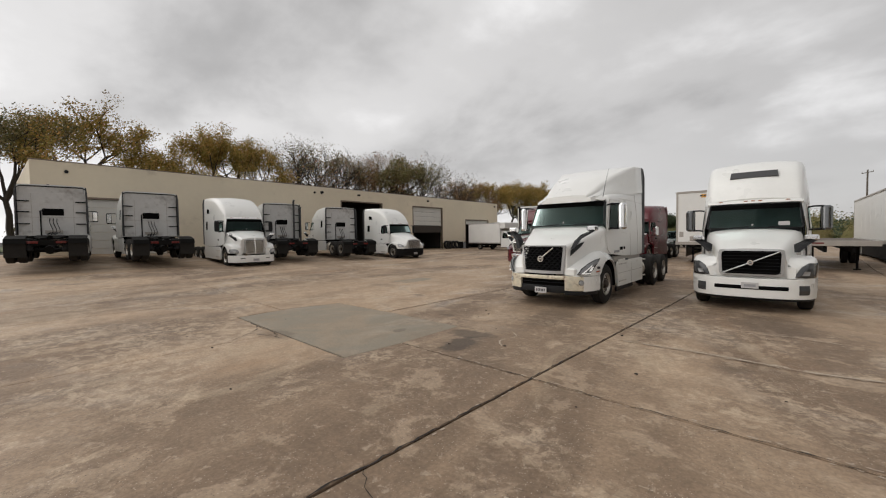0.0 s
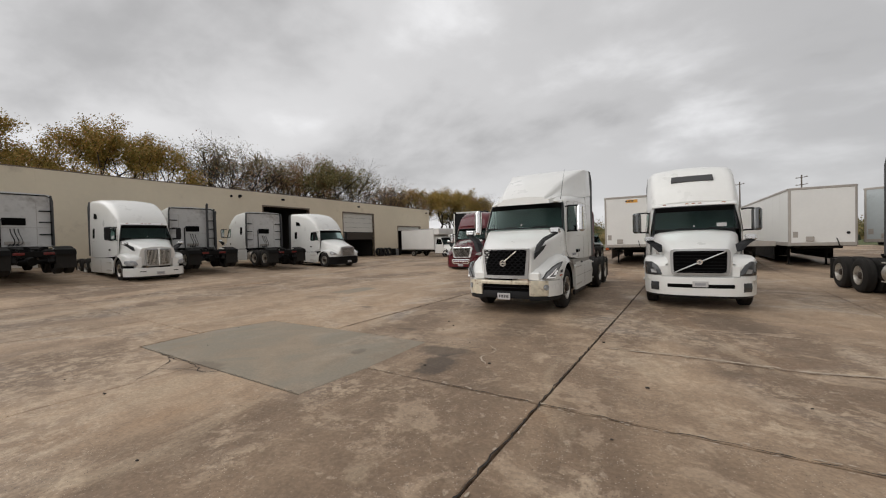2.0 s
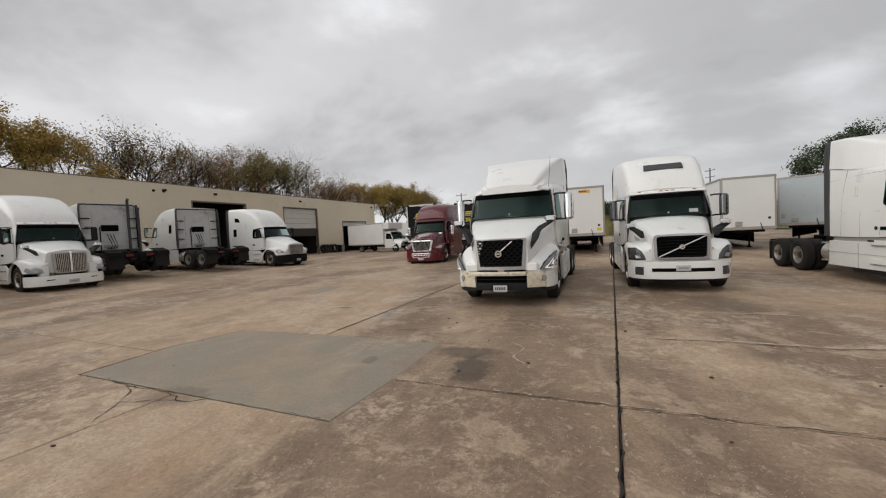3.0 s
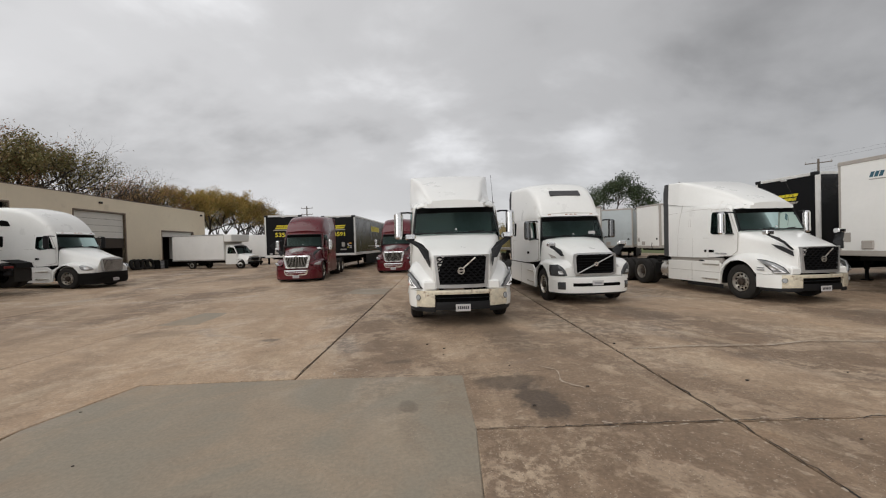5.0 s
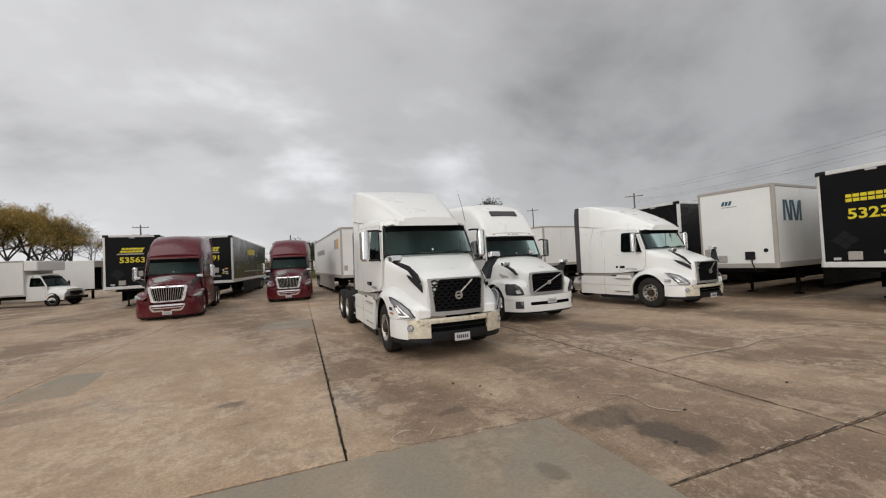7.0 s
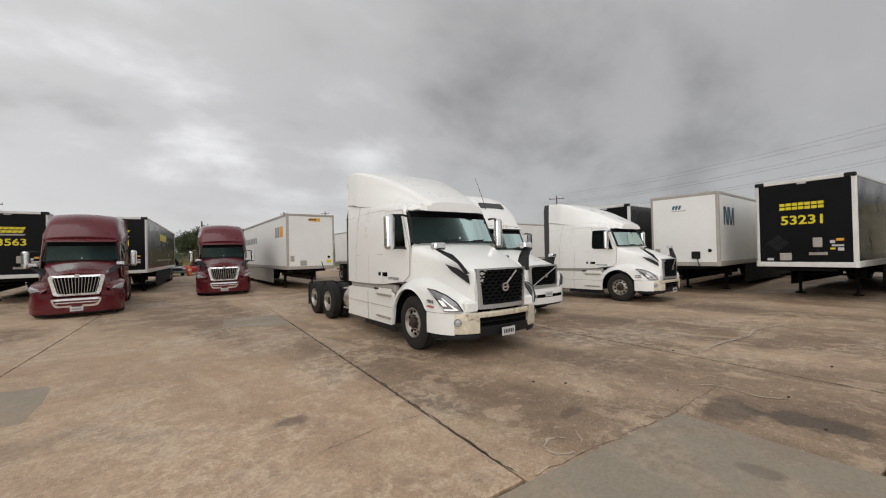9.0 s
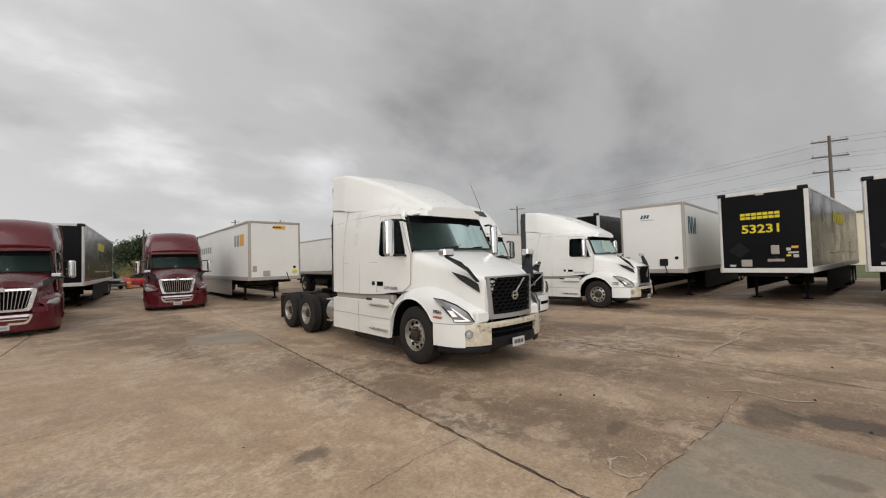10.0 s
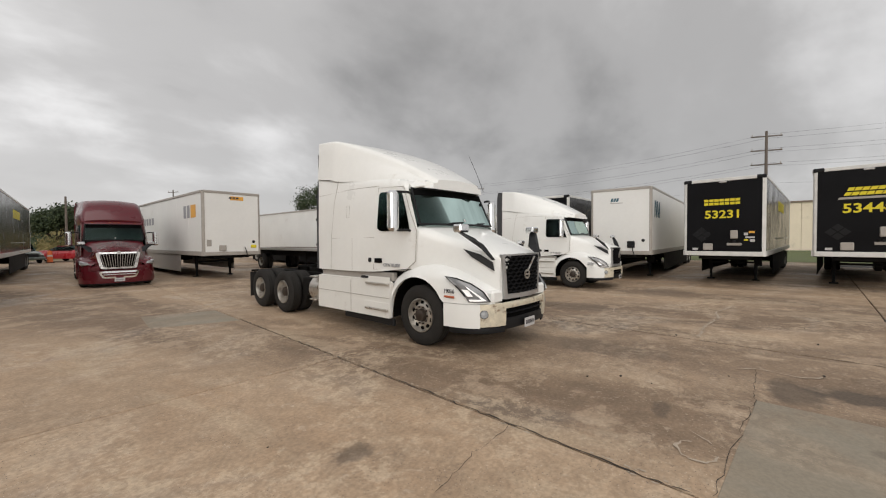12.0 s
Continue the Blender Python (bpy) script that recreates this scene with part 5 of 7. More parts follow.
def box_trailer(m, label, group, paint, rail, post, length=16.1, top=4.11, side_paint=None, skirt=None, ribs=True, face_marks=None, side_marks=None, corner=None):
    """A dry-van trailer standing on its legs: nose at y = 0, facing -y."""
    t = thing("box_trailer", m, label, "trailer", group)
    w, zb = 1.295, 1.12
    part("front_panel", Geo().box(-w + .07, w - .07, 0, .04, zb + .16, top - .09, .008), paint, t)
    for s in (-1, 1):
        part("corner_post", Geo().prism([(s * w, .10, zb), (s * w, .05, zb), (s * (w - .04), .0, zb), (s * (w - .11), -.012, zb), (s * (w - .11), .10, zb)], (0, 0, top - zb - .06)), post, t)
        n = 9
        seg = (length - .2) / n
        for i in range(n):
            part("side_panel", Geo().box(s * (w - .02) - .014, s * (w - .02) + .014, .1 + i * seg + .004, .1 + (i + 1) * seg - .004, zb + .2, top - .11, .004), side_paint or paint, t)
        part("top_rail", Geo().box(s * w - .03, s * w + .012, .05, length, top - .12, top - .01), rail, t)
        part("bottom_rail", Geo().box(s * w - .03, s * w + .014, .05, length, zb, zb + .2), rail, t)
        landing_leg(t, s, 2.55)
        for y in (length - 3.2, length - 1.95):
            wheel(t, s * .93, y, .512, s, "dual", STEEL_RIM)
        # skirts, on most trailers added unseen to keep light off the ground below
        if skirt:
            part("shading_side_skirt", Geo().box(s * (w - .03) - .012, s * (w - .03) + .012, 3.3, length - 4.0, .27, zb, .006), skirt, t, "side skirt panel, also added to shade the ground under the trailer")
        part("mud_flap", Geo().box(s * .95 - .3, s * .95 + .3, length - 1.2, length - 1.17, .2, 1.0, .005), RUBBER, t)
        part("side_marker_light", Geo().box(s * w - .01, s * w + .02, length * .5, length * .5 + .1, zb + .07, zb + .13), AMBER, t)
    part("front_top_rail", Geo().box(-w + .05, w - .05, -.02, .08, top - .12, top), rail, t)
    part("front_bottom_rail", Geo().box(-w + .05, w - .05, -.025, .08, zb, zb + .17), rail, t)
    part("roof", Geo().box(-w + .02, w - .02, .06, length, top - .03, top - .008), paint, t)
    part("floor", Geo().box(-w + .02, w - .02, .05, length, zb - .02, zb + .05), FRAME, t)
    part("rear_frame", Geo().box(-w, w, length, length + .06, zb, top - .01), rail, t)
    for s in (-1, 1):
        part("floor_beam", Geo().box(s * .5 - .05, s * .5 + .05, .4, length - .3, zb - .16, zb - .02), FRAME, t)
        part("bogie_rail", Geo().box(s * .5 - .06, s * .5 + .06, length - 4.6, length - .4, .72, zb - .14), FRAME, t)
    for y in (length - 3.2, length - 1.95):
        part("axle", Geo().cyl((-.85, y, .51), (.85, y, .51), .08, n=10), FRAME, t)
    # tank, rack and cross members below: unseen, added to darken the underside
    part("air_tank", Geo().cyl((-.55, length - 5.2, .86), (.55, length - 5.2, .86), .14, n=12), FRAME, t, smooth=True)
    part("shade_rack", Geo().box(-.9, .9, length - 7.2, length - 6.2, .62, .98, .02), FRAME, t)
    part("coupler_plate", Geo().box(-.8, .8, .15, 1.6, zb - .14, zb - .03), FRAME, t)
    part("leg_brace", Geo().box(-.78, .78, 2.5, 2.58, .72, .80), FRAME, t)
    part("leg_gearbox", Geo().box(.84, .98, 2.47, 2.63, .62, .95, .02), FRAME, t)
    for y in np.arange(3.2, length - 4.8, 1.2):
        part("cross_member", Geo().box(-w + .04, w - .04, y, y + .08, zb - .13, zb - .02), FRAME, t)
    part("rear_guard", Geo().box(-1.1, 1.1, length - .1, length + .02, .45, .55).box(-.5, -.42, length - .08, length, .5, zb).box(.42, .5, length - .08, length, .5, zb), FRAME, t)
    # air and electric connectors on the nose
    part("connector_box", Geo().box(-.62 if not face_marks else .42, -.30 if not face_marks else .74, -.06, .0, zb + .22, zb + .48, .02), GREYRAIL, t)
    return t


def bars(parent, name, x0, x1, z0, z1, y, n, material, slant=0.0, gap=.25, stacked=False):
    """A run of plain blocks in the place of a trade mark."""
    w = (x1 - x0) / n
    for i in range(n):
        a, b = x0 + i * w, x0 + (i + 1 - gap) * w
        if stacked:
            h, k = z1 - z0, slant / (z1 - z0)
            g = Geo()
            for v0, v1 in ((z0, z0 + .42 * h), (z0 + .58 * h, z1)):
                g.prism([(a + k * (v0 - z0), y, v0), (b + k * (v0 - z0), y, v0), (b + k * (v1 - z0), y, v1), (a + k * (v1 - z0), y, v1)], (0, -.006, 0))
            part(name, g, material, parent)
            continue
        part(name, Geo().prism([(a, y, z0), (b, y, z0), (b + slant, y, z1), (a + slant, y, z1)], (0, -.006, 0)), material, parent)


def side_bars(parent, name, side, y0, y1, z0, z1, n, material, x=1.295, gap=.25, slant=0.0):
    w = (y1 - y0) / n
    for i in range(n):
        a, b = y0 + i * w, y0 + (i + 1 - gap) * w
        part(name, Geo().prism([(side * x, a, z0), (side * x, b, z0), (side * x, b + slant, z1), (side * x, a + slant, z1)], (side * .006, 0, 0)), material, parent)


def placards(parent, x, z, y):
    for i, (u, w) in enumerate(((0, .15), (-.17, 0), (.17, 0), (0, -.15))):
        part("placard_holder", Geo().prism([(x + u, y, z + w - .13), (x + u + .15, y, z + w), (x + u, y, z + w + .13), (x + u - .15, y, z + w)], (0, -.012, 0)), BLACK, parent)


def black_trailer(x, y, turned, number, brand_on, length=16.1, side_brand=True):
    t = box_trailer(on_yard(x, y, turned, 0, 2.55), "black box trailer with yellow numbers standing on its landing legs", "black trailers", TRAILER_BLACK, RAIL_WHITE, RAIL_WHITE,
                    length, side_paint=TRAILER_GLOSS, skirt=FRAME)
    for s in (-1, 1):
        part("top_cap", Geo().box(s * 1.15 - .15, s * 1.15 + .15, -.03, .1, 3.98, 4.12, .03), BLACK, t)
    part("nose_light", Geo().box(-.12, .12, -.05, 0, 3.93, 3.98, .01), PLATE, t)
    if brand_on == "words":
        bars(t, "brand_block", -.60, .56, 3.08, 3.31, -.002, 7, YELLOW, 0, .16, True)
    else:
        bars(t, "brand_block", -.56, .46, 3.14, 3.40, -.002, 6, YELLOW, .12, .12, True)
        bars(t, "brand_stripe", -.70, .50, 3.02, 3.09, -.002, 1, GREYRAIL, .05, 0)
    if number:
        lettering("fleet_number", number, .42, pose(0, -.002, 2.58, 90, 0, 0), YELLOW, t, "yellow fleet number", 1.12)
    placards(t, -.68, 1.95, -.002)
    part("document_box", Geo().box(.25, .48, -.06, 0, 1.78, 2.10, .02), GREYRAIL, t, "scuffed grey document box")
    part("service_panel", Geo().box(.14, .60, -.03, 0, 1.52, 1.62, .01), GREYRAIL, t)
    part("glad_hand", Geo().box(.20, .28, -.08, 0, 1.62, 1.72, .02), FRAME, t)
    part("glad_hand", Geo().box(.46, .54, -.08, 0, 1.62, 1.72, .02), FRAME, t)
    part("socket", Geo().cyl((.37, -.07, 1.67), (.37, 0, 1.67), .05, n=10), BLACK, t)
    for u0, u1, z0, z1, m_ in ((.80, .98, 1.98, 2.06, ORANGE), (.66, .78, 1.90, 2.0, PLATE), (.70, .98, 1.80, 1.86, PLATE), (.84, .98, 1.66, 1.76, PLATE), (.66, .78, 1.70, 1.76, YELLOW)):
        part("sticker", Geo().box(u0, u1, -.006, 0, z0, z1, .002), m_, t)
    part("reflector", Geo().box(-.98, -.80, -.008, 0, 1.34, 1.42, .002), PLATE, t)
    if side_brand:
        for s in (-1, 1):
            side_bars(t, "brand_block", s, 5.4, 9.0, 3.05, 3.5, 7, YELLOW, gap=.3, slant=.1)
            side_bars(t, "reflective_tape", s, 4.0, 12.5, 1.75, 1.80, 1, ALU, gap=0)
    return t


def white_trailer(x, y, turned, length, label, mark, paint=None, skirt=None):
    t = box_trailer(on_yard(x, y, turned, 0, 2.55), label, "white trailers", paint or TRAILER_WHITE, GREYRAIL, GREYRAIL, length, skirt=skirt)
    part("vent_door", Geo().box(-1.12, -.92, -.008, 0, 1.55, 1.85, .003), GREYRAIL, t)
    part("nose_plug", Geo().cyl((.95, -.02, 1.75), (.95, .02, 1.75), .07, n=12), BLACK, t)
    part("hose_loop", Geo().tube(catmull([(.52, -.05, 1.5), (.56, -.12, 1.3), (.6, -.1, 1.15), (.64, -.05, 1.05)], 3).tolist(), .02, 6), BLACK, t)
    if mark == "teal":
        bars(t, "brand_block", -.42, -.06, 3.50, 3.66, -.002, 3, TEAL, .05)
        bars(t, "brand_line", -.42, .12, 3.42, 3.45, -.002, 1, GREYRAIL, 0, 0)
        for s in (-1, 1):
            for y0, lean in ((.55, .0), (.92, -.24), (1.02, .0), (1.36, -.20), (1.42, .22), (1.72, .0)):
                side_bars(t, "brand_stroke", s, y0, y0 + .14, 2.78, 3.52, 1, TEAL, gap=0, slant=lean, x=1.295 + .002 * (lean != 0))
        part("connector", Geo().box(-.05 + .35, .27 + .35, -.05, 0, 1.42, 1.72, .02), BLACK, t)
    elif mark == "orange":
        bars(t, "brand_block", -.1, .5, 3.72, 3.90, -.002, 1, ORANGE, 0, 0)
        bars(t, "brand_block", -.16, .3, 3.78, 3.86, -.009, 3, DARKDECAL, .03)
        side_bars(t, "brand_block", -1, 1.65, 2.7, 2.9, 3.5, 2, DECAL, gap=.3)
        side_bars(t, "brand_block", -1, .8, 1.5, 2.9, 3.5, 1, ORANGE, gap=0)
        side_bars(t, "side_line", -1, 8.0, 13.5, 2.75, 3.15, 9, DECAL, gap=.3)
        part("connector", Geo().box(.82, 1.08, -.04, 0, 1.45, 1.6, .02), YELLOW, t)
    return t


white_trailer(13.7, 8.77, -94.5, 16.1, "white box trailer with a teal mark and grey corner posts", "teal", skirt=FRAME)
black_trailer(13.05, 5.03, -100.5, "53231", "words", 14.6)
black_trailer(12.6, 1.25, -102.0, "53448", "mark", 14.6)
black_trailer(15.1, 12.7, -96.0, "", "mark")
white_trailer(4.4, 24.2, -7.0, 16.1, "white box trailer with an orange and black mark on its legs", "orange", skirt=GREYRAIL)
white_trailer(13.2, 24.3, -8.0, 16.1, "plain white box trailer with a scuffed nose panel", "", skirt=FRAME)
white_trailer(17.4, 27.0, -40.0, 14.6, "bluish weathered box trailer with stickers on its nose", "", TRAILER_GREY, skirt=FRAME)
white_trailer(17.9, 24.0, -94.0, 14.6, "plain white ribbed box trailer with small marks on its nose", "", skirt=FRAME)
black_trailer(-7.2, 29.2, -4.0, "53563", "mark")
black_trailer(-3.5, 30.1, -12.5, "53591", "mark")
# ---- other makes of tractor ----
def bumper_band(s, pr, i0, i1, z0, z1, out=0.0, inn=.05):
    """Half a bumper: a strip that follows the plan curve pr between two heights, on the side s."""
    rows = []
    for x, y in pr[i0:i1 + 1]:
        nx, ny = x * .35, -1 + x * .6
        ln = math.hypot(nx, ny)
        nx, ny = nx / ln, ny / ln
        rows.append([(s * (x - nx * inn), y - ny * inn, z1), (s * (x + nx * out), y + ny * out, z1 - .006), (s * (x + nx * (out + .014)), y + ny * (out + .014), (z0 + z1) / 2),
                     (s * (x + nx * out), y + ny * out, z0 + .006), (s * (x - nx * inn), y - ny * inn, z0)])
    return Geo().grid(rows, caps=True)


def frame_ring(outer, inner, y, depth):
    """A flat ring between two outlines of the same number of (x, z) corners, facing -y."""
    n = len(outer)
    v = [(x, y(x), z) for x, z in outer] + [(x, y(x), z) for x, z in inner]
    v += [(x, y(x) - depth, z) for x, z in outer] + [(x, y(x) - depth, z) for x, z in inner]
    f = []
    for i in range(n):
        j = (i + 1) % n
        f += [(2 * n + i, 2 * n + j, 3 * n + j, 3 * n + i), (i, j, 2 * n + j, 2 * n + i), (n + i, 3 * n + i, 3 * n + j, n + j)]
    return Geo().add(v, f)


POLISHED = mat("bright_polished_trim", (0.88, 0.88, 0.88), 0.3, metal=0.55, vary=0.04, scale=3)
STYLES = {
    # long-hood highway tractor with a tall sleeper and a dark roof window
    "highway": dict(
        hood=[(.14, .62, 1.45, .10, .66, 1.1, .66, .72, .04, .06), (.5, .70, 1.56, .16, .78, 1.15, .80, .74, .05, .04), (.95, .80, 1.70, .20, .88, 1.2, .9, .76, .06), (1.4, .92, 1.83, .22, .98, 1.3, 1.0, .8, .07), (1.78, 1.0, 1.92, .2, 1.05, 1.35, 1.05, .9, .06)],
        cab=[(1.60, .97, 2.66, .10, 1.06, 1.95, 1.08, 1.2, .02, .13, .36), (2.25, 1.08, 2.80, .14, 1.17, 2.0, 1.19, 1.15, .03), (3.0, 1.15, 2.85, .14, 1.215, 2.0, 1.22, 1.12, .03), (4.85, 1.2, 2.9, .1, 1.23, 2.0, 1.23, 1.12, .03)],
        roof=[(1.86, .97, 2.72, .10, 1.0, 2.66, 1.02, 2.6, .05, .08), (2.06, 1.0, 3.06, .18, 1.05, 2.75, 1.08, 2.6, .08, .06), (2.36, 1.03, 3.42, .24, 1.1, 2.85, 1.12, 2.6, .09, .04), (2.8, 1.06, 3.72, .26, 1.15, 2.9, 1.17, 2.6, .08), (3.4, 1.1, 3.86, .22, 1.18, 2.95, 1.2, 2.6, .05), (4.85, 1.18, 3.9, .12, 1.21, 3.0, 1.22, 2.6, .03)],
        ws=(1.60, .13, 1.97, 2.60, .99, .93, .36), steer=1.22, axles=(5.95, 7.27), tail=7.85,
        top=[(.2, 1.06), (.3, 1.16), (.45, 1.22), (.7, 1.27), (1.05, 1.28), (1.4, 1.22), (1.75, 1.06), (1.9, .95)],
        plan=[(.2, .82), (.28, 1.0), (.42, 1.12), (.62, 1.18), (1.0, 1.21), (1.9, 1.21)], y1=1.9, low=.70,
        lamp=[(.205, .82), (.34, .82), (.52, .83), (.62, .98), (.68, 1.14), (.50, 1.16), (.34, 1.08), (.25, .98)], beam=[(.27, .88), (.38, .88), (.42, 1.0), (.30, .99)],
        grille="diagonal", gx=(.62, .60), gz=(.84, 1.47), bump=(.34, .79), slot=(.53, .63), skirt=(1.95, 4.9)),
    # rounded conventional with a large bright grille and a high bulging roof
    "rounded": dict(
        hood=[(.16, .62, 1.40, .14, .70, 1.05, .74, .62, .06, .10), (.5, .72, 1.50, .2, .84, 1.1, .88, .64, .07, .06), (.95, .82, 1.62, .24, .92, 1.15, .95, .66, .08), (1.35, .92, 1.73, .24, .98, 1.25, 1.0, .7, .08), (1.7, .99, 1.82, .2, 1.03, 1.3, 1.03, .9, .06)],
        cab=[(1.50, .95, 2.58, .10, 1.03, 1.85, 1.06, 1.1, .02, .14, .44), (2.1, 1.05, 2.70, .14, 1.14, 1.95, 1.17, 1.05, .03), (2.9, 1.12, 2.76, .14, 1.19, 2.0, 1.2, 1.05, .03), (4.65, 1.17, 2.82, .1, 1.21, 2.0, 1.21, 1.05, .03)],
        roof=[(1.84, .95, 2.68, .10, .99, 2.62, 1.0, 2.55, .05, .08), (2.0, .98, 2.96, .18, 1.04, 2.7, 1.06, 2.55, .08, .06), (2.26, .99, 3.26, .24, 1.08, 2.8, 1.1, 2.55, .10, .04), (2.7, 1.0, 3.50, .28, 1.12, 2.85, 1.14, 2.55, .08), (3.3, 1.03, 3.60, .25, 1.16, 2.9, 1.18, 2.55, .05), (4.65, 1.12, 3.62, .15, 1.19, 2.95, 1.2, 2.55, .03)],
        ws=(1.50, .14, 1.86, 2.50, .97, .91, .44), steer=1.25, axles=(5.75, 7.07), tail=7.65,
        top=[(.2, .92), (.4, 1.02), (.7, 1.13), (1.05, 1.18), (1.4, 1.15), (1.75, 1.02), (1.95, .92)],
        plan=[(.2, .84), (.28, .98), (.42, 1.08), (.62, 1.14), (1.0, 1.18), (1.95, 1.2)], y1=1.95, low=.62,
        lamp=[(.22, .90), (.36, .86), (.52, .88), (.62, .95), (.66, 1.04), (.52, 1.06), (.36, 1.03), (.25, .99)], beam=[(.30, .90), (.48, .91), (.50, 1.0), (.34, 1.0)],
        grille="bars", gx=(.70, .56), gz=(.72, 1.38), bump=(.17, .66), slot=(.36, .62), skirt=(1.98, 4.7)),
    # aerodynamic conventional with a tall split grille
    "aero": dict(
        hood=[(.16, .66, 1.50, .12, .72, 1.1, .74, .72, .06, .10), (.5, .74, 1.60, .2, .84, 1.15, .88, .74, .08, .06), (.95, .84, 1.73, .24, .92, 1.2, .95, .76, .09), (1.35, .94, 1.85, .24, 1.0, 1.3, 1.02, .8, .08), (1.62, 1.0, 1.94, .2, 1.04, 1.35, 1.05, .9, .06)],
        cab=[(1.42, .93, 2.62, .12, 1.05, 1.95, 1.07, 1.2, .02, .12, .38), (1.95, 1.0, 2.98, .2, 1.13, 2.0, 1.15, 1.15, .06), (2.55, 1.06, 3.45, .26, 1.18, 2.0, 1.2, 1.12, .07), (3.3, 1.1, 3.80, .28, 1.2, 2.0, 1.22, 1.1, .07), (4.3, 1.14, 3.95, .22, 1.22, 2.0, 1.23, 1.1, .05), (5.3, 1.18, 3.97, .15, 1.23, 2.0, 1.23, 1.1, .03)],
        roof=None, ws=(1.42, .12, 1.97, 2.58, .99, .90, .38), steer=1.30, axles=(6.4, 7.72), tail=8.3,
        top=[(.2, 1.01), (.3, 1.10), (.5, 1.18), (.7, 1.23), (1.05, 1.27), (1.4, 1.25), (1.75, 1.10), (2.0, .98)],
        plan=[(.2, .84), (.28, 1.0), (.42, 1.10), (.62, 1.16), (1.0, 1.20), (2.0, 1.2)], y1=2.0, low=.74,
        lamp=[(.22, .86), (.36, .82), (.56, .83), (.70, .90), (.74, .98), (.56, 1.0), (.36, 1.0), (.25, .95)], beam=[(.30, .86), (.46, .86), (.48, .94), (.34, .95)],
        grille="split", gx=(.52, .48), gz=(.68, 1.47), front_lamp=[(.76, .74), (.95, .72), (1.12, .74), (1.16, .84), (1.14, .95), (1.0, .97), (.86, .93), (.79, .84)], bump=(.24, .62), slot=None, skirt=(2.0, 5.3)),
    # lower-nosed conventional with a dark bumper
    "plain": dict(
        hood=[(.10, .60, 1.40, .12, .68, 1.05, .72, .74, .06, .10), (.5, .70, 1.52, .2, .82, 1.1, .86, .76, .08, .06), (.95, .82, 1.66, .24, .92, 1.2, .95, .78, .09), (1.4, .94, 1.82, .24, 1.0, 1.3, 1.02, .8, .08), (1.75, 1.0, 1.92, .2, 1.04, 1.35, 1.05, .9, .06)],
        cab=[(1.62, .93, 2.60, .12, 1.05, 1.95, 1.07, 1.15, .02, .12, .38), (2.15, 1.02, 2.98, .2, 1.14, 2.0, 1.16, 1.12, .06), (2.6, 1.06, 3.42, .26, 1.18, 2.0, 1.2, 1.1, .07), (3.2, 1.1, 3.74, .28, 1.2, 2.0, 1.22, 1.1, .07), (4.0, 1.14, 3.88, .22, 1.22, 2.0, 1.23, 1.1, .05), (4.95, 1.18, 3.9, .15, 1.23, 2.0, 1.23, 1.1, .03)],
        roof=None, ws=(1.62, .12, 1.97, 2.56, .99, .90, .38), steer=1.25, axles=(6.0, 7.32), tail=7.9,
        top=[(.2, .98), (.4, 1.08), (.7, 1.20), (1.05, 1.25), (1.4, 1.2), (1.75, 1.05), (1.95, .95)],
        plan=[(.2, .84), (.28, 1.0), (.42, 1.10), (.62, 1.16), (1.0, 1.20), (1.95, 1.2)], y1=1.95, low=.74,
        lamp=[(.22, .90), (.36, .86), (.52, .88), (.62, .95), (.64, 1.08), (.52, 1.12), (.36, 1.08), (.25, 1.0)], beam=[(.30, .92), (.46, .92), (.48, 1.04), (.34, 1.04)],
        grille="plain", gx=(.60, .52), gz=(.76, 1.38), bump=(.26, .74), slot=None, skirt=(2.0, 4.9)),
}


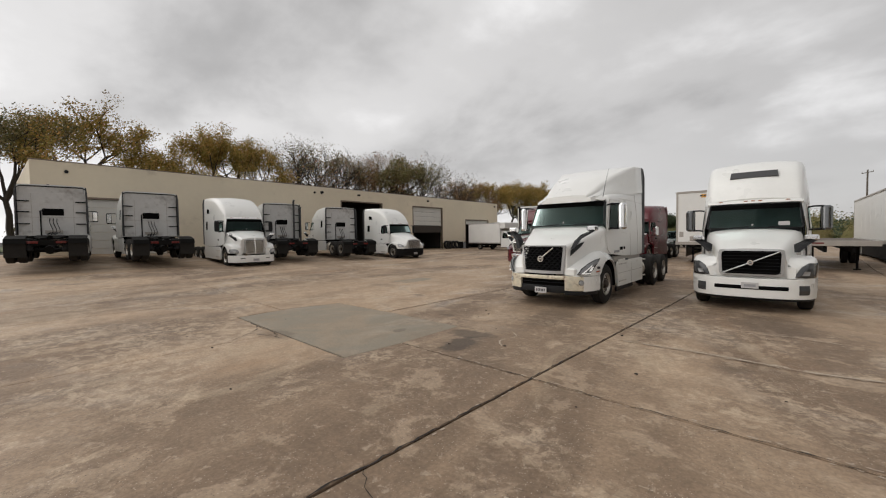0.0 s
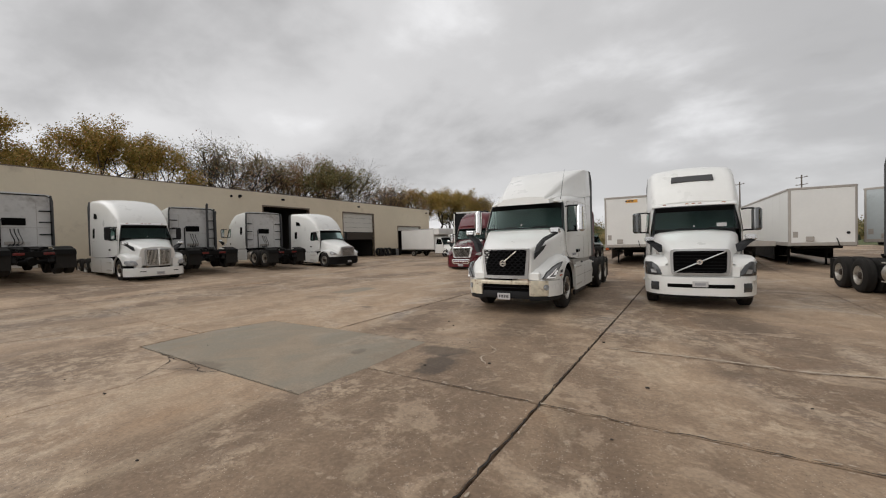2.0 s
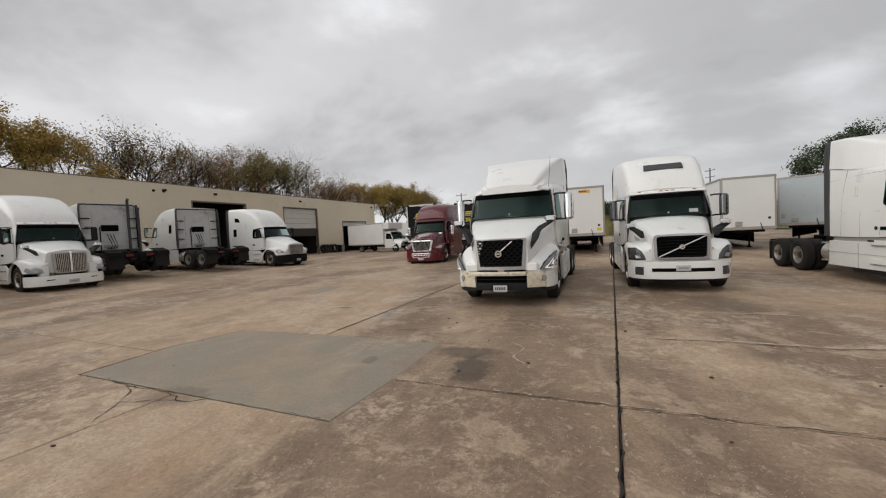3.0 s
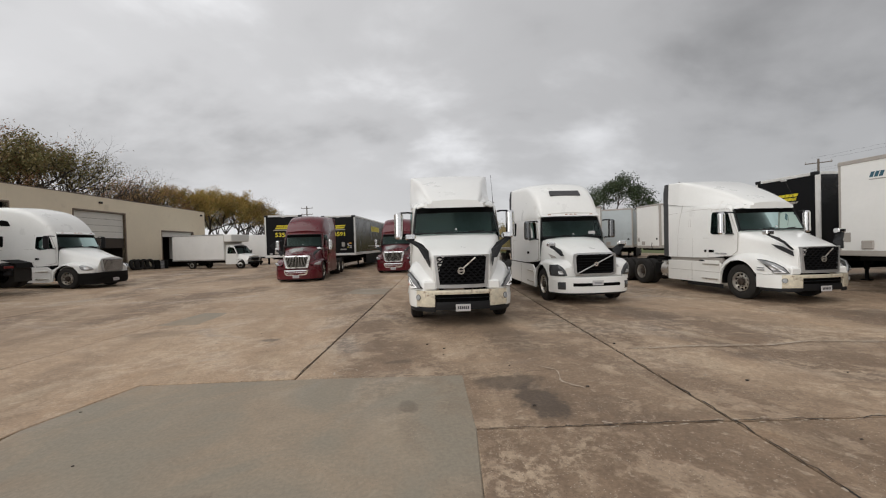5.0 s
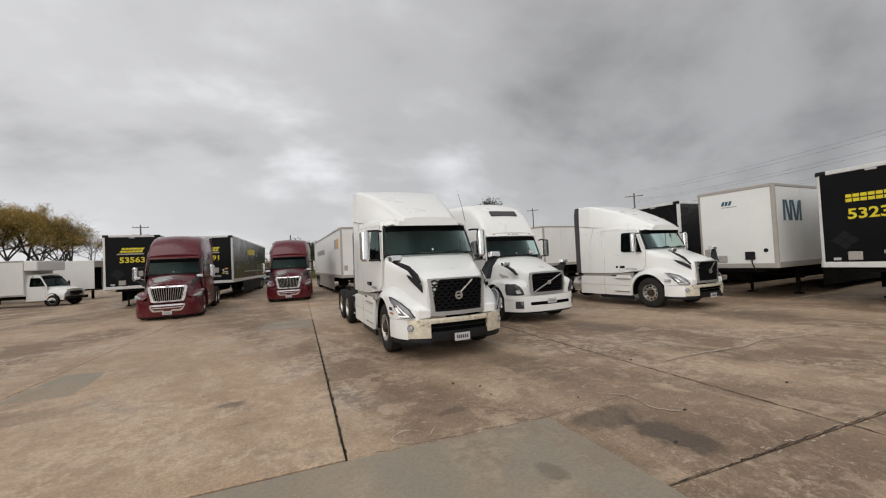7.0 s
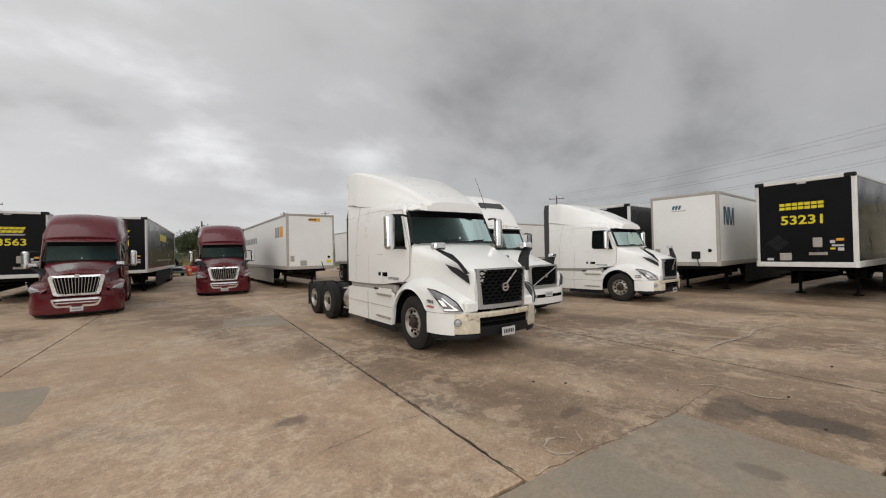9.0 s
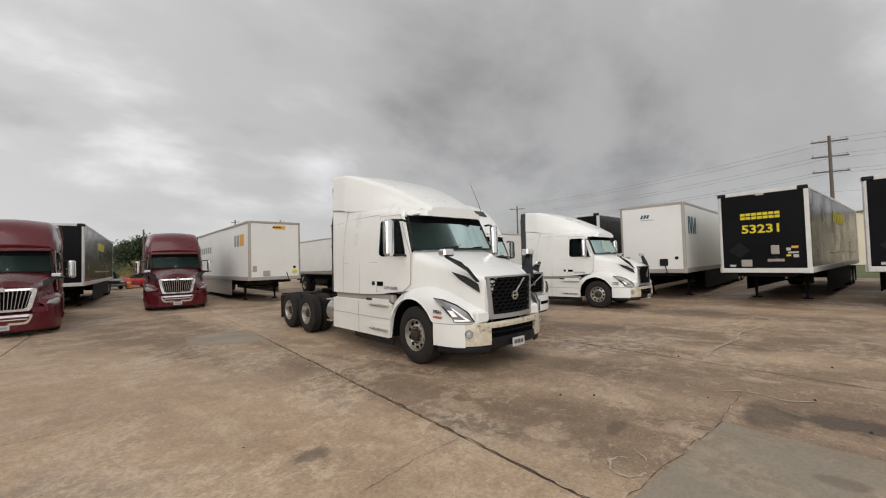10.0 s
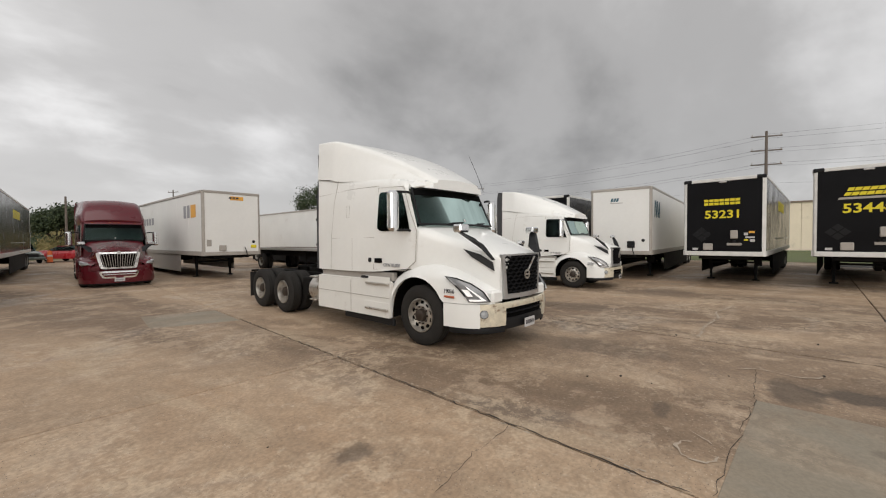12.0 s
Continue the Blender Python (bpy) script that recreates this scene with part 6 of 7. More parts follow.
def conventional(m, label, group, style, paint, bumper=None, mirror=None, dark_edge=(True, True), mark=None, back=None, sticker=False, lines=True, skirted=True):
    """A sleeper-cab tractor in one of the styles above: front at y = 0, facing -y."""
    q = STYLES[style]
    t = thing("semi_truck", m, label, "truck", group)
    st = q["cab"]
    bumper = bumper or paint
    mirror = mirror or BLACK
    shell("hood", q["hood"], paint, t)
    cabin = shell("cab_body", st, paint, t, caps=False)
    top = st[-1][2]
    if q["roof"]:
        shell("roof_fairing", q["roof"], paint, t, caps=True)
        top = q["roof"][-1][2]
    y0, bow, z0, z1, w0, w1, lean = q["ws"]
    part("cab_floor", Geo().box(-1.05, 1.05, y0 + .15, st[-1][0] - .02, 1.02, 1.14), FRAME, t)
    part("cab_interior", Geo().box(-1.0, 1.0, y0 + .75, y0 + .8, 1.3, z1 + .1), CABIN, t)
    part("dashboard", Geo().box(-.95, .95, y0 + .12, y0 + .5, z0 - .14, z0 + .02, .05), BLACK, t)
    glass = windscreen(t, y0, bow, z0, z1, w0, w1, lean)
    if sticker:
        part("paper_note", Geo().box(.52, .74, y0 + .05, y0 + .06, z0 + .06, z0 + .16, .002), PLATE, glass)
    rows = []
    for i in range(15):
        x = -w1 - .03 + (2 * w1 + .06) * i / 14
        y = y0 + bow * (x / w0) ** 2 + lean * (z1 - z0)
        rows.append([(x, y + .08, z1 + .13), (x, y - .02, z1 + .11), (x, y - .09, z1 + .06), (x, y - .10, z1 + .035), (x, y + .02, z1 + .03)])
    vis = part("sun_visor", Geo().grid(rows, caps=True), paint, t, smooth=True)
    for x in (-.7, -.15, 0, .15, .7):
        y = y0 + bow * (x / w0) ** 2 + lean * (z1 - z0)
        part("marker_light", Geo().box(x - .045, x + .045, y - .075, y - .03, z1 + .085, z1 + .105), AMBER, vis)
    # grille
    h0 = q["hood"][0]
    fy = lambda x: h0[0] + h0[9] * (x / .65) ** 2 - .015
    (gt, gb), (ga, gc) = q["gx"], q["gz"]
    outer = rounded([(-gb, ga), (gb, ga), (gt, gc), (-gt, gc)], .09, 2)
    k = .84 if q["grille"] == "bars" else .90
    zc = (ga + gc) / 2
    inner = [(x * k, zc + (z - zc) * (k - .04)) for x, z in outer]
    bright = {"diagonal": SATIN, "bars": POLISHED, "split": SATIN, "plain": SATIN}[q["grille"]]
    gr = part("grille", frame_ring(outer, inner, fy, .05), bright, t, "bright grille surround" if bright in (CHROME, POLISHED) else "grille surround")
    part("grille_opening", Geo().add([(x, fy(x) - .008, z) for x, z in inner], [tuple(range(len(inner)))]), CAVITY, gr)
    kx, kz0, kz1 = k, zc + (ga - zc) * (k - .04), zc + (gc - zc) * (k - .04)
    if q["grille"] == "diagonal":
        for i in range(7):
            z = kz0 + (kz1 - kz0) * (i + .5) / 7
            part("grille_bar", Geo().box(-gt * kx + .01, gt * kx - .01, fy(0) - .03, fy(0) - .012, z - .007, z + .007), MESHGRILLE, gr)
        part("diagonal_bar", Geo().tube([(-gt * kx * .92, fy(.5) - .085, kz0 + .02), (gt * kx * .92, fy(.5) - .085, kz1 - .02)], .015, 6), SATIN, gr)
        part("badge_ring", Geo().lathe([(.03, 0), (.03, .02), (.062, .02), (.062, 0)], (0, 0, 0), 18), CHROME, gr, smooth=True).matrix_basis = pose(0, fy(0) - .06, zc, 0, 0, -90)
    elif q["grille"] == "bars":
        for i in range(14):
            u = (i + .5) / 14 * 2 - 1
            xa, xb = u * gb * kx, u * gt * kx
            part("grille_bar", Geo().prism([(xa - .007, fy(xa) - .012, kz0 + .01), (xa + .007, fy(xa) - .012, kz0 + .01), (xb + .008, fy(xb) - .012, kz1 - .01), (xb - .008, fy(xb) - .012, kz1 - .01)], (0, -.02, 0)), GREYRAIL, gr)
        part("badge", Geo().prism([(-.05, fy(0) - .04, gc - .08), (.05, fy(0) - .04, gc - .08), (.06, fy(0) - .04, gc + .01), (0, fy(0) - .04, gc + .06), (-.06, fy(0) - .04, gc + .01)], (0, -.03, 0)), CHROME, gr)
        lo = rounded([(-gb * .92, .36), (gb * .92, .36), (gb * 1.12, .64), (-gb * 1.12, .64)], .08, 2)
        li = [(x * .9, .5 + (z - .5) * .55) for x, z in lo]
        low = part("lower_grille", frame_ring(lo, li, lambda x: .02 + .06 * x * x, .04), CHROME, t, "chrome lower grille")
        part("lower_opening", Geo().add([(x, .01 + .06 * x * x, z) for x, z in li], [tuple(range(len(li)))]), CAVITY, low)
        part("lower_bar", Geo().box(-gb * .9, gb * .9, -.02, .0, .485, .52), CHROME, low)
    else:
        mid_mat = SATIN if q["grille"] == "split" else MESHGRILLE
        n = 18
        for i in range(n):
            u = (i + .5) / n * 2 - 1
            xa, xb = u * gb * kx, u * gt * kx
            part("grille_bar", Geo().prism([(xa - .012, fy(xa) - .012, kz0 + .01), (xa + .012, fy(xa) - .012, kz0 + .01), (xb + .012, fy(xb) - .012, kz1 - .01), (xb - .012, fy(xb) - .012, kz1 - .01)], (0, -.018, 0)), ALLOY if q["grille"] == "split" else GREYRAIL, gr)
        if q["grille"] == "split":
            part("centre_bar", Geo().box(-.035, .035, fy(0) - .07, fy(0) - .01, ga + .02, gc - .02), CHROME, gr)
            part("badge", Geo().box(-.06, .06, fy(0) - .08, fy(0) - .03, gc - .06, gc + .03, .02), CHROME, gr)
    plan = [(0.0, .0), (.35, .012), (.60, .05), (.80, .12), (.95, .22), (1.06, .36), (1.14, .56), (1.18, q["steer"] - .56)]
    pr = catmull(plan, 3)
    b0, b1 = q["bump"]
    steer = q["steer"]
    for s in (-1, 1):
        fender(t, s, paint, q["top"], q["plan"], steer, .61, q["y1"], q["low"], .64)
        blunt = q["top"][0][1] > 1
        px, pz = [p[0] for p in q["plan"]], [p[1] for p in q["plan"]]
        hl = lambda y, z, o: (s * (np.interp(y, px, pz) + o), y - o, z)
        lens = q["lamp"]
        if blunt:
            # the lamp wraps round the blunt front corner: its outline is in (x, z)
            hl = lambda x, z, o: (s * (x + o * .5), float(np.interp(x, pz, px)) - o, z)
            lens = q.get("front_lamp") or [(.79, .83), (.98, .82), (1.165, .83), (1.175, 1.0), (1.17, 1.15), (1.02, 1.16), (.90, 1.07), (.83, .96)]
        c = (sum(p[0] for p in lens) / 8, sum(p[1] for p in lens) / 8)
        hd = part("headlight", lens_patch(lens, hl, .02, .045), LENS if style in ("highway", "mid_roof") else LENS_CLEAR, t, smooth=True, sharp=50)
        part("low_beam", Geo().add([hl(*p, .054) for p in ([(.88, lens[1][1] + .06), (1.0, lens[1][1] + .06), (1.02, lens[1][1] + .15), (.92, lens[1][1] + .16)] if blunt else q["beam"])], [(0, 1, 2, 3)]), SATIN if blunt else LAMP, hd)
        part("nose_panel", Geo().box(s * .70 - .16, s * .70 + .12 + .02 * s, .20, .5, b1 - .03, q["top"][0][1] + .02, .04) if blunt else Geo().box(s * .74 - .2, s * .74 + .2, .21, .5, b1 - .03, q["low"] + .22, .04), paint, t)
        # bumper
        part("bumper", bumper_band(s, pr, 0, 21, b0, b1), bumper, t, smooth=True)
        part("bumper_valance", bumper_band(s, pr, 0, 20, b0 - .05, b0 + .01, -.05), BLACK, t, smooth=True)
        if style in ("highway", "mid_roof"):
            part("bumper_slot", bumper_band(s, pr, 0, 7, *q["slot"], .016, .02), CAVITY, t)
            part("fog_light", bumper_band(s, pr, 10, 14, .44, .66, .016, .02), LENS, t)
        elif style in ("aero", "plain"):
            part("bumper_slot", bumper_band(s, pr, 5, 8, b0 + .18, b0 + .25, .006, .02), CAVITY, t)
        hood_mirror(t, s, (.78, .55, 1.5), (.95, .62, 1.62), (1.08, .66, 1.72)) if style != "plain" else None
        # door and sleeper
        ys = y0 + .18
        door = [(ys, 1.25), (ys, 1.9), (ys + .3, 2.55), (ys + .95, 2.55), (ys + .98, 1.18), (ys + .3, 1.18)]
        seam(st, door + door[:1], s, t, name="door_seam", r=.008)
        win = rounded([(ys + .10, 1.92), (ys + .22, 2.22), (ys + .32, 2.48), (ys + .86, 2.48), (ys + .88, 1.94), (ys + .7, 1.86)], .08)
        wn_ = side_panel("side_window", st, win, s, CAVITY, t, .004, .006)
        side_panel("window_glass", st, win, s, GLASS, wn_, .013, .005)
        side_panel("door_handle", st, [(ys + .72, 1.42), (ys + .9, 1.42), (ys + .9, 1.5), (ys + .72, 1.5)], s, CAVITY, t, .003, .014)
        seam(st, [(ys + .98, 1.9), (st[-1][0] - .3, 1.9), (st[-1][0] - .3, 1.15)], s, t)
        yb = st[-1][0]
        if style != "rounded":
            side_panel("sleeper_window", st, rounded([(yb - .75, 2.05), (yb - .75, 2.55), (yb - .45, 2.55), (yb - .45, 2.05)], .06), s, CAVITY, t, .004, .006)
        body = q["roof"] or st
        if style in ("aero", "plain"):
            side_panel("upper_window", st, rounded([(yb - 1.1, 3.0), (yb - .95, 3.25), (yb - .62, 3.3), (yb - .62, 3.02)], .06), s, CAVITY, t, -.03, .05)
        door_mirror(t, s, 1.42, ys + .12, 1.62 if style == "rounded" else 1.9, 2.2 if style == "rounded" else 2.5, mirror, ys + .06)
        a, b = q["skirt"]
        skirt = part("step_fairing", Geo().prism([(s * 1.19, a - .05, .42), (s * 1.19, a - .08, .95), (s * 1.19, a + .1, 1.08), (s * 1.19, b, 1.08), (s * 1.19, b + .04, .38), (s * 1.19, a, .36)], (s * .04, 0, 0)), paint, t)
        for z in (.5, .85):
            part("step_tread", Geo().box(s * 1.225 - .05, s * 1.225 + .02, a + .05, a + .65, z, z + .035, .008), ALLOY, skirt)
        part("fairing_joint", Geo().box(s * 1.232 - .003, s * 1.232 + .002, (a + b) / 2, (a + b) / 2 + .01, .4, 1.05, .001), GREYRAIL, skirt)
        part("fuel_tank", Geo().lathe([(0, -.3), (.28, -.3), (.31, -.26), (.31, .26), (.28, .3), (0, .3)], (0, 0, 0), 20), ALLOY, t, smooth=True).matrix_basis = pose(s * .88, yb + .25, .68, 0, 0, 90)
        extender(t, (q["roof"] or st), s, top - .05, GREYRUB if dark_edge[0 if s < 0 else 1] else paint, .22)
        if style in ("highway", "mid_roof"):
            vent = [(.62, 1.02), (.70, 1.22), (.95, 1.36), (1.3, 1.44), (1.05, 1.26)]
            part("hood_vent", Geo().prism([(s * (body_x(q["hood"], y, z) + .012), y, z) for y, z in vent], (s * .01, 0, 0)), GREYRAIL, t)
    if style == "highway":
        rf = q["roof"]
        g = Geo().grid([[(x, 2.26 + .06 * x * x, 3.33), (x, 2.195 + .06 * x * x, 3.37), (x * .97, 2.35 + .06 * x * x, 3.54), (x * .97, 2.41 + .06 * x * x, 3.50)] for x in split(-.52, .52, 8)], caps=True)
        part("roof_window", g, GREYRUB, t, "dark sloping roof window")
    pz0 = .22 if style == "highway" else .06
    plate = part("number_plate", Geo().box(-.16, .16, -.045, -.033, b0 + pz0, b0 + pz0 + .14, .005), PLATE, t, "white number plate")
    part("plate_mark", Geo().box(-.11, .11, -.048, -.0445, b0 + pz0 + .04, b0 + pz0 + .10, .001), DECAL, plate)
    back_st = q["roof"] or st
    cab_back(t, st, back or paint, top)
    part("rear_upper_wall", Geo().box(-1.1, 1.1, st[-1][0] - .02, st[-1][0] + .015, top - .40, top - .05, .03), back or paint, t)
    chassis(t, q["axles"], q["tail"], ALLOY, steer, quarter=style == "mid_roof")
    return t


STYLES["mid_roof"] = dict(STYLES["highway"], roof=[(*p[:2], 2.6 + (p[2] - 2.6) * .70, *p[3:]) if i else p for i, p in enumerate(STYLES["highway"]["roof"])])
ROW_A, ROW_B = "trucks along the workshop", "row of trucks"
conventional(on_yard(5.14, 9.95, -6.6, 0, 1.2), "white high-roof sleeper truck with a diagonal grille bar", ROW_B, "highway", WHITE, mirror=DARKCHROME, sticker=True)
r1 = conventional(on_yard(-4.95, 21.0, -5.0), "maroon high-roof sleeper truck with a bright chrome grille", "maroon trucks", "rounded", RED, mirror=CHROME, dark_edge=(False, False))
copy_thing(r1, on_yard(0.24, 24.8, -12.0))
conventional(on_yard(-15.69, 10.41, 77), "white aerodynamic sleeper truck with a split chrome grille", ROW_A, "aero", WHITE, mirror=BLACK)
conventional(on_yard(-13.4, 21.5, 77), "white sleeper truck with a dark bumper, nose to the yard", ROW_A, "plain", WHITE, bumper=FRAME, mirror=BLACK)
b1 = conventional(on_yard(-26.0, 5.15, -106), "white sleeper truck with a dusty back wall and bare fifth wheel", ROW_A, "mid_roof", WHITE_OLD, back=DUSTY)
copy_thing(b1, on_yard(-25.3, 8.28, -100))
copy_thing(b1, on_yard(-22.9, 20.0, -106))
stacked = conventional(on_yard(-24.1, 15.9, -106), "white sleeper truck with two dark exhaust pipes, nose to the workshop", ROW_A, "mid_roof", WHITE_OLD, back=DUSTY)
for x, top in ((-.72, 3.75), (-1.16, 3.3)):
    part("exhaust_pipe", Geo().tube([(x, 5.12, .9), (x, 5.12, 2.4), (x, 5.12, top - .12), (x, 5.2, top)], .065, 10), GREYRUB, stacked, "tall dark exhaust pipe", smooth=True)
# ---- delivery truck, cars and clutter ----
def small_wheel(parent, x, y, r, side, rim=STEEL_RIM):
    return wheel(parent, x, y, r, side, "steer", rim, size=r / .512)


def box_truck(m):
    t = thing("box_truck", m, "white cutaway box truck with an overhang above its cab", "truck")
    part("cargo_box", Geo().box(-1.18, 1.18, 2.35, 7.9, .78, 3.15, .03), TRAILER_WHITE, t)
    part("cab_overhang", Geo().box(-1.15, 1.15, 1.55, 2.35, 2.45, 3.12, .04), TRAILER_WHITE, t)
    for s in (-1, 1):
        part("box_rail", Geo().box(s * 1.185 - .015, s * 1.185 + .015, 2.35, 7.9, 3.05, 3.16), ALU, t)
        part("box_rail", Geo().box(s * 1.185 - .015, s * 1.185 + .015, 2.35, 7.9, .78, .9), ALU, t)
    st = [(.05, .72, 1.12, .12, .86, .8, .88, .42, .03, .14), (.5, .80, 1.22, .14, .93, .85, .95, .40, .04, .05), (1.0, .86, 1.32, .14, .97, .9, .98, .40, .04), (1.15, .86, 1.36, .14, .98, .9, .99, .40, .04)]
    shell("hood", st, WHITE, t)
    cab = [(1.0, .80, 2.1, .12, .97, 1.32, .98, .45, .03, .1, .75), (1.75, .85, 2.2, .15, .98, 1.4, 1.0, .42, .03), (2.36, .88, 2.2, .15, .98, 1.4, 1.0, .42, .03)]
    shell("cab_body", cab, WHITE, t, caps=False)
    part("cab_interior", Geo().box(-.9, .9, 2.0, 2.05, .8, 2.1), CABIN, t)
    windscreen(t, 1.0, .1, 1.36, 2.02, .9, .78, .75)
    for s in (-1, 1):
        win = rounded([(1.25, 1.38), (1.6, 1.95), (2.15, 1.97), (2.15, 1.38)], .06)
        w_ = side_panel("side_window", cab, win, s, CAVITY, t, .0, .01)
        side_panel("window_glass", cab, win, s, GLASS, w_, .012, .005)
        seam(cab, [(1.2, .55), (1.2, 1.3), (1.6, 2.0), (2.2, 2.02), (2.22, .55), (1.2, .55)], s, t, name="door_seam")
        small_wheel(t, s * .88, .85, .38, s)
        small_wheel(t, s * .98, 5.9, .38, s)
        # black disc for the shade inside the wheel arch
        part("arch_shade_disc", Geo().lathe([(.0, .0), (.46, .0), (.46, .02), (.44, .03)], (s * .955, .85, .42), 24, s), CAVITY, t)
        part("headlight", Geo().box(s * .68 - .14, s * .68 + .14, .06, .13, .82, .98, .03), LAMP, t)
        part("door_mirror", Geo().box(s * 1.16 - .07, s * 1.16 + .07, 1.3, 1.38, 1.4, 1.68, .02), BLACK, t)
        part("sill", Geo().box(s * .7 - .06, s * .7 + .06, 2.4, 7.7, .55, .78), FRAME, t)
    part("grille", Geo().box(-.5, .5, .03, .10, .72, .98, .02), MESHGRILLE, t)
    part("bumper", Geo().box(-.93, .93, -.08, .12, .42, .62, .04), FRAME, t)
    part("rear_axle", Geo().cyl((-.9, 5.9, .38), (.9, 5.9, .38), .06), FRAME, t)
    part("front_axle", Geo().cyl((-.8, .85, .38), (.8, .85, .38), .05), FRAME, t)
    return t


box_truck(on_yard(-11.6, 38.3, 68))


def pickup(m, paint, label, category, tall=1.75):
    t = thing("parked_car", m, label, category)
    low = [(.02, .70, .85, .12, .84, .6, .86, .32, .03, .12), (.5, .80, .98, .14, .90, .65, .92, .30, .04), (1.35, .84, 1.06, .12, .92, .7, .94, .28, .03), (3.4, .84, 1.05, .12, .92, .7, .94, .28, .02), (4.5, .80, 1.02, .12, .88, .7, .90, .32, .02), (4.7, .76, .95, .12, .86, .65, .88, .34, .02)]
    shell("car_body", low, paint, t)
    house = [(1.25, .72, 1.08, .05, .82, 1.02, .84, .98, .01, .05), (1.85, .66, tall, .12, .80, 1.1, .84, .98, .02), (3.0, .66, tall, .12, .80, 1.1, .84, .98, .02), (3.7, .72, 1.08, .05, .82, 1.02, .84, .98, .01)]
    shell("cabin_glass", house, GLASS, t, k=2)
    part("car_roof", Geo().box(-.62, .62, 1.9, 3.0, tall - .01, tall + .035, .03), paint, t)
    # black block for the shade inside the car
    part("cabin_shade_block", Geo().box(-.6, .6, 1.8, 3.2, .95, tall - .08, .05), CAVITY, t)
    for s in (-1, 1):
        small_wheel(t, s * .80, .9, .34, s)
        small_wheel(t, s * .80, 3.75, .34, s)
        part("headlight", Geo().box(s * .62 - .14, s * .62 + .14, .02, .14, .70, .82, .03), LAMP, t)
    part("grille", Geo().box(-.42, .42, .0, .06, .58, .80, .02), BLACK, t)
    part("bumper", Geo().box(-.85, .85, -.05, .15, .34, .54, .05), paint, t)
    return t


pickup(on_yard(2.3, 51.5, 12), CAR_GREEN, "grey-green car parked by the grass verge", "car", 1.85)
pickup(on_yard(6.5, 52.6, 30), CAR_RED, "low red car parked near the verge", "car", 1.4)


def bollard(m):
    t = thing("traffic_barrel", m, "orange safety post with a pale band", "barrel")
    part("barrel_body", Geo().cyl((0, 0, .06), (0, 0, 1.0), .2, .15, 14), SAFETY, t, smooth=True)
    part("barrel_base", Geo().cyl((0, 0, 0), (0, 0, .06), .3, .28, 14), RUBBER, t)
    part("barrel_band", Geo().cyl((0, 0, .55), (0, 0, .68), .183, .174, 14), PLATE, t)
    part("barrel_knob", Geo().cyl((0, 0, 1.0), (0, 0, 1.08), .05, .04, 8), SAFETY, t)


bollard(on_yard(3.5, 52.3, 0))


def loose_tyre(x, y, z, lean, turned):
    t = thing("loose_tyre", pose(x, y, z, 0, 0, turned) @ pose(0, 0, 0, 0, lean, 0), "worn black truck tyre leaning on the workshop wall", "tyre", "loose tyres")
    tp = [(.29, .10), (.36, .146), (.475, .128), (.512, .09), (.512, -.09), (.475, -.128), (.36, -.146), (.29, -.10), (.29, .10)]
    part("tyre_carcass", Geo().lathe(tp, (0, 0, .51), 26), RUBBER, t, smooth=True)


for i, yy in enumerate((15.5, 16.0, 16.9, 17.5)):
    p = WALL @ Vector((.42 + .06 * (i % 2), yy, 0))
    loose_tyre(p.x, p.y, rise(p.x, p.y), -12, WT_ + (i % 3) * 6 - 6)
for i, yy in enumerate((18.1, 18.7, 19.3)):
    p = WALL @ Vector((.6, yy, 0))
    d = thing("oil_drum", pose(p.x, p.y, rise(p.x, p.y)), "dark steel drum by the workshop door", "drum", "drums")
    part("drum_shell", Geo().cyl((0, 0, 0), (0, 0, .88 - .1 * (i % 2)), .29, n=18), (FRAME, DECAL, FRAME)[i], d, smooth=True)
    for z in (.02, .3, .58):
        part("drum_hoop", Geo().cyl((0, 0, z), (0, 0, z + .025), .302, n=18), FRAME, d, smooth=True)

# old open-ended storage trailer behind the delivery truck
old = thing("storage_trailer", on_yard(-11.6, 45.8, 72), "old white storage trailer with its end doors open", "trailer")
part("trailer_wall", Geo().box(-1.22, -1.18, 0, 12, .9, 3.2).box(1.18, 1.22, 0, 12, .9, 3.2), TRAILER_WHITE, old)
part("trailer_roof", Geo().box(-1.22, 1.22, 0, 12, 3.2, 3.28), TRAILER_WHITE, old)
part("trailer_floor", Geo().box(-1.22, 1.22, 0, 12, .78, .9), FRAME, old)
part("trailer_header", Geo().box(-1.2, 1.2, -.02, .06, 2.7, 3.22), GREYRAIL, old)
# black sheet for the shade inside the open end
part("trailer_shade_sheet", Geo().box(-1.17, 1.17, .8, .85, .9, 3.15), CAVITY, old)
for s in (-1, 1):
    wheel(old, s * .9, 9.6, .512, s, "dual", STEEL_RIM)
    part("support_leg", Geo().box(s * .8 - .08, s * .8 + .08, 1.2, 1.36, 0, .8), FRAME, old)

# flatbed between the trailers
flat_t = thing("flatbed_trailer", on_yard(9.4, 22.4, -8), "empty flatbed trailer with a worn timber deck", "trailer")
for i in range(9):
    part("deck_plank", Geo().box(-1.25 + i * .278, -1.25 + i * .278 + .27, 0, 9.0, 1.36, 1.42, .006), WOODPOLE, flat_t)
for s in (-1, 1):
    part("deck_rail", Geo().box(s * 1.27 - .03, s * 1.27 + .03, 0, 9.0, 1.28, 1.43), ALU, flat_t)
    part("main_beam", Geo().box(s * .45 - .06, s * .45 + .06, .1, 9.0, .92, 1.36), FRAME, flat_t)
    landing_leg(flat_t, s, 2.4, 1.3)
    wheel(flat_t, s * .93, 7.4, .512, s, "dual", STEEL_RIM)
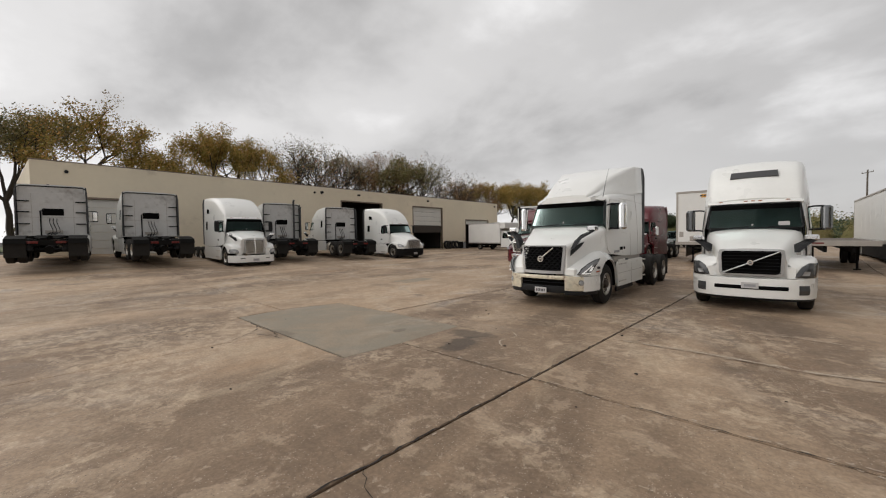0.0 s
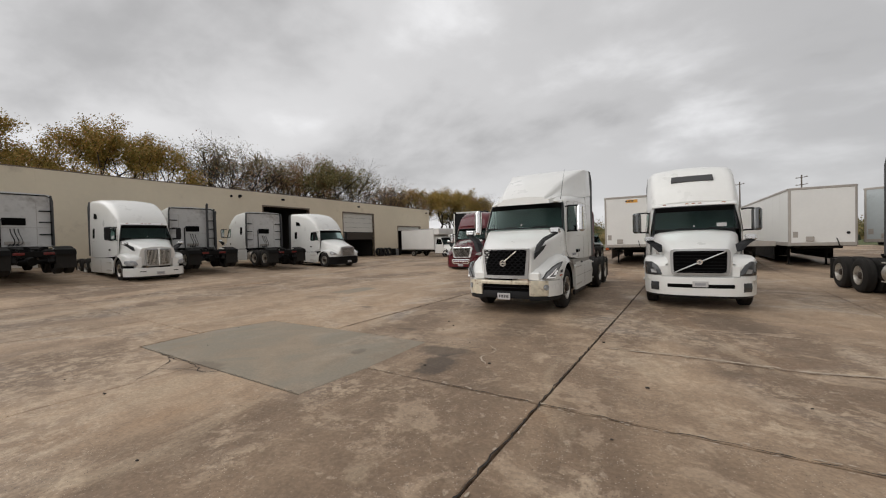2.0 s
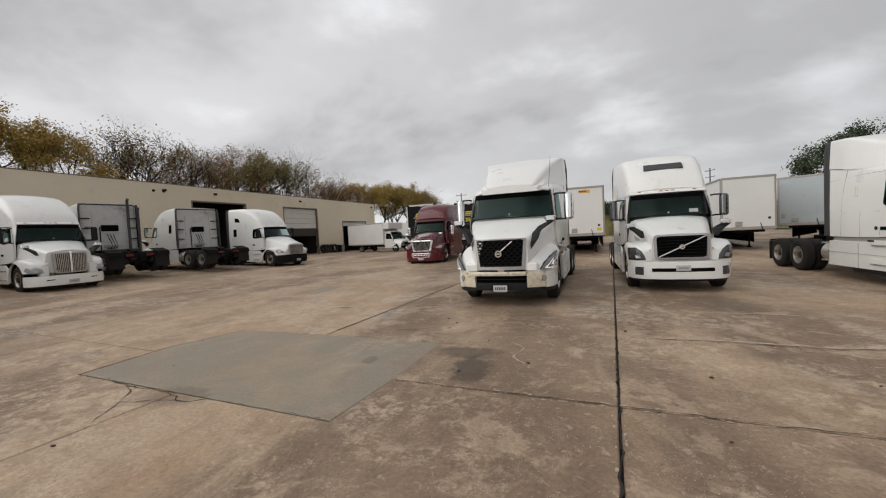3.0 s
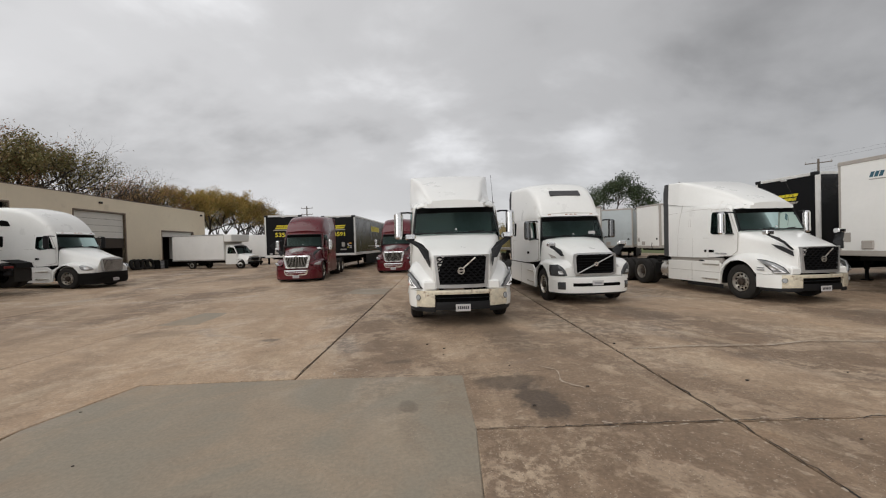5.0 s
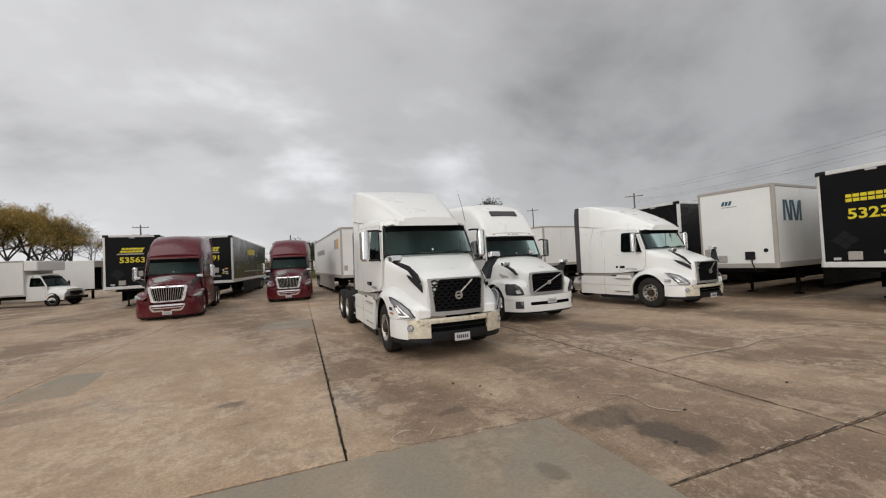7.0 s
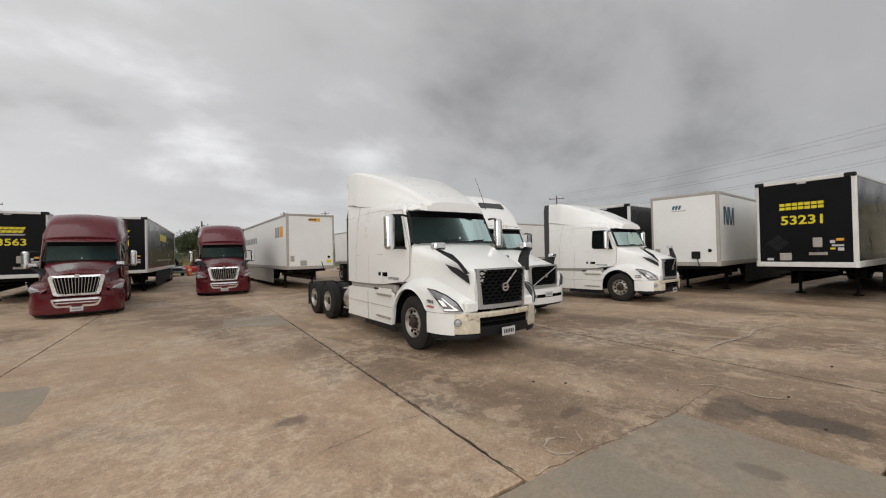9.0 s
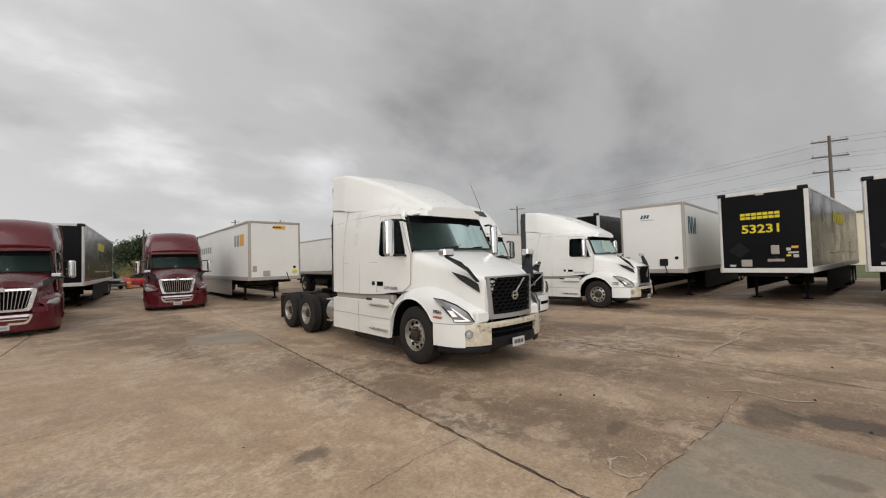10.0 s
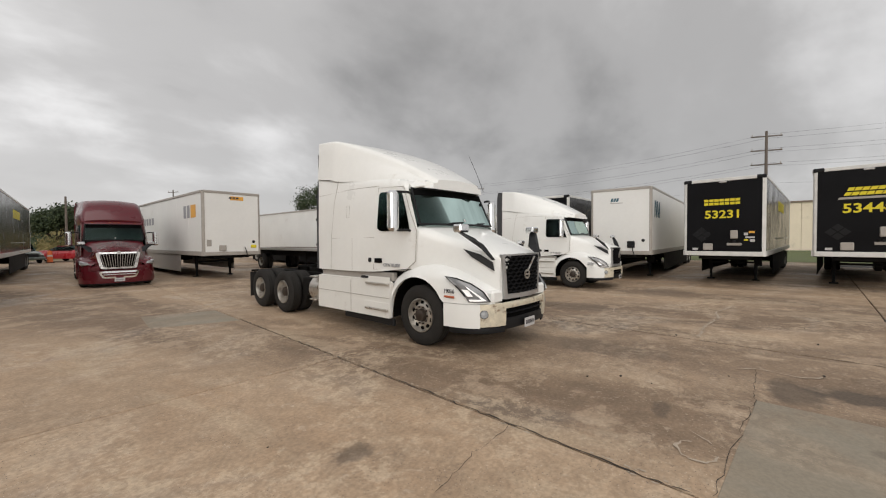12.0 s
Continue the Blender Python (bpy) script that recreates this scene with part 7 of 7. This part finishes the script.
part("headboard", Geo().box(-1.25, 1.25, -.04, .0, 1.2, 1.44), GREYRAIL, flat_t)
part("reflector", Geo().box(-1.25, -.5, -.05, -.04, 1.30, 1.36, .002), REDLENS, flat_t)

# ---- background ----
verge = [(31, 62, -45, 58), (-14, 62, 60, 118), (-90, -40, -45, 118)]
for x0, x1, y0, y1 in verge:
    gx, gy = split(x0, x1, 16), split(y0, y1, 16)
    tagged(part("grass_verge", Geo().grid([[(x, y, rise(x, y) + .02 + .05 * math.sin(x * 1.3) * math.sin(y * .9)) for x in gx] for y in gy]), GRASS, smooth=True), "rough green and brown grass verge", "grass", kind="structure")

hall = thing("warehouse_building", pose(62, -14, 0, 0, 0, -4), "far beige metal-sided warehouse", "building")
for i in range(26):
    part("wall_sheet", Geo().box(0, .12, -18 + i * 1.5, -18 + (i + 1) * 1.5 - .03, 0, 6.3, .02), STUCCO, hall)
part("wall", Geo().box(.12, 14, -18, 21, 0, 6.2), STUCCO, hall)
part("eaves", Geo().box(-.15, 14.1, -18.1, 21.1, 6.3, 6.5), CAPMETAL, hall)


def utility_pole(x, y, h, arms=3, turned=0.0, r=.16):
    t = thing("utility_pole", pose(x, y, rise(x, y), 0, 0, turned), "grey weathered wooden utility pole", "pole", "poles")
    part("pole_shaft", Geo().cyl((0, 0, 0), (0, 0, h), r, r * .62, 10), WOODPOLE, t, smooth=True)
    for i in range(arms):
        z = h - .5 - i * 1.25
        part("cross_arm", Geo().box(-.06, .06, -1.15, 1.15, z, z + .1), WOODPOLE, t)
        for yy in (-1.05, 1.05):
            part("insulator", Geo().cyl((0, yy, z + .1), (0, yy, z + .28), .05, .03, 8), GREYRAIL, t)
    return t


POLES = [(39.5, 1.0, 11.2, 3, 14), (49, 35.5, 10.2, 1, 30), (35, 85, 11.6, 2, 20), (27, 88, 11.4, 1, 20), (-13.8, 83, 10.2, 2, 80), (55.6, 63, 12.0, 1, 40)]
for x, y, h, a, r in POLES:
    utility_pole(x, y, h, a, r)
utility_pole(5.6, 57, 6.2, 0, 0, .13)
for z in (10.75, 9.5, 8.25, 6.6):
    for off in (-1.05, 1.05) if z > 8 else (0,):
        pts = []
        for i in range(13):
            u = i / 12
            pts.append((39.5 + (49 - 39.5) * u + off * .9, 1 + 34.5 * u, z - .6 * 4 * u * (1 - u) - .5 * u))
        tagged(part("overhead_cable", Geo().tube(pts, .006, 4), BLACK), "thin black overhead cable", "cable", "cables")
        pts = [(39.5 - 3 * u + off * .9, 1 - 40 * u, z - .9 * 4 * u * (1 - u) + 1.0 * u) for u in [i / 12 for i in range(13)]]
        tagged(part("overhead_cable", Geo().tube(pts, .006, 4), BLACK), "thin black overhead cable", "cable", "cables")


def tree(name, m, label, height, spread, leaves, leaf_mat, seed, leaf=.125, trunk=.22, depth=4, clumps=True, scatter=1.0):
    """A tree grown by forking limbs, with separate small leaves at the twigs."""
    rnd = random.Random(seed)
    t = thing(name, m, label, "tree", "trees behind the workshop")
    wood, crown, tips = Geo(), Geo(), []

    def limb(p, d, length, r, lev):
        pts, q, dd = [p], p.copy(), d.copy()
        n = 4 if lev < 2 else 3
        for i in range(n):
            dd = (dd + Vector((rnd.uniform(-.22, .22), rnd.uniform(-.22, .22), rnd.uniform(-.05, .16)))).normalized()
            q = q + dd * length / n
            pts.append(q.copy())
        end = r * (.62 if lev < depth else .3)
        rs = [r + (end - r) * i / n for i in range(n + 1)]
        wood.tube(pts, rs, 6 if lev < 2 else 4 if lev < 3 else 3)
        if lev >= depth - 1:
            tips.extend(pts[1:])
        if lev < depth:
            k = rnd.choice((3, 4)) if lev else rnd.choice((4, 5))
            for i in range(k):
                a = 2 * math.pi * (i + rnd.random() * .7) / k
                tilt = rnd.uniform(.35, .95) * spread
                side = dd.orthogonal().normalized()
                side = (Matrix.Rotation(a, 3, dd) @ side)
                nd = (dd * math.cos(tilt) + side * math.sin(tilt) + Vector((0, 0, .18))).normalized()
                at = pts[-1] if i % 2 == 0 or lev == 0 else pts[-2]
                limb(at, nd, length * rnd.uniform(.58, .8), end * .8, lev + 1)

    limb(Vector((0, 0, -.2)), Vector((rnd.uniform(-.1, .1), rnd.uniform(-.1, .1), 1)).normalized(), height * .30, trunk, 0)
    top = max(p.z for p in tips)
    k = height / top
    wood.v = [(x * k, y * k, z * k) for x, y, z in wood.v]
    # leaves hang in loose clumps: some boughs have kept more of theirs than others
    hubs = [rnd.choice(tips) for _ in range(30)]
    leafy = tips if not clumps else [p for p in tips if min((p - h).length for h in hubs) < 1.5 * top / 12 or rnd.random() < .3] or tips
    for i in range(leaves):
        p = rnd.choice(leafy) * k + Vector((rnd.gauss(0, .34), rnd.gauss(0, .34), rnd.gauss(0, .28))) * scatter
        a = Vector((rnd.gauss(0, 1), rnd.gauss(0, 1), rnd.gauss(0, 1))).normalized()
        b = a.orthogonal().normalized()
        c = a.cross(b)
        s = leaf * rnd.uniform(.5, 1.25)
        crown.add([p - b * s, p + c * s * .55, p + b * s, p - c * s * .55], [(0, 1, 2, 3)])
    part("trunk", wood, BARK, t, smooth=True)
    if leaves:
        me = bpy.data.meshes.new("crown")
        me.from_pydata(crown.v, [], crown.f)
        me.materials.append(leaf_mat)
        ob = new("crown", me)
        ob.parent = t
    return t


def behind(y, x=-18.0):
    p = WALL @ Vector((x, y, 0))
    return p.x, p.y, rise(p.x, p.y)


KINDS = [
    tree("autumn_tree", pose(*behind(-21.0, -17)), "tall half-bare autumn tree with dull olive leaves", 11.4, 1.0, 10000, LEAF_OLIVE, 11, leaf=.095, scatter=.95),
    tree("autumn_tree", pose(*behind(-15.2)), "broad golden autumn tree behind the workshop", 14.2, 1.1, 19000, LEAF_GOLD, 12, leaf=.105, scatter=.95),
    tree("autumn_tree", pose(*behind(10.4)), "nearly bare tree with a few olive leaves", 14.4, 1.0, 3200, LEAF_OLIVE, 13, leaf=.095, depth=5, scatter=.8),
    tree("autumn_tree", pose(*behind(18.0)), "autumn tree with rusty brown leaves", 15.8, 1.0, 8500, LEAF_RUST, 14, leaf=.10, scatter=.85),
    tree("bare_tree", pose(*behind(4.6)), "bare tree with fine grey twigs", 15.3, 1.05, 900, LEAF_RUST, 15, depth=5),
    tree("autumn_tree", pose(*behind(-3.8)), "dense golden brown autumn tree", 15.0, 1.1, 20000, LEAF_GOLD, 16, leaf=.105, scatter=.95),
]
BASE = [10.7, 12.9, 13.4, 14.8, 15.3, 14.1]
# along the wall: place, kind, turn, height
PLAN = [(-28, 2, 40, 10.5), (-10.6, 1, 70, 10.0), (.4, 5, 130, 13.0), (6.4, 4, 80, 14.8), (8.0, 2, 150, 14.2), (13.8, 3, 250, 13.2), (21.0, 0, 60, 14.2), (16.0, 4, 310, 14.6), (29.8, 2, 330, 14.6),
        (26.6, 4, 40, 17.2), (23.4, 4, 190, 14.8), (32.6, 2, 90, 13.8), (39.8, 4, 20, 15.2), (43.0, 4, 310, 14.2), (47.0, 3, 10, 12.6),
        (50.6, 1, 140, 13.2), (64.2, 1, 70, 14.4), (69.6, 5, 280, 14.2), (77.2, 1, 40, 15.0), (83.0, 3, 170, 14.0), (87.5, 4, 100, 15.0), (91.2, 4, 10, 17.2), (97, 0, 220, 14.5), (104, 4, 290, 14.0)]
for i, (y, kind, turned, high) in enumerate(PLAN):
    bx, by, bz = behind(y, -18.5 + 1.5 * math.sin(i * 2.3))
    k = high / BASE[kind]
    copy_thing(KINDS[kind], pose(bx, by, bz, 0, 0, turned) @ Matrix.Diagonal((k * 1.08, k * 1.08, k, 1)))
for i in range(6):
    bx, by, bz = behind(30 + i * 13.5, -27 + 2 * math.sin(i * 1.7))
    copy_thing(KINDS[(0, 4, 3, 2)[i % 4]], pose(bx, by, bz, 0, 0, i * 67))
green = tree("green_tree", pose(41.9, 62.8, 0), "spreading dark green tree behind the trailers", 13.2, 1.25, 15000, LEAF_GREEN, 21, leaf=.15, clumps=False, scatter=1.2)
small_green = tree("green_tree", pose(7.5, 68, 0), "rounded dark green tree on the verge", 6.0, 1.05, 20000, LEAF_GREEN, 22, leaf=.15, trunk=.14, clumps=False, scatter=1.25)
copy_thing(small_green, pose(-2.0, 92, 0, 0, 0, 190))
copy_thing(small_green, pose(13.0, 75, 0, 0, 0, 100))


def woods(name, spots, material, seed, leaf=.17):
    """A far belt of scrub and trees as one mass of small leaves."""
    rnd = random.Random(seed)
    g = Geo()
    for x, y, h, w, n in spots:
        # the dense inside of a thicket, ragged at its top
        rows = []
        for k in range(5):
            f = math.cos(k * .36) ** .5
            rows.append([(x + w * .55 * f * math.cos(q * .628) * rnd.uniform(.75, 1.1), y + w * .4 * f * math.sin(q * .628) * rnd.uniform(.75, 1.1), h * .66 * math.sin(k * .36) * rnd.uniform(.8, 1.1)) for q in range(10)])
        g.grid(rows, caps=True, closed=True)
        for i in range(n):
            p = Vector(rnd.choice(rnd.choice(rows[1:]))) + Vector((rnd.gauss(0, w * .13), rnd.gauss(0, w * .1), rnd.gauss(0, h * .10) + h * .05))
            p.z = max(p.z, .1)
            a = Vector((rnd.gauss(0, 1), rnd.gauss(0, 1), rnd.gauss(0, 1))).normalized()
            b = a.orthogonal().normalized()
            c = a.cross(b)
            s = leaf * rnd.uniform(.5, 1.3)
            g.add([p - b * s, p + c * s * .6, p + b * s, p - c * s * .6], [(0, 1, 2, 3)])
    me = bpy.data.meshes.new(name)
    me.from_pydata(g.v, [], g.f)
    me.materials.append(material)
    return tagged(new(name, me), "distant belt of scrub and trees", "woods", kind="stuff")


rb = random.Random(5)
belt = []
for i in range(46):
    a = radians(-22 + i * 2.6)
    d = 112 + 14 * math.sin(i * 1.9)
    belt.append((d * math.cos(a), d * math.sin(a), rb.uniform(4.5, 8.5), rb.uniform(5, 8), 1700))
woods("distant_woods", belt, LEAF_OLIVE, 31)
woods("distant_woods", [(x + 4, y - 6, h * .8, w, n // 2) for x, y, h, w, n in belt], LEAF_GREEN, 32)
woods("verge_scrub", [(6 + 2.4 * i, 66 + (i % 3) * 1.5, 2.6 + (i % 4) * .5, 2.2, 1500) for i in range(9)], LEAF_OLIVE, 33, .085)
woods("workshop_undergrowth", [(*behind(-24 + 4.2 * i, -21)[:2], 3.4 + (i % 3), 3.0, 1100) for i in range(29)], LEAF_OLIVE, 34, .11)
